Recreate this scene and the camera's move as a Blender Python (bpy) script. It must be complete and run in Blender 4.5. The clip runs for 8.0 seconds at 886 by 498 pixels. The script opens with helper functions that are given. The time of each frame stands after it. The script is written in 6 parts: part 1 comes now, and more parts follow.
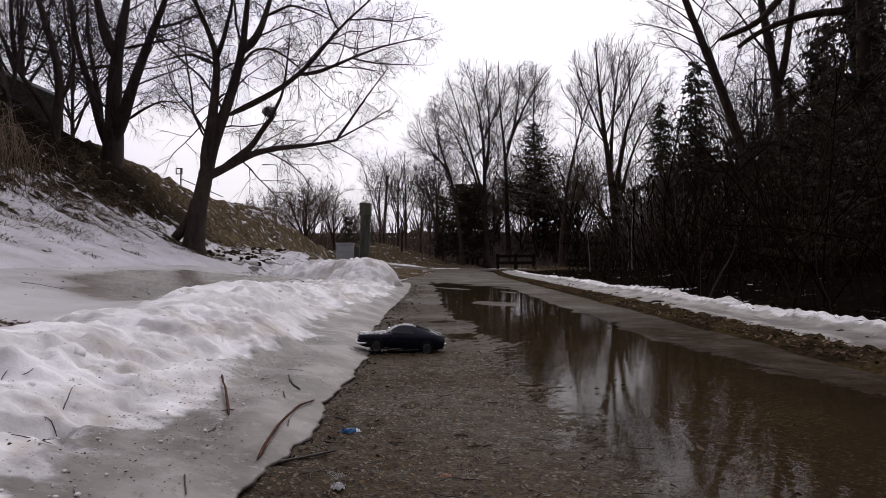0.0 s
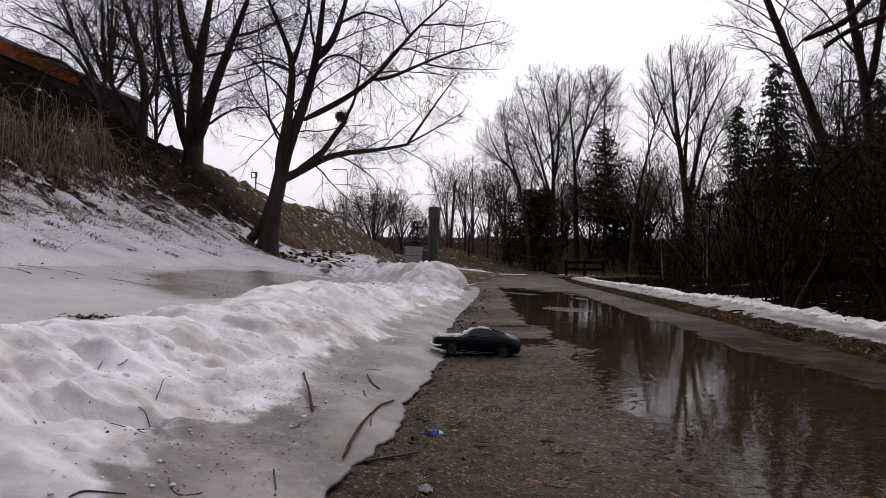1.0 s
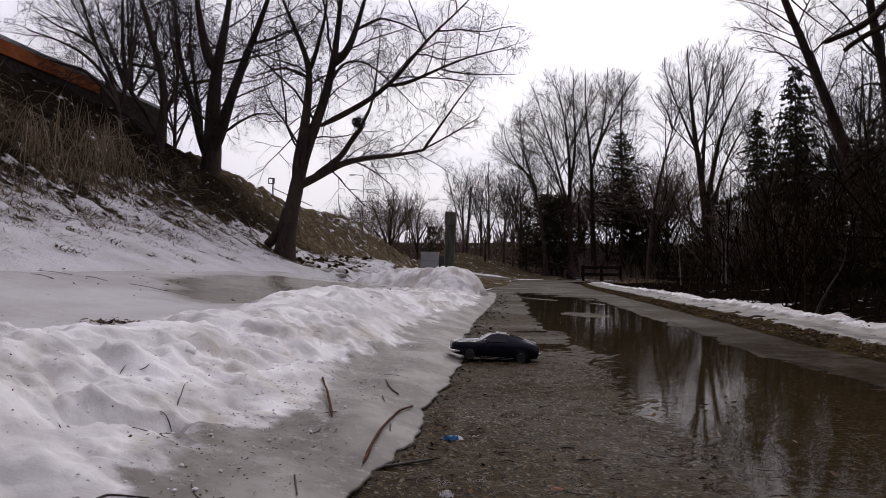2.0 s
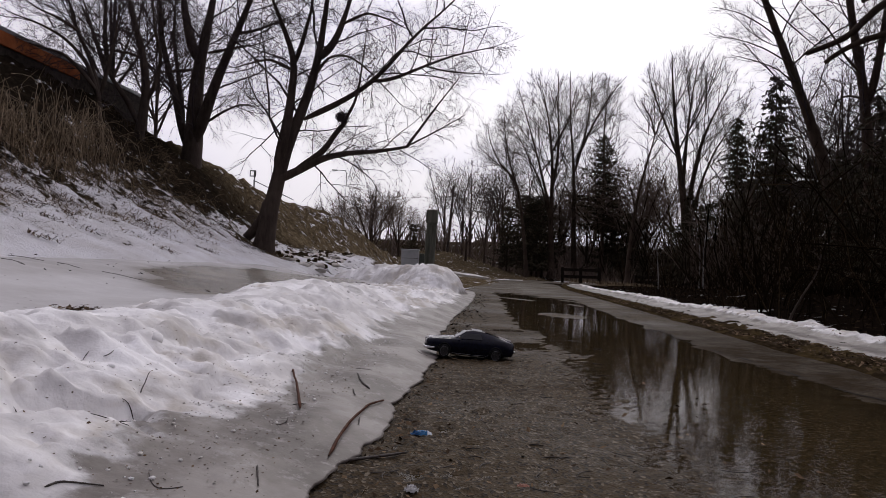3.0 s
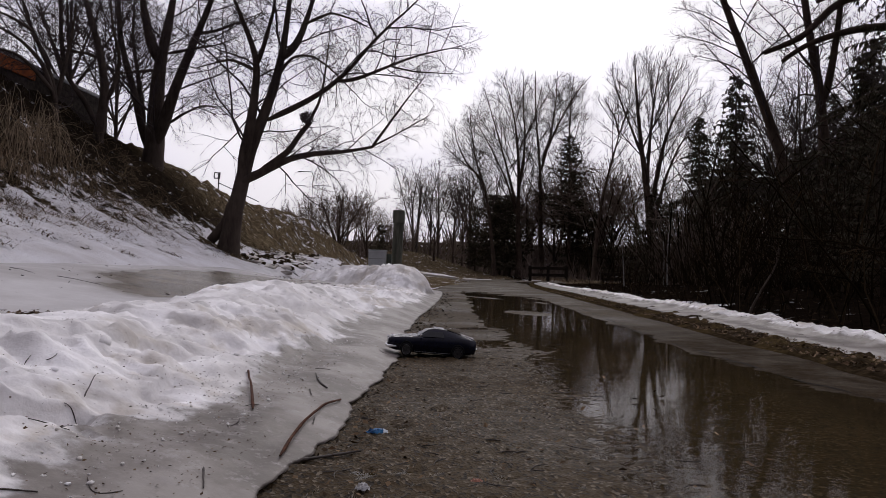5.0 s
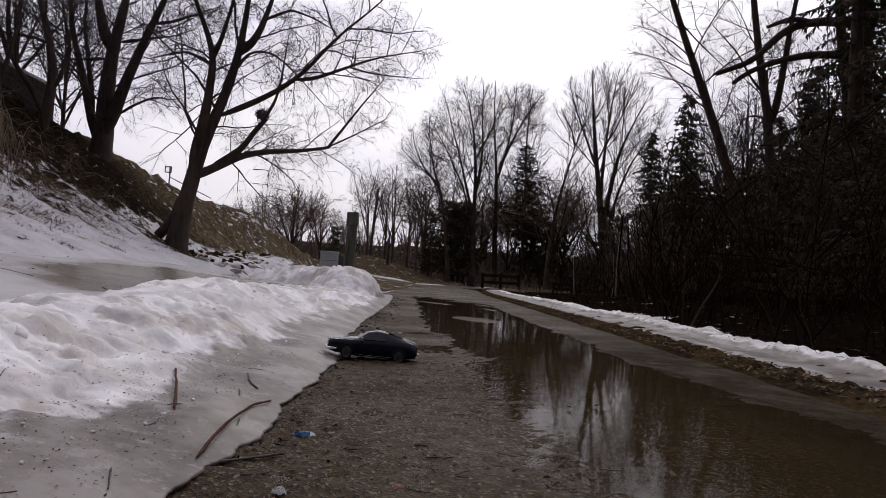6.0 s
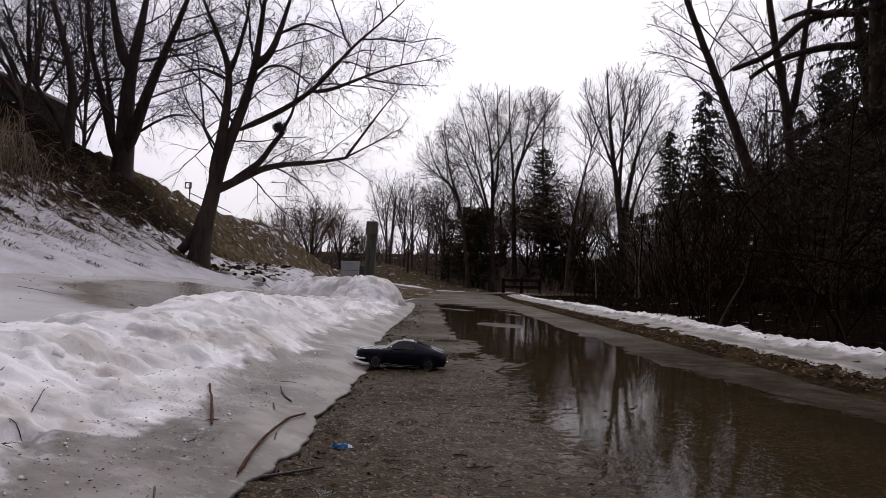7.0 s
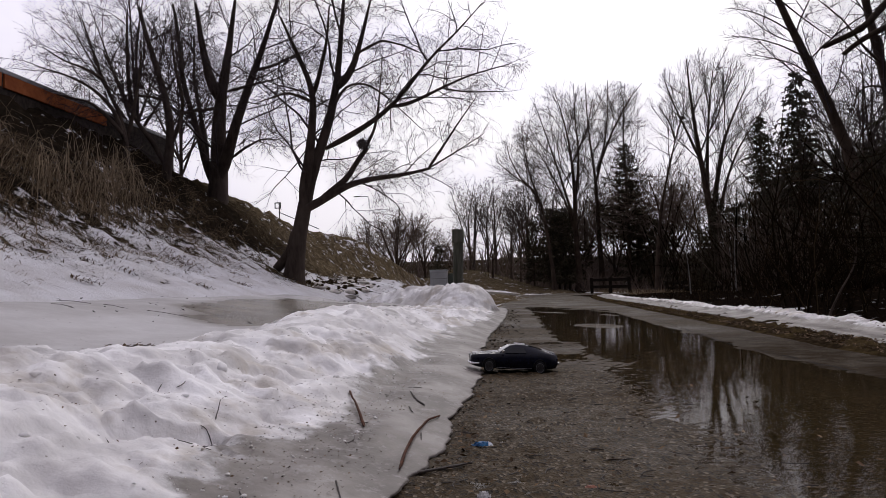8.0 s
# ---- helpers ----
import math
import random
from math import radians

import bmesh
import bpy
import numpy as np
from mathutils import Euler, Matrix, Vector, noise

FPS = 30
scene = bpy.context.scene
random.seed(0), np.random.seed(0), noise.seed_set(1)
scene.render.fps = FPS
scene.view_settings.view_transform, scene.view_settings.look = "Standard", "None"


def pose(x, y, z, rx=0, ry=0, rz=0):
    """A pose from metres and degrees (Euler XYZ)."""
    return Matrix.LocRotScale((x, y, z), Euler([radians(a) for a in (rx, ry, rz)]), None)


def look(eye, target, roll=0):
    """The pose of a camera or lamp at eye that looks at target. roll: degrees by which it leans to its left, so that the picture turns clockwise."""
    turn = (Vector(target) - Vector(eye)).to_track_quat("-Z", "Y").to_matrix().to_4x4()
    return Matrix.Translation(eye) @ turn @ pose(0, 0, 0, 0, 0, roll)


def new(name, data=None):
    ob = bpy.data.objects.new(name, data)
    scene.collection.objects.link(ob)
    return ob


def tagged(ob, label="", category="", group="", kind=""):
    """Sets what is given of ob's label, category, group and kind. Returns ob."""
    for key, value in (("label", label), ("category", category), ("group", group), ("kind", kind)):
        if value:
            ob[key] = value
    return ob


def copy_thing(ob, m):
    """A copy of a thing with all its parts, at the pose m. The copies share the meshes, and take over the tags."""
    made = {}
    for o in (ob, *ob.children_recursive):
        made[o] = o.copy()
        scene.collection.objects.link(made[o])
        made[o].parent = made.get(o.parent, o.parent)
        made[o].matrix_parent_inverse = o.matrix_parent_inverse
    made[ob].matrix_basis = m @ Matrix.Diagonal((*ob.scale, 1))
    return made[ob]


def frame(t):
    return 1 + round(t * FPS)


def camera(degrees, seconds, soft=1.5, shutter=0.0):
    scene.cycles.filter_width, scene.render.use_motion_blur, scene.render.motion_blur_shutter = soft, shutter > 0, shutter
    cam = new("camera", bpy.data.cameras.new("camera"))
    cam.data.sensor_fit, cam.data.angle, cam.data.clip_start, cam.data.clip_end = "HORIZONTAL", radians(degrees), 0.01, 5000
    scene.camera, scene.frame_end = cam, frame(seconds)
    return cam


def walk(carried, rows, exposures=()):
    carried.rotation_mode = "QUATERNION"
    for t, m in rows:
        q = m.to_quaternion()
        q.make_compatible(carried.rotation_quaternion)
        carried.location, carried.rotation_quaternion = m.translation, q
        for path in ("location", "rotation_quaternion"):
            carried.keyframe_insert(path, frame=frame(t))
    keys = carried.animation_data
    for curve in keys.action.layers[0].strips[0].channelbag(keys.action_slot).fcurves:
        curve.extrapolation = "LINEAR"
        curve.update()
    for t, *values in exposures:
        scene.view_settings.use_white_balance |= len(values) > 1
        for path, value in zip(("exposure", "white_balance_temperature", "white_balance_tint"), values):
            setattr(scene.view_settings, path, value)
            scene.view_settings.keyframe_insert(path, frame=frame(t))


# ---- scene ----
cam = camera(64.0, 8.0, soft=0.8)
PATH = [
    (0, (0.009, -0.054, 0.465), (0.009, 1.945, 0.5), -0.3),
    (0.5, (-0.029, 0.0, 0.445), (-0.161, 1.996, 0.485), 1.2),
    (1, (-0.045, -0.014, 0.45), (-0.232, 1.976, 0.499), 0.6),
    (1.5, (-0.053, -0.013, 0.45), (-0.292, 1.972, 0.509), 1.5),
    (1.7, (-0.054, -0.02, 0.453), (-0.298, 1.963, 0.516), 0.9),
    (2.8, (-0.047, 0.02, 0.435), (-0.243, 2.01, 0.495), 1.2),
    (3, (-0.038, 0.007, 0.438), (-0.217, 1.999, 0.498), 2.2),
    (3.5, (-0.022, 0.016, 0.437), (-0.165, 2.01, 0.499), 2.7),
    (4, (-0.018, 0.017, 0.435), (-0.136, 2.013, 0.501), 1.8),
    (4.2, (-0.016, 0.019, 0.432), (-0.13, 2.015, 0.496), 1.7),
    (5.3, (0.004, 0.028, 0.427), (-0.07, 2.026, 0.491), 1.3),
    (5.5, (0.009, 0.032, 0.428), (-0.043, 2.03, 0.496), 1.6),
    (6, (0.048, 0.046, 0.423), (0.084, 2.044, 0.506), 3.3),
    (6.5, (0.038, 0.062, 0.424), (0.055, 2.06, 0.521), 2.5),
    (7, (0.015, 0.062, 0.424), (-0.003, 2.059, 0.523), 1.5),
    (7.5, (-0.011, 0.051, 0.41), (-0.075, 2.048, 0.496), 0.9),
    (8, (-0.092, -0.068, 0.428), (-0.342, 1.913, 0.543), -1.5),
]
walk(cam, [(t, look(eye, target, roll)) for t, eye, target, roll in PATH], [(0.0, -0.43, 6600, 13), (1.0, -0.46, 6600, 13), (1.7, -0.53, 6600, 13), (4.2, -0.57, 6600, 13), (6.0, -0.56, 6600, 13), (7.0, -0.49, 6600, 13), (8.0, -0.49, 6600, 13)])

# ---- world, sun ----
world = bpy.data.worlds.new("overcast")
scene.world = world
world.use_nodes = True
wt = world.node_tree
wt.nodes.clear()


def wnode(kind, **inputs):
    n = wt.nodes.new(kind)
    for k, v in inputs.items():
        n.inputs[k.replace("_", " ")].default_value = v
    return n


SUN_AZ, SUN_EL = radians(8), radians(36)
SKY_DULL, SKY_BRIGHT = 0.12, 1.75
sky = wt.nodes.new("ShaderNodeTexSky")
sky.sky_type = "NISHITA"
sky.sun_disc = False
sky.sun_elevation = SUN_EL
sky.sun_rotation = SUN_AZ
coord = wt.nodes.new("ShaderNodeTexCoord")
stretch = wt.nodes.new("ShaderNodeMapping")
stretch.inputs["Scale"].default_value = (1.2, 1.2, 4.0)
clouds = wnode("ShaderNodeTexNoise", Scale=1.6, Detail=5.0, Roughness=0.55)
ramp = wt.nodes.new("ShaderNodeValToRGB")
ramp.color_ramp.elements[0].position = 0.36
ramp.color_ramp.elements[0].color = (0.86, 0.845, 0.965, 1)
ramp.color_ramp.elements[1].position = 0.58
ramp.color_ramp.elements[1].color = (1.0, 0.985, 1.015, 1)
mixsky = wt.nodes.new("ShaderNodeMix")
mixsky.data_type = "RGBA"
mixsky.inputs[0].default_value = 0.94
dim = wt.nodes.new("ShaderNodeVectorMath")
dim.operation = "SCALE"
dim.inputs[3].default_value = 0.10
back = wnode("ShaderNodeBackground", Strength=1.0)
wout = wt.nodes.new("ShaderNodeOutputWorld")
L = wt.links.new
L(coord.outputs["Generated"], stretch.inputs["Vector"])
L(stretch.outputs["Vector"], clouds.inputs["Vector"])
L(clouds.outputs["Fac"], ramp.inputs["Fac"])
L(sky.outputs["Color"], dim.inputs[0])
L(dim.outputs["Vector"], mixsky.inputs[6])
L(ramp.outputs["Color"], mixsky.inputs[7])
# the veiled sun: the cloud is brighter toward it and duller behind
toward = wt.nodes.new("ShaderNodeVectorMath")
toward.operation = "DOT_PRODUCT"
toward.inputs[1].default_value = (math.sin(SUN_AZ) * math.cos(SUN_EL), math.cos(SUN_AZ) * math.cos(SUN_EL), math.sin(SUN_EL))
glow = wt.nodes.new("ShaderNodeMapRange")
glow.inputs["From Min"].default_value = -0.35
glow.inputs["From Max"].default_value = 0.95
glow.inputs["To Min"].default_value = SKY_DULL
glow.inputs["To Max"].default_value = SKY_BRIGHT
L(coord.outputs["Generated"], toward.inputs[0])
L(toward.outputs["Value"], glow.inputs["Value"])
split = wt.nodes.new("ShaderNodeSeparateXYZ")
rise = wt.nodes.new("ShaderNodeMapRange")
rise.interpolation_type = "SMOOTHSTEP"
for key, v in (("From Min", -0.05), ("From Max", 0.36), ("To Min", 0.76), ("To Max", 1.0)):
    rise.inputs[key].default_value = v
level = wt.nodes.new("ShaderNodeMath")
level.operation = "MULTIPLY"
L(coord.outputs["Generated"], split.inputs[0])
L(split.outputs["Z"], rise.inputs["Value"])
L(glow.outputs["Result"], level.inputs[0])
L(rise.outputs["Result"], level.inputs[1])
L(level.outputs[0], back.inputs["Strength"])
tint = wt.nodes.new("ShaderNodeMapRange")
tint.inputs["From Min"].default_value = 0.5
tint.inputs["From Max"].default_value = 0.93
cool = wt.nodes.new("ShaderNodeMix")
cool.data_type = "RGBA"
cool.inputs[6].default_value = (0.94, 0.912, 1.03, 1)
cool.inputs[7].default_value = (1.0, 1.0, 1.0, 1)
shade = wt.nodes.new("ShaderNodeMix")
shade.data_type = "RGBA"
shade.blend_type = "MULTIPLY"
shade.inputs[0].default_value = 1.0
L(toward.outputs["Value"], tint.inputs["Value"])
L(tint.outputs["Result"], cool.inputs[0])
L(mixsky.outputs[2], shade.inputs[6])
L(cool.outputs[2], shade.inputs[7])
L(shade.outputs[2], back.inputs["Color"])
L(back.outputs["Background"], wout.inputs["Surface"])

sun = new("sun", bpy.data.lights.new("sun", "SUN"))
sun.data.energy = 0.42
sun.data.angle = radians(25)
sun.data.color = (1.0, 0.97, 0.93)
sun.matrix_world = look((0, 0, 0), (-math.sin(SUN_AZ) * math.cos(SUN_EL), -math.cos(SUN_AZ) * math.cos(SUN_EL), -math.sin(SUN_EL)))

# ---- materials ----


class Mat:
    """A node material with a small vocabulary."""

    def __init__(self, name, rough=0.8, metal=0.0, ior=1.45):
        self.m = bpy.data.materials.new(name)
        self.m.use_nodes = True
        self.t = self.m.node_tree
        self.bsdf = self.t.nodes["Principled BSDF"]
        self.bsdf.inputs["Roughness"].default_value = rough
        self.bsdf.inputs["Metallic"].default_value = metal
        self.bsdf.inputs["IOR"].default_value = ior
        if rough >= 0.68:
            self.bsdf.inputs["Specular IOR Level"].default_value = 0.1
        self.co = self.t.nodes.new("ShaderNodeTexCoord").outputs["Object"]

    def put(self, sock, value):
        if isinstance(value, bpy.types.NodeSocket):
            self.t.links.new(value, sock)
        elif isinstance(value, tuple) and len(value) == 3 and sock.type == "RGBA":
            sock.default_value = (*value, 1)
        else:
            sock.default_value = value

    def noise(self, scale, detail=4.0, rough=0.55, stretch=None):
        n = self.t.nodes.new("ShaderNodeTexNoise")
        n.inputs["Scale"].default_value = scale
        n.inputs["Detail"].default_value = detail
        n.inputs["Roughness"].default_value = rough
        v = self.co
        if stretch:
            mp = self.t.nodes.new("ShaderNodeMapping")
            mp.inputs["Scale"].default_value = stretch
            self.t.links.new(v, mp.inputs["Vector"])
            v = mp.outputs["Vector"]
        self.t.links.new(v, n.inputs["Vector"])
        return n.outputs["Fac"]

    def cells(self, scale, what="Distance"):
        n = self.t.nodes.new("ShaderNodeTexVoronoi")
        n.inputs["Scale"].default_value = scale
        self.t.links.new(self.co, n.inputs["Vector"])
        return n.outputs[what]

    def attr(self, name):
        n = self.t.nodes.new("ShaderNodeAttribute")
        n.attribute_name = name
        return n.outputs["Fac"]

    def random(self):
        return self.t.nodes.new("ShaderNodeObjectInfo").outputs["Random"]

    def island(self):
        return self.t.nodes.new("ShaderNodeNewGeometry").outputs["Random Per Island"]

    def step(self, value, lo, hi, a=0.0, b=1.0):
        n = self.t.nodes.new("ShaderNodeMapRange")
        n.interpolation_type = "SMOOTHSTEP"
        self.put(n.inputs["Value"], value)
        for k, v in (("From Min", lo), ("From Max", hi), ("To Min", a), ("To Max", b)):
            n.inputs[k].default_value = v
        return n.outputs["Result"]

    def math(self, op, a, b=0.0):
        n = self.t.nodes.new("ShaderNodeMath")
        n.operation = op
        self.put(n.inputs[0], a)
        self.put(n.inputs[1], b)
        return n.outputs[0]

    def mix(self, fac, a, b):
        n = self.t.nodes.new("ShaderNodeMix")
        n.data_type = "RGBA"
        self.put(n.inputs[0], fac)
        self.put(n.inputs[6], a)
        self.put(n.inputs[7], b)
        return n.outputs[2]

    def ramp(self, fac, *stops):
        n = self.t.nodes.new("ShaderNodeValToRGB")
        e = n.color_ramp.elements
        while len(e) < len(stops):
            e.new(0.5)
        for el, (p, c) in zip(e, stops):
            el.position, el.color = p, (*c, 1)
        self.put(n.inputs["Fac"], fac)
        return n.outputs["Color"]

    def color(self, v):
        self.put(self.bsdf.inputs["Base Color"], v)
        return self

    def rough(self, v):
        self.put(self.bsdf.inputs["Roughness"], v)
        return self

    def bump(self, *layers):
        """Layers of (height, distance in metres)."""
        normal = None
        for h, d in layers:
            n = self.t.nodes.new("ShaderNodeBump")
            n.inputs["Strength"].default_value = 1.0
            n.inputs["Distance"].default_value = d
            self.put(n.inputs["Height"], h)
            if normal is not None:
                self.t.links.new(normal, n.inputs["Normal"])
            normal = n.outputs["Normal"]
        self.t.links.new(normal, self.bsdf.inputs["Normal"])
        return self

    def set(self, **inputs):
        for k, v in inputs.items():
            self.put(self.bsdf.inputs[k.replace("_", " ")], v)
        return self


def bark(name, dark, light, scale=9.0):
    m = Mat(name, 0.92)
    ridges = m.noise(scale, 6, 0.65, (1, 1, 0.22))
    blotch = m.noise(1.3, 3)
    m.color(m.mix(m.step(blotch, 0.35, 0.7), m.ramp(ridges, (0.3, dark), (0.7, light)), m.ramp(ridges, (0.3, light), (0.75, tuple(c * 1.25 for c in light)))))
    m.bump((ridges, 0.03))
    return m.m


BARK_GREY = bark("grey_bark", (0.03, 0.022, 0.018), (0.088, 0.068, 0.056))
BARK_BROWN = bark("brown_bark", (0.03, 0.022, 0.017), (0.085, 0.062, 0.047))
BARK_PALE = bark("pale_bark", (0.16, 0.15, 0.14), (0.36, 0.34, 0.32), 6.0)
tw = Mat("twig_bark", 0.85)
TWIG = tw.color(tw.mix(tw.noise(0.7, 3), (0.042, 0.033, 0.036), (0.092, 0.071, 0.069))).m
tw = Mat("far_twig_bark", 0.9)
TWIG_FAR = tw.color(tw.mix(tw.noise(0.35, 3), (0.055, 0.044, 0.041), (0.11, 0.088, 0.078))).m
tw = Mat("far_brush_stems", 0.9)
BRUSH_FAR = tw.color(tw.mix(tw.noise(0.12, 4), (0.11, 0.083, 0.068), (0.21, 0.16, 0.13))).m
ndl = Mat("spruce_needles", 0.7)
NEEDLES = ndl.color(ndl.mix(ndl.island(), (0.030, 0.026, 0.016), (0.070, 0.060, 0.037))).m
ndl = Mat("cedar_leaves", 0.75)
CEDAR = ndl.color(ndl.mix(ndl.island(), (0.036, 0.031, 0.020), (0.092, 0.076, 0.048))).m

sn = Mat("snow", 0.55)
ice_f = sn.attr("ice")
ice_f = sn.step(sn.math("ADD", ice_f, sn.math("MULTIPLY", sn.math("SUBTRACT", sn.noise(7, 7, 0.68), 0.5), 1.1)), 0.12, 0.88)
# old snow: soft grey and cream clouds, dirt that gathers in patches
white = sn.ramp(sn.noise(2.2, 5, 0.5), (0.36, (0.645, 0.625, 0.595)), (0.5, (0.845, 0.833, 0.812)), (0.6, (0.955, 0.945, 0.93)))
white = sn.mix(sn.step(sn.noise(1.9, 5, 0.62, (1, 1, 1.7)), 0.505, 0.64, 0.0, 0.8), white, (0.44, 0.39, 0.315))
white = sn.mix(sn.math("MULTIPLY", sn.step(sn.noise(5.0, 3, 0.5), 0.47, 0.62), 0.6), white, (0.47, 0.452, 0.437))
white = sn.mix(sn.math("MULTIPLY", sn.step(sn.noise(60, 4, 0.7), 0.52, 0.66), 0.12), white, (0.5, 0.49, 0.485))
# apron of grey ice: warm, clouded, with milky flecks
grey = sn.ramp(sn.noise(3.0, 6, 0.6), (0.40, (0.110, 0.094, 0.080)), (0.5, (0.182, 0.162, 0.141)), (0.60, (0.285, 0.262, 0.236)))
grey = sn.mix(sn.math("MULTIPLY", sn.step(sn.noise(22, 6, 0.75), 0.52, 0.66), 0.5), grey, (0.42, 0.40, 0.38))
grey = sn.mix(sn.math("MULTIPLY", sn.step(sn.noise(11, 5, 0.7), 0.55, 0.70), 0.5), grey, (0.115, 0.095, 0.078))
slush = sn.ramp(sn.noise(9, 6, 0.7), (0.35, (0.40, 0.385, 0.37)), (0.65, (0.62, 0.61, 0.60)))
both = sn.mix(sn.step(ice_f, 0.0, 0.55), white, slush)
both = sn.mix(sn.step(ice_f, 0.45, 1.0), both, grey)
sprinkle = sn.step(sn.noise(3.1, 3), 0.42, 0.62)
both = sn.mix(sn.math("MULTIPLY", sn.step(sn.cells(42), 0.13, 0.05), sprinkle), both, (0.12, 0.095, 0.07))
both = sn.mix(sn.math("MULTIPLY", sn.step(sn.cells(13), 0.06, 0.03), 0.8), both, (0.13, 0.10, 0.075))
sn.color(both)
sn.rough(sn.step(ice_f, 0.0, 1.0, 0.6, 0.42))
sn.set(Specular_IOR_Level=sn.step(ice_f, 0.0, 1.0, 0.3, 0.2))
crumb = sn.step(ice_f, 0.1, 0.9, 1.0, 0.3)
sn.bump((sn.math("MULTIPLY", sn.noise(110, 4, 0.65), crumb), 0.0007), (sn.math("MULTIPLY", sn.noise(24, 5, 0.6), crumb), 0.006))
sn.set(Subsurface_Weight=sn.step(ice_f, 0.0, 0.8, 0.45, 0.0), Subsurface_Scale=0.02)
sn.bsdf.inputs["Subsurface Radius"].default_value = (1.0, 1.0, 1.0)
SNOW = sn.m

ic = Mat("ice", 0.16, ior=1.31)
veil = ic.noise(0.9, 7, 0.66, (1, 0.45, 1))
pool = ic.attr("pool")
col = ic.ramp(veil, (0.3, (0.36, 0.345, 0.325)), (0.5, (0.47, 0.455, 0.44)), (0.7, (0.60, 0.59, 0.58)))
col = ic.mix(ic.math("MULTIPLY", ic.step(ic.cells(9), 0.1, 0.04), ic.step(ic.noise(1.2), 0.45, 0.6)), col, (0.1, 0.085, 0.065))
col = ic.mix(pool, col, ic.ramp(ic.noise(1.6, 5), (0.35, (0.15, 0.13, 0.10)), (0.7, (0.235, 0.21, 0.17))))
ic.color(col)
ic.rough(ic.mix(pool, ic.step(ic.noise(2.4, 5), 0.3, 0.7, 0.3, 0.6), (0.22, 0.22, 0.22)))
ic.set(Specular_IOR_Level=0.08)
ic.bump((ic.noise(7, 4), 0.006))
ICE = ic.m

asp = Mat("wet_asphalt", 0.35)
stones = asp.cells(135, "Color")
stone_d = asp.cells(135)
patches = asp.noise(1.1, 6, 0.6)
wet = asp.step(asp.noise(0.8, 5, 0.6), 0.38, 0.66)
base = asp.ramp(patches, (0.3, (0.038, 0.025, 0.0115)), (0.7, (0.070, 0.0485, 0.024)))
sep = asp.t.nodes.new("ShaderNodeSeparateColor")
asp.put(sep.inputs[0], stones)
chip = asp.step(sep.outputs[0], 0.80, 0.97)
base = asp.mix(asp.math("MULTIPLY", chip, 0.85), base, (0.17, 0.142, 0.105))
base = asp.mix(asp.math("MULTIPLY", asp.step(sep.outputs[1], 0.6, 0.9), 0.8), base, (0.012, 0.010, 0.008))
base = asp.mix(asp.math("MULTIPLY", asp.step(asp.cells(17), 0.09, 0.05), 0.85), base, (0.03, 0.021, 0.013))
# a film of brown silt along the low side
film = asp.math("MULTIPLY", asp.attr("silt"), asp.step(asp.noise(5, 5, 0.65), 0.25, 0.6, 0.45, 0.95))
base = asp.mix(film, base, asp.ramp(asp.noise(22, 5, 0.7), (0.35, (0.021, 0.0142, 0.0078)), (0.65, (0.043, 0.0305, 0.0172))))
asp.color(base)
asp.rough(asp.mix(wet, (0.75, 0.75, 0.75), (0.5, 0.5, 0.5)))
asp.set(Specular_IOR_Level=asp.mix(film, (0.10, 0.10, 0.10), (0.0, 0.0, 0.0)))
asp.bump((stone_d, 0.003), (asp.noise(40, 4, 0.7), 0.003))
ASPHALT = asp.m

wa = Mat("puddle_water", 0.02, ior=1.10)
silt = wa.noise(1.5, 6, 0.65)
wa.color(wa.ramp(silt, (0.3, (0.215, 0.168, 0.092)), (0.7, (0.37, 0.292, 0.168))))
wa.set(Transmission_Weight=0.93, Specular_IOR_Level=0.3)
wa.bump((wa.noise(9, 3, 0.55), 0.0005), (wa.noise(45, 3, 0.6), 0.00016))
WATER = wa.m

mu = Mat("mud_and_leaf_litter", 0.85)
mud_c = mu.ramp(mu.noise(14, 6, 0.7), (0.3, (0.013, 0.0095, 0.006)), (0.5, (0.031, 0.0225, 0.013)), (0.72, (0.075, 0.053, 0.031)))
grass_c = mu.ramp(mu.noise(30, 5, 0.7), (0.3, (0.033, 0.024, 0.010)), (0.55, (0.080, 0.057, 0.026)), (0.75, (0.15, 0.11, 0.055)))
mu.color(mu.mix(mu.step(mu.noise(1.6, 4, 0.6), 0.46, 0.60, 0.0, 0.8), mud_c, grass_c))
mu.bump((mu.noise(40, 5, 0.7), 0.012))
mu.set(Specular_IOR_Level=0.0)
MUD = mu.m

gr = Mat("winter_ground", 0.9)
snow_f = gr.attr("snow")
pale = gr.attr("straw")
earth = gr.mix(gr.step(gr.noise(0.9, 4), 0.4, 0.62), gr.ramp(gr.noise(6, 6, 0.7), (0.3, (0.005, 0.004, 0.0033)), (0.5, (0.011, 0.0085, 0.0065)), (0.74, (0.032, 0.024, 0.018))), gr.ramp(gr.noise(11, 6, 0.75), (0.3, (0.007, 0.0048, 0.0033)), (0.5, (0.019, 0.013, 0.009)), (0.74, (0.052, 0.037, 0.026))))
straw = gr.ramp(gr.noise(7, 7, 0.78, (1, 1, 0.4)), (0.3, (0.03, 0.021, 0.012)), (0.5, (0.125, 0.095, 0.055)), (0.72, (0.40, 0.325, 0.215)))
soil = gr.mix(pale, earth, straw)
# wet leaf floor of the wood, with the canopy's shade put into its colour
shaded_wet_leaf = gr.ramp(gr.noise(9, 6, 0.75), (0.3, (0.005, 0.0036, 0.0027)), (0.55, (0.012, 0.0085, 0.006)), (0.75, (0.032, 0.022, 0.014)))
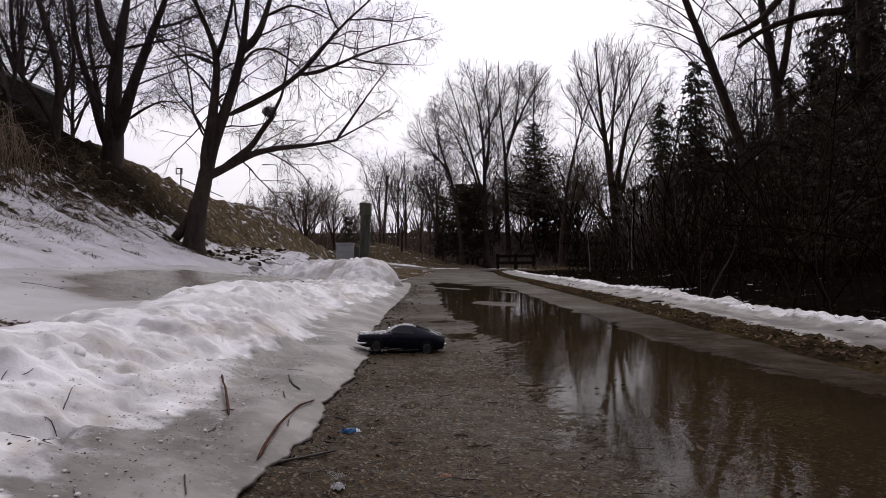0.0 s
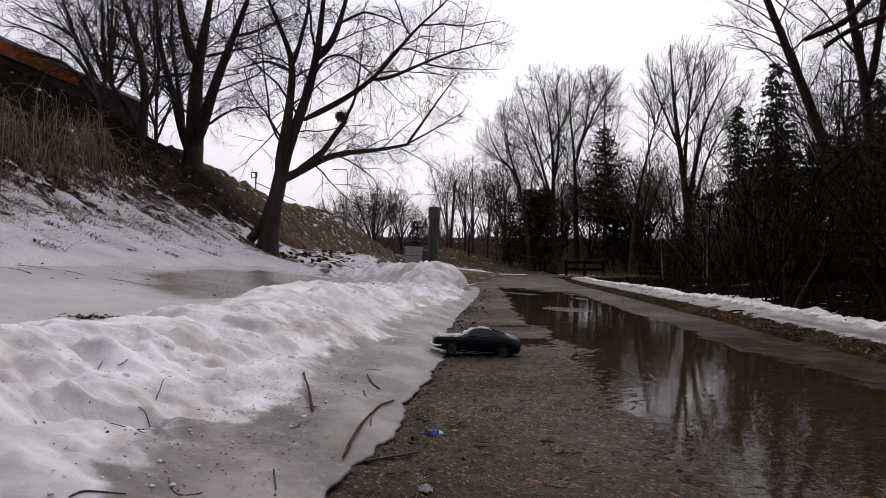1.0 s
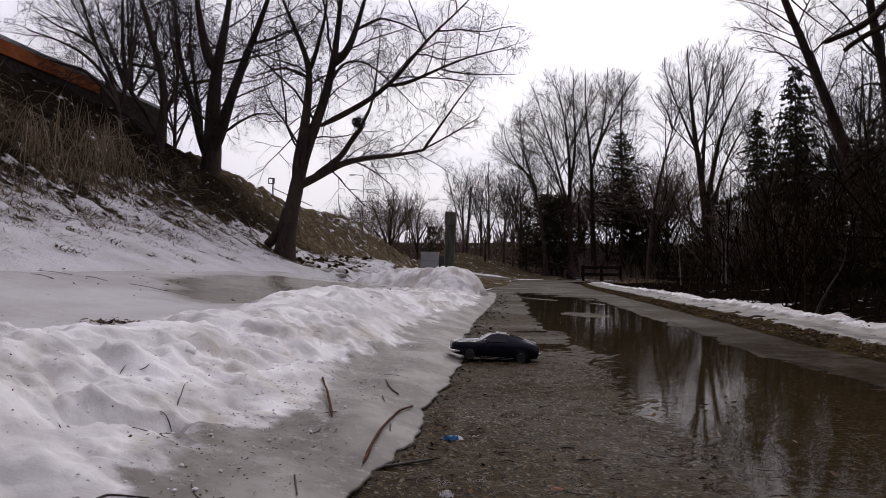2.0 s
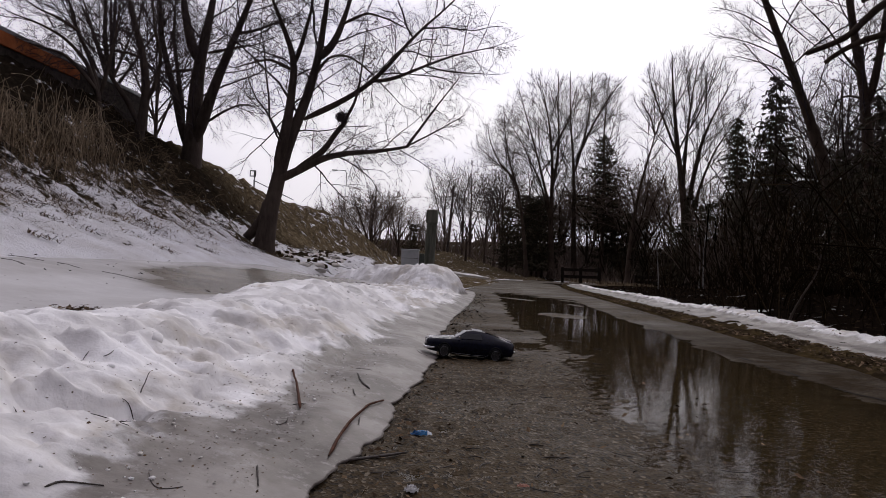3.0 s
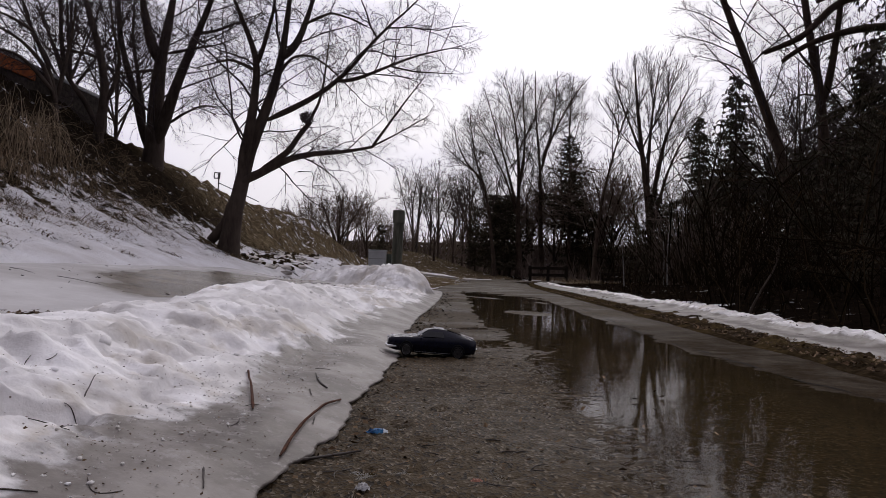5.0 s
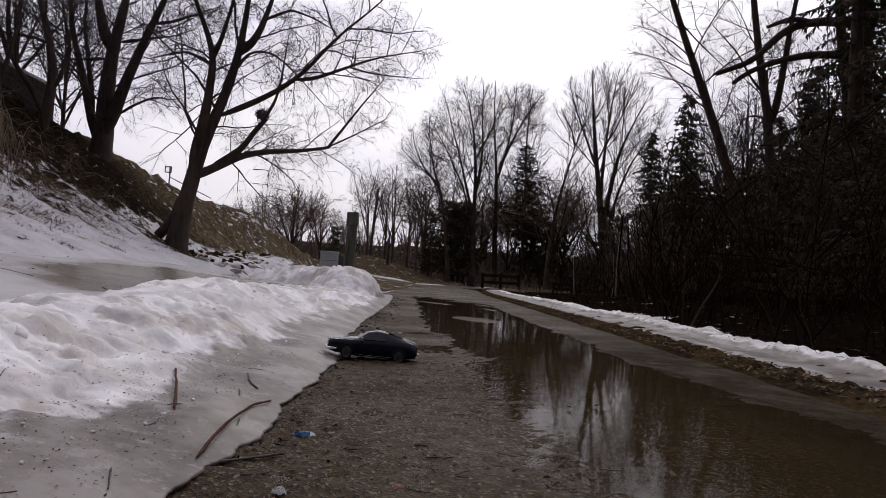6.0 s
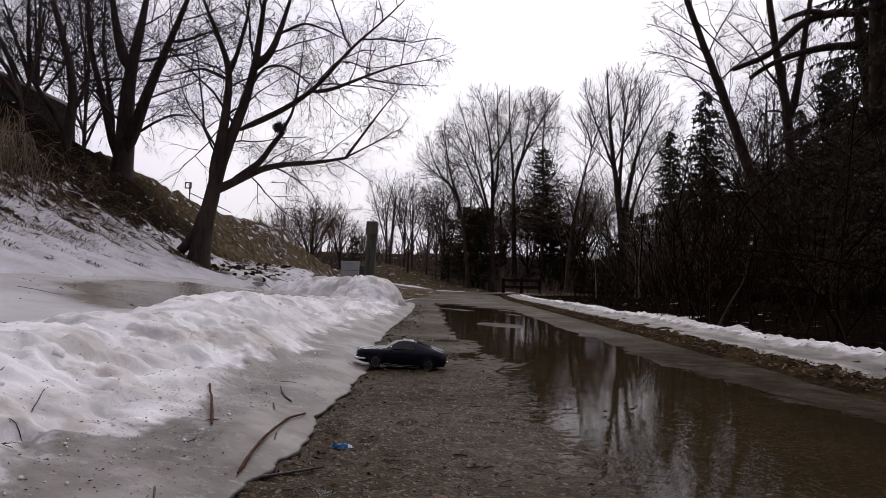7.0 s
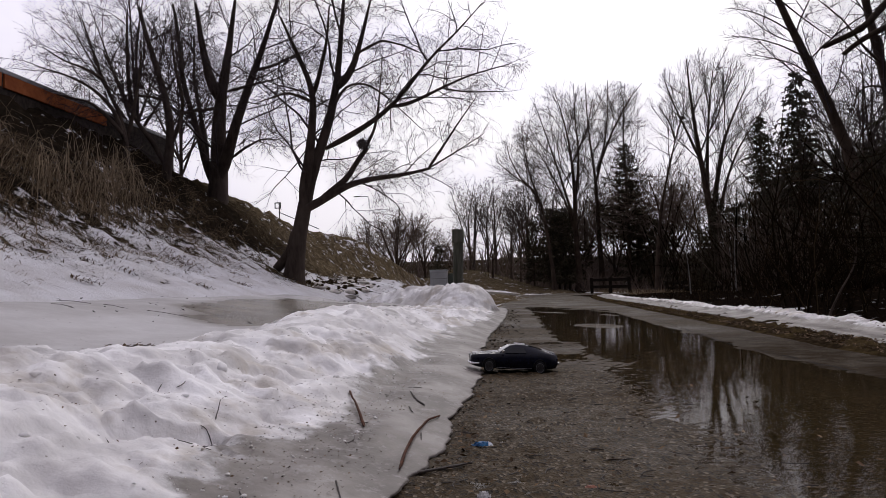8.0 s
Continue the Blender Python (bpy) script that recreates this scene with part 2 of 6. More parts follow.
soil = gr.mix(gr.attr("leaf"), soil, shaded_wet_leaf)
edge = gr.math("ADD", snow_f, gr.math("MULTIPLY", gr.math("SUBTRACT", gr.noise(3.2, 7, 0.72), 0.5), 2.3))
edge = gr.math("ADD", edge, gr.math("MULTIPLY", gr.math("SUBTRACT", gr.noise(0.8, 5, 0.6), 0.5), 1.9))
edge = gr.math("ADD", edge, gr.math("MULTIPLY", gr.math("SUBTRACT", gr.noise(15, 4, 0.6), 0.5), 0.5))
snowc = gr.ramp(gr.noise(1.6, 5), (0.3, (0.68, 0.66, 0.65)), (0.6, (0.84, 0.835, 0.85)))
gr.color(gr.mix(gr.step(edge, 0.45, 0.60), soil, snowc))
gr.bump((gr.noise(22, 5, 0.7), 0.05), (gr.step(edge, 0.45, 0.6), 0.04))
gr.set(Specular_IOR_Level=0.0)
GROUND = gr.m


def plain(name, c1, c2, scale=12.0, rough=0.7, metal=0.0, depth=0.003, stretch=None):
    m = Mat(name, rough, metal)
    n = m.noise(scale, 5, 0.6, stretch)
    m.color(m.mix(m.step(n, 0.3, 0.7), c1, c2))
    m.bump((n, depth))
    return m.m


STRAW = Mat("dry_grass", 0.8)
STRAW = STRAW.color(STRAW.ramp(STRAW.island(), (0.0, (0.05, 0.035, 0.022)), (0.5, (0.14, 0.10, 0.06)), (1.0, (0.32, 0.245, 0.15)))).m
WEED = Mat("pale_weeds", 0.8)
WEED = WEED.color(WEED.ramp(WEED.island(), (0.0, (0.10, 0.072, 0.046)), (0.6, (0.27, 0.205, 0.135)), (1.0, (0.45, 0.36, 0.25)))).m
OLIVE = Mat("olive_grass", 0.8)
OLIVE = OLIVE.color(OLIVE.ramp(OLIVE.island(), (0.0, (0.045, 0.040, 0.016)), (0.5, (0.10, 0.080, 0.037)), (1.0, (0.21, 0.165, 0.088)))).m
# stem browns taken down to near black, painting in the wood's deep shade
SHADED_BRUSH = Mat("shaded_brush_stems", 0.85).set(Specular_IOR_Level=0.0)
SHADED_BRUSH = SHADED_BRUSH.color(SHADED_BRUSH.ramp(SHADED_BRUSH.island(), (0.0, (0.010, 0.0065, 0.0035)), (0.85, (0.024, 0.016, 0.009)), (1.0, (0.085, 0.06, 0.035)))).m
LEAF = Mat("dead_leaves", 0.8)
LEAF = LEAF.color(LEAF.ramp(LEAF.island(), (0.0, (0.03, 0.019, 0.011)), (0.6, (0.10, 0.062, 0.033)), (1.0, (0.21, 0.145, 0.085)))).m
WOOD_GREEN = plain("weathered_green_wood", (0.085, 0.09, 0.07), (0.19, 0.19, 0.155), 7, 0.85, 0, 0.01, (1, 1, 0.15))
FENCE_WOOD = plain("weathered_rail_wood", (0.016, 0.012, 0.009), (0.04, 0.031, 0.024), 9, 0.85, 0, 0.006)
WOOD_DARK = plain("dark_rail_wood", (0.03, 0.024, 0.02), (0.07, 0.056, 0.046), 9, 0.85, 0, 0.006)
METAL_GREY = plain("pale_grey_sheet", (0.50, 0.53, 0.55), (0.62, 0.64, 0.66), 3, 0.5, 0.0)
METAL_DARK = plain("dark_green_steel", (0.06, 0.075, 0.06), (0.11, 0.125, 0.10), 5, 0.6)
RIM = plain("grey_wheel_metal", (0.05, 0.05, 0.052), (0.11, 0.11, 0.115), 60, 0.35, 0.6)
DIRTY_SNOW = plain("dirty_old_snow", (0.46, 0.42, 0.365), (0.80, 0.77, 0.73), 5.0, 0.8, 0, 0.03)
STEEL = plain("grey_steel", (0.22, 0.22, 0.23), (0.33, 0.33, 0.34), 8, 0.5, 0.6)
ORANGE = plain("rusty_orange_paint", (0.22, 0.06, 0.022), (0.42, 0.135, 0.05), 2.2, 0.75, 0, 0.01)
STICK = plain("wet_stick_bark", (0.040, 0.015, 0.0085), (0.115, 0.049, 0.028), 60, 0.75, 0, 0.001)
STICK_DARK = plain("dark_twig_bark", (0.022, 0.016, 0.012), (0.06, 0.045, 0.036), 60, 0.6, 0, 0.001)
CRACK_SOIL = plain("black_crack_soil", (0.005, 0.004, 0.003), (0.014, 0.011, 0.008), 30, 0.8, 0, 0.002)
DARK_GLASS = plain("dark_glass", (0.012, 0.013, 0.015), (0.018, 0.02, 0.022), 3, 0.06, 0, 0.0)
CAR_PAINT = plain("navy_black_car_paint", (0.0025, 0.003, 0.009), (0.005, 0.006, 0.015), 30, 0.05, 0, 0.0)
CAR_PAINT.node_tree.nodes["Principled BSDF"].inputs["Specular IOR Level"].default_value = 0.28
CAR_WHITE = plain("silver_stripe_paint", (0.72, 0.73, 0.75), (0.8, 0.8, 0.82), 30, 0.3, 0, 0.0)
CHROME = plain("chrome", (0.75, 0.75, 0.76), (0.85, 0.85, 0.86), 20, 0.12, 1.0, 0.0)
RUBBER = plain("tyre_rubber", (0.012, 0.012, 0.012), (0.025, 0.025, 0.025), 60, 0.8, 0, 0.001)
FROST = plain("fogged_windscreen", (0.42, 0.43, 0.46), (0.62, 0.63, 0.66), 25, 0.12, 0, 0.0)
BLUE_FOIL = plain("blue_foil", (0.006, 0.04, 0.12), (0.02, 0.13, 0.27), 55, 0.22, 0.4, 0.004)
FOIL_PALE = plain("pale_foil", (0.45, 0.55, 0.6), (0.75, 0.78, 0.8), 80, 0.2, 0.4, 0.004)
CLEAR_BIT = plain("crumpled_clear_plastic", (0.28, 0.27, 0.26), (0.5, 0.5, 0.49), 80, 0.15, 0, 0.01)
# wet leaf browns, lowered further to stand for shade on the woodland floor
SHADED_WET_LEAF = Mat("shaded_wet_leaves", 0.75).set(Specular_IOR_Level=0.0)
SHADED_WET_LEAF = SHADED_WET_LEAF.color(SHADED_WET_LEAF.ramp(SHADED_WET_LEAF.island(), (0.0, (0.010, 0.007, 0.0045)), (0.7, (0.026, 0.018, 0.011)), (1.0, (0.07, 0.047, 0.03)))).m
RED_LEAF = plain("reddish_leaf", (0.18, 0.06, 0.035), (0.3, 0.12, 0.07), 50, 0.6, 0, 0.001)

# ---- mesh helpers ----


def mesh_of(name, chunks, material, smooth=True):
    """One mesh from chunks of (vertices, faces of equal corner count)."""
    vs, fs, off = [], [], 0
    for v, f in chunks:
        if len(v):
            vs.append(np.asarray(v, float))
            fs.append(np.asarray(f, np.int64) + off)
            off += len(v)
    me = bpy.data.meshes.new(name)
    v = np.concatenate(vs)
    me.vertices.add(len(v))
    me.vertices.foreach_set("co", v.astype(np.float32).ravel())
    sizes = np.concatenate([np.full(len(f), f.shape[1]) for f in fs])
    me.loops.add(int(sizes.sum()))
    me.loops.foreach_set("vertex_index", np.concatenate([f.ravel() for f in fs]).astype(np.int32))
    me.polygons.add(len(sizes))
    me.polygons.foreach_set("loop_start", np.concatenate([[0], np.cumsum(sizes)[:-1]]).astype(np.int32))
    me.polygons.foreach_set("use_smooth", np.full(len(sizes), smooth))
    me.update(calc_edges=True)
    me.validate()
    me.materials.append(material)
    return me


def part_mesh(name, chunks, material, parent=None, label="", smooth=True):
    ob = new(name, mesh_of(name, chunks, material, smooth))
    ob.parent = parent
    if label:
        ob["label"] = label
    return ob


def part(name, bm, material, parent, label="", smooth=False):
    me = bpy.data.meshes.new(name)
    if smooth:
        for f in bm.faces:
            f.smooth = True
    bm.to_mesh(me)
    bm.free()
    me.materials.append(material)
    ob = new(name, me)
    ob.parent = parent
    if label:
        ob["label"] = label
    return ob


def empty(name, m, label, category, group="", kind=""):
    ob = new(name)
    ob.empty_display_size = 0.1
    ob.matrix_world = m
    return tagged(ob, label, category, group, kind)


def box_bm(size, at=(0, 0, 0), bevel=0.0, bm=None):
    bm = bm or bmesh.new()
    r = bmesh.ops.create_cube(bm, size=1.0)
    bmesh.ops.scale(bm, vec=size, verts=r["verts"])
    bmesh.ops.translate(bm, vec=at, verts=r["verts"])
    if bevel:
        es = list({e for v in r["verts"] for e in v.link_edges})
        bmesh.ops.bevel(bm, geom=es, offset=bevel, segments=2, affect="EDGES", profile=0.6)
    return bm


def tubes(P, R, k):
    """Tubes along the polylines P (n, points, 3) with radii R (n, points)."""
    P, R = np.asarray(P, float), np.asarray(R, float)
    n, m = R.shape
    T = np.gradient(P, axis=1)
    T /= np.linalg.norm(T, axis=2, keepdims=True) + 1e-9
    mean = T.mean(axis=1)
    ref = np.where(np.abs(mean[:, 2:3]) > 0.75, [[1.0, 0, 0]], [[0, 0, 1.0]])[:, None, :]
    A = np.cross(T, np.broadcast_to(ref, T.shape))
    A /= np.linalg.norm(A, axis=2, keepdims=True) + 1e-9
    B = np.cross(T, A)
    th = np.arange(k) * 2 * np.pi / k
    ring = A[:, :, None, :] * np.cos(th)[None, None, :, None] + B[:, :, None, :] * np.sin(th)[None, None, :, None]
    V = (P[:, :, None, :] + ring * R[:, :, None, None]).reshape(-1, 3)
    i, j, q = np.meshgrid(np.arange(n), np.arange(m - 1), np.arange(k), indexing="ij")
    a = (i * m + j) * k
    q2 = (q + 1) % k
    F = np.stack([a + q, a + q2, a + k + q2, a + k + q], axis=-1).reshape(-1, 4)
    return V, F


def unit(v):
    return v / (np.linalg.norm(v, axis=-1, keepdims=True) + 1e-9)


def bend(pts, n, rng, wob):
    """A smooth polyline of n points through a few, with a little waver."""
    pts = np.asarray(pts, float)
    d = np.concatenate([[0], np.cumsum(np.linalg.norm(np.diff(pts, axis=0), axis=1))])
    s = np.linspace(0, d[-1], n)
    out = np.stack([np.interp(s, d, pts[:, c]) for c in range(3)], axis=1)
    for _ in range(2):
        out[1:-1] = 0.25 * out[:-2] + 0.5 * out[1:-1] + 0.25 * out[2:]
    out[1:] += np.cumsum(rng.normal(0, wob * d[-1] / n, (n - 1, 3)), axis=0) * 0.6
    return out


def shoots(P, R, per, lo, hi, length, angle, up, wob, n, rng, thick=0.009, rel=True, side=0.5):
    """Side shoots off the polylines P."""
    N, m = R.shape
    idx = np.repeat(np.arange(N), per)
    M = len(idx)
    t = rng.uniform(lo, hi, M) * (m - 1)
    i = np.minimum(t.astype(int), m - 2)
    f = (t - i)[:, None]
    pos = P[idx, i] * (1 - f) + P[idx, i + 1] * f
    tan = unit(P[idx, i + 1] - P[idx, i])
    pr = R[idx, i] * (1 - f[:, 0]) + R[idx, i + 1] * f[:, 0]
    perp = rng.normal(0, 1, (M, 3))
    perp[:, 2] *= side
    perp = unit(perp - tan * (perp * tan).sum(1, keepdims=True))
    ang = np.radians(rng.normal(angle, 11, M))[:, None]
    d = unit(tan * np.cos(ang) + perp * np.sin(ang))
    plen = np.linalg.norm(np.diff(P, axis=1), axis=2).sum(1)[idx]
    ln = (plen if rel else 1.0) * length * rng.uniform(0.55, 1.25, M) * (1.15 - 0.65 * t / (m - 1))
    out = np.zeros((M, n, 3))
    out[:, 0] = pos
    for k in range(1, n):
        d = unit(d + rng.normal(0, wob, (M, 3)) + np.array([0, 0, up]))
        out[:, k] = out[:, k - 1] + d * (ln / (n - 1))[:, None]
    r0 = np.minimum(pr * 0.72, ln * thick + 0.0015)
    rad = r0[:, None] * np.linspace(1, 0.3, n)[None, :]
    return out, rad


def sprout(P, R, per, lo, ratio, angle, up, wob, n, rng, env, floor):
    """Side branches set spirally on the polylines P, and one that leads on from each tip; all stay within the crown env (centre, radii)."""
    N, m = R.shape
    idx, j = np.repeat(np.arange(N), per), np.tile(np.arange(per), N)
    M = len(idx)
    lead = j == per - 1
    t = np.where(lead, 0.97, lo + (1 - lo) * (j + rng.uniform(0.05, 0.95, M)) / per) * (m - 1)
    i = np.minimum(t.astype(int), m - 2)
    f = (t - i)[:, None]
    pos = P[idx, i] * (1 - f) + P[idx, i + 1] * f
    tan = unit(P[idx, i + 1] - P[idx, i])
    pr = R[idx, i] * (1 - f[:, 0]) + R[idx, i + 1] * f[:, 0]
    ref = np.where(np.abs(tan[:, 2:3]) > 0.8, [[1.0, 0, 0]], [[0, 0, 1.0]])
    A = unit(np.cross(tan, ref))
    B = np.cross(tan, A)
    az = (j * 2.4 + rng.uniform(0, 6.28, N)[idx] + rng.normal(0, 0.35, M))[:, None]
    ang = np.radians(np.where(lead, rng.normal(14, 8, M), rng.normal(angle, 11, M)))[:, None]
    d = unit(tan * np.cos(ang) + (A * np.cos(az) + B * np.sin(az)) * np.sin(ang))
    plen = np.linalg.norm(np.diff(P, axis=1), axis=2).sum(1)[idx]
    ln = plen * ratio * rng.uniform(0.55, 1.25, M) * (1.15 - 0.5 * t / (m - 1))
    c, r = np.array(env[0], float), np.array(env[1], float)
    o, v = (pos - c) / r, d / r
    qa, qb, qc = (v * v).sum(1), (o * v).sum(1), (o * o).sum(1) - 1
    disc = qb * qb - qa * qc
    reach = np.where(disc > 0, (np.sqrt(np.maximum(disc, 0)) - qb) / qa, 0)
    ln = np.minimum(ln, reach * rng.uniform(0.7, 1.05, M))
    ok = ln > floor
    pos, d, ln, pr, M = pos[ok], d[ok], ln[ok], pr[ok], int(ok.sum())
    out = np.zeros((M, n, 3))
    out[:, 0] = pos
    for k in range(1, n):
        d = unit(d + rng.normal(0, wob, (M, 3)) + np.array([0, 0, up]))
        out[:, k] = out[:, k - 1] + d * (ln / (n - 1))[:, None]
    r0 = np.minimum(pr * 0.75, ln * 0.0105 + 0.0015)
    return out, r0[:, None] * np.linspace(1, 0.35, n)[None, :]


def bare_tree(name, limbs, seed, label, steps, bark_mat, twig_mat, category="tree", group="", env=((0, 0, 6), (40, 40, 40)), sides=9, tip=0.4, floor=0.15):
    """A leafless tree: main limbs as a few bends with radii, then branches upon branches inside the crown env, which is given from the tree's foot."""
    rng = np.random.default_rng(seed)
    base = np.array(limbs[0][0][0], float)
    tree = empty(name, pose(*base), label, category, group)
    P, R = [], []
    for pts, r0, r1 in limbs:
        P.append(bend(np.asarray(pts, float) - base, 18, rng, 0.02))
        R.append(r0 + (r1 - r0) * np.linspace(0, 1, 18) ** 0.8)
    P, R = np.array(P), np.array(R)
    R[0, :3] *= np.array([1.45, 1.15, 1.04])
    R[1:, :2] *= np.array([0.5, 0.85])
    part_mesh("trunk", [tubes(P[:1], R[:1], sides)], bark_mat, tree)
    for k in range(1, len(P)):
        part_mesh("limb", [tubes(P[k:k + 1], R[k:k + 1], sides)], bark_mat, tree)
    crown = []
    for per, lo, ratio, angle, up, wob, n, k in steps:
        P, R = sprout(P, R, per, lo, ratio, angle, up, wob, n, rng, env, floor)
        R = np.maximum(R, tip * 0.01)
        crown.append(tubes(P, R, k))
    tagged(part_mesh("crown", crown, twig_mat, tree), kind="stuff")
    return tree


def grid_mesh(name, X, Y, Z, material, attrs=None, smooth=True):
    """A sheet over 2D arrays X, Y, Z."""
    a, b = X.shape
    V = np.stack([X, Y, Z], axis=-1).reshape(-1, 3)
    i, j = np.meshgrid(np.arange(a - 1), np.arange(b - 1), indexing="ij")
    q = i * b + j
    F = np.stack([q, q + b, q + b + 1, q + 1], axis=-1).reshape(-1, 4)
    me = mesh_of(name, [(V, F)], material, smooth)
    for key, arr in (attrs or {}).items():
        at = me.attributes.new(key, "FLOAT", "POINT")
        at.data.foreach_set("value", np.asarray(arr, np.float32).ravel())
    return new(name, me)


def nz(X, Y, scale, octaves=4, z=0.0, gain=0.5):
    """Fractal noise over arrays, about -1 to 1."""
    flat = np.array([noise.fractal((x * scale, y * scale, z), gain + 0.4, 2.0, octaves) for x, y in zip(X.ravel(), Y.ravel())])
    return flat.reshape(X.shape)


def clods(X, Y, scale, z=0.0):
    """Distance to the nearest of scattered points, 0 at a point, about 0.5 between."""
    flat = np.array([noise.voronoi((x * scale, y * scale, z))[0][0] for x, y in zip(X.ravel(), Y.ravel())])
    return flat.reshape(X.shape)


def sstep(a, b, x):
    u = np.clip((x - a) / (b - a), 0, 1)
    return u * u * (3 - 2 * u)

# ---- the lie of the land ----
FOOT_D = [-40, 0, 5, 10, 15, 19, 30, 40, 46, 60]
FOOT_X = [-3.4, -3.4, -3.9, -4.6, -5.2, -5.7, -6.5, -6.6, -6.4, -6.2]
TOP_D = [-40, 24, 28, 32, 40, 44, 48, 56]
TOP_X = [-13.8, -13.8, -12.8, -11.7, -10.7, -9.3, -7.9, -7.2]
TOP_Z = [5.35, 5.3, 4.6, 3.65, 3.6, 2.5, 1.0, 0.5]


def foot_x(y):
    return np.interp(y, FOOT_D, FOOT_X)


def slope_u(x, y):
    """0 at the foot of the embankment, 1 at its crest."""
    f, t = foot_x(y), np.interp(y, TOP_D, TOP_X)
    return (f - x) / (f - t)


def ice_z(x, y):
    f = foot_x(y)
    return 0.16 + 0.06 * sstep(-1.6, -3.0, x) + 0.20 * sstep(f + 1.5, f - 0.1, x)


def land(x, y):
    """The ground's height, before its fine roughness."""
    x, y = np.asarray(x, float), np.asarray(y, float)
    u = slope_u(x, y)
    top = np.interp(y, TOP_D, TOP_Z)
    zf = 0.38 - 0.25 * sstep(20, 50, y)
    uu = np.clip(u, 0, 1)
    prof = uu + 0.06 * np.sin(uu * np.pi * 2) * -1
    bank = zf + (top - zf) * prof - 1.3 * np.clip(u - 1, 0, 0.4) * sstep(24, 30, y)
    low = np.where(x < -0.9, (0.10 + 0.03 * sstep(-1.6, -3.0, x) + (zf - 0.14) * sstep(foot_x(y) + 0.6, foot_x(y), x)) * sstep(-0.9, -1.7, x), 0.0)
    low = low * sstep(30, 16, y) + (1 - sstep(30, 16, y)) * 0.35 * sstep(0.5, -5, x)
    bank = bank + 0.5 * sstep(0.68, 0.96, u) * sstep(24, 20, y)
    z = np.where(u > 0, bank, low)
    z = np.where((u < 0) & (x < -1.0), z - 0.14 * sstep(28, 18, y) * sstep(-0.3, -0.9, foot_x(y) - x), z)
    z = z - 0.05 * sstep(-0.98, -0.8, x) * sstep(2.0, 1.6, x) * sstep(60, 45, y)
    z = z + 0.55 * np.exp(-(((x + 5.9) / 1.3) ** 2) - ((y - 26.5) / 2.2) ** 2)
    knoll = 1.9 * np.exp(-(((x + 7) / 6.5) ** 2) - ((y - 66) / 14.0) ** 2)
    z = z + knoll * sstep(44, 56, y)
    z = z + 0.25 * sstep(3.0, 6.0, x) * sstep(40, 10, y) - 0.35 * sstep(5.0, 12.0, x) * sstep(80, 40, y)
    z = z + 0.22 * np.exp(-(((x + 5.6) / 1.0) ** 2) - ((y - 22.5) / 2.6) ** 2)
    return z + 1.4 * sstep(75, 140, y) + 5.6 * sstep(144, 160, y)


def axis(*spans):
    return np.concatenate([np.arange(a, b, s) for a, b, s in spans] + [[spans[-1][1]]])


gx = axis((-700, -100, 60), (-100, -20, 6), (-20, -3, 0.17), (-3, 3, 0.3), (3, 14, 0.35), (14, 60, 3), (60, 700, 60))
gy = axis((-120, -12, 12), (-12, 3, 0.5), (3, 34, 0.2), (34, 60, 0.3), (60, 160, 4), (160, 900, 60))
GX, GY = np.meshgrid(gx, gy, indexing="ij")
GZ = land(GX, GY)
rough_n = nz(GX, GY, 1.0, 4) + 0.5 * nz(GX, GY, 2.6, 4, 5.0)
near = (np.abs(GX) < 25) & (GY > -15) & (GY < 80)
U = slope_u(GX, GY)
GZ = GZ - 0.10 * sstep(0.0, -0.12, U) * sstep(18, 14, GY) * (GX < -1.0)
GZ = GZ + 0.16 * np.exp(-(((GX + 5.7) / 1.1) ** 2) - ((GY - 24.5) / 4.0) ** 2) * nz(GX, GY, 2.2, 4, 12.0)
GZ = GZ + np.where(near, rough_n * (0.05 + 0.42 * np.clip(U, 0, 0.55) * sstep(1.15, 0.8, U)) * np.where(((U < 0.0) | (GX > -3.2)) & (GX < 2.4) & (GY < 20), 0.08, 1.0), 0)
low_snow = 0.5 + 2.6 * (np.interp(GY, [5, 11, 13, 16, 20, 26, 44], [0.37, 0.35, 0.36, 0.385, 0.34, 0.10, 0.06]) - U)
low_snow = np.maximum(low_snow, 0.08 + 0.14 * sstep(23, 27, GY))
snow_at = np.where(U > -0.05, low_snow, 0.75)
for bx0, by0, br in ((-6.8, 19.1, 0.75), (-11.3, 23.9, 1.4), (-11.2, 20.9, 1.0)):
    snow_at = snow_at - 0.9 * np.exp(-((GX - bx0) ** 2 + (GY - by0) ** 2) / br ** 2)
snow_at = np.where(GX > -0.4, np.where(GX > 2.4, -0.3, 0.0), snow_at)
snow_at = np.where((GX > -5) & (GX < 0) & (GY > 14.5), 0.2, snow_at)
straw_fix = (GX > -5) & (GX < 0) & (GY > 14.5) & (GY < 50)
heap = np.exp(-(((GX + 5.7) / 1.3) ** 2) - ((GY - 24.5) / 4.0) ** 2)
snow_at = np.maximum(snow_at, 0.72 * heap)
snow_at = np.where(GY > 50, 0.05 + 0.1 * (GX > 3), snow_at)
for bx0, by0, br in ((5.43, 17.0, 0.35), (3.6, 10.6, 0.22), (3.5, 11.7, 0.2), (3.4, 8.1, 0.14), (3.45, 43.6, 0.7), (4.3, 41.5, 0.6), (5.2, 43, 0.6), (7.5, 46, 1.0), (4.6, 14.6, 0.25)):
    snow_at = snow_at + 1.2 * np.exp(-((GX - bx0) ** 2 + (GY - by0) ** 2) / br ** 2)
straw_at = np.clip(0.05 + 0.85 * sstep(22, 29, GY) + 0.6 * sstep(0.38, 0.15, U) * (U > 0), 0, 1)
straw_at = np.where(GX > 0, 0.0, straw_at * (1 - 0.7 * heap))
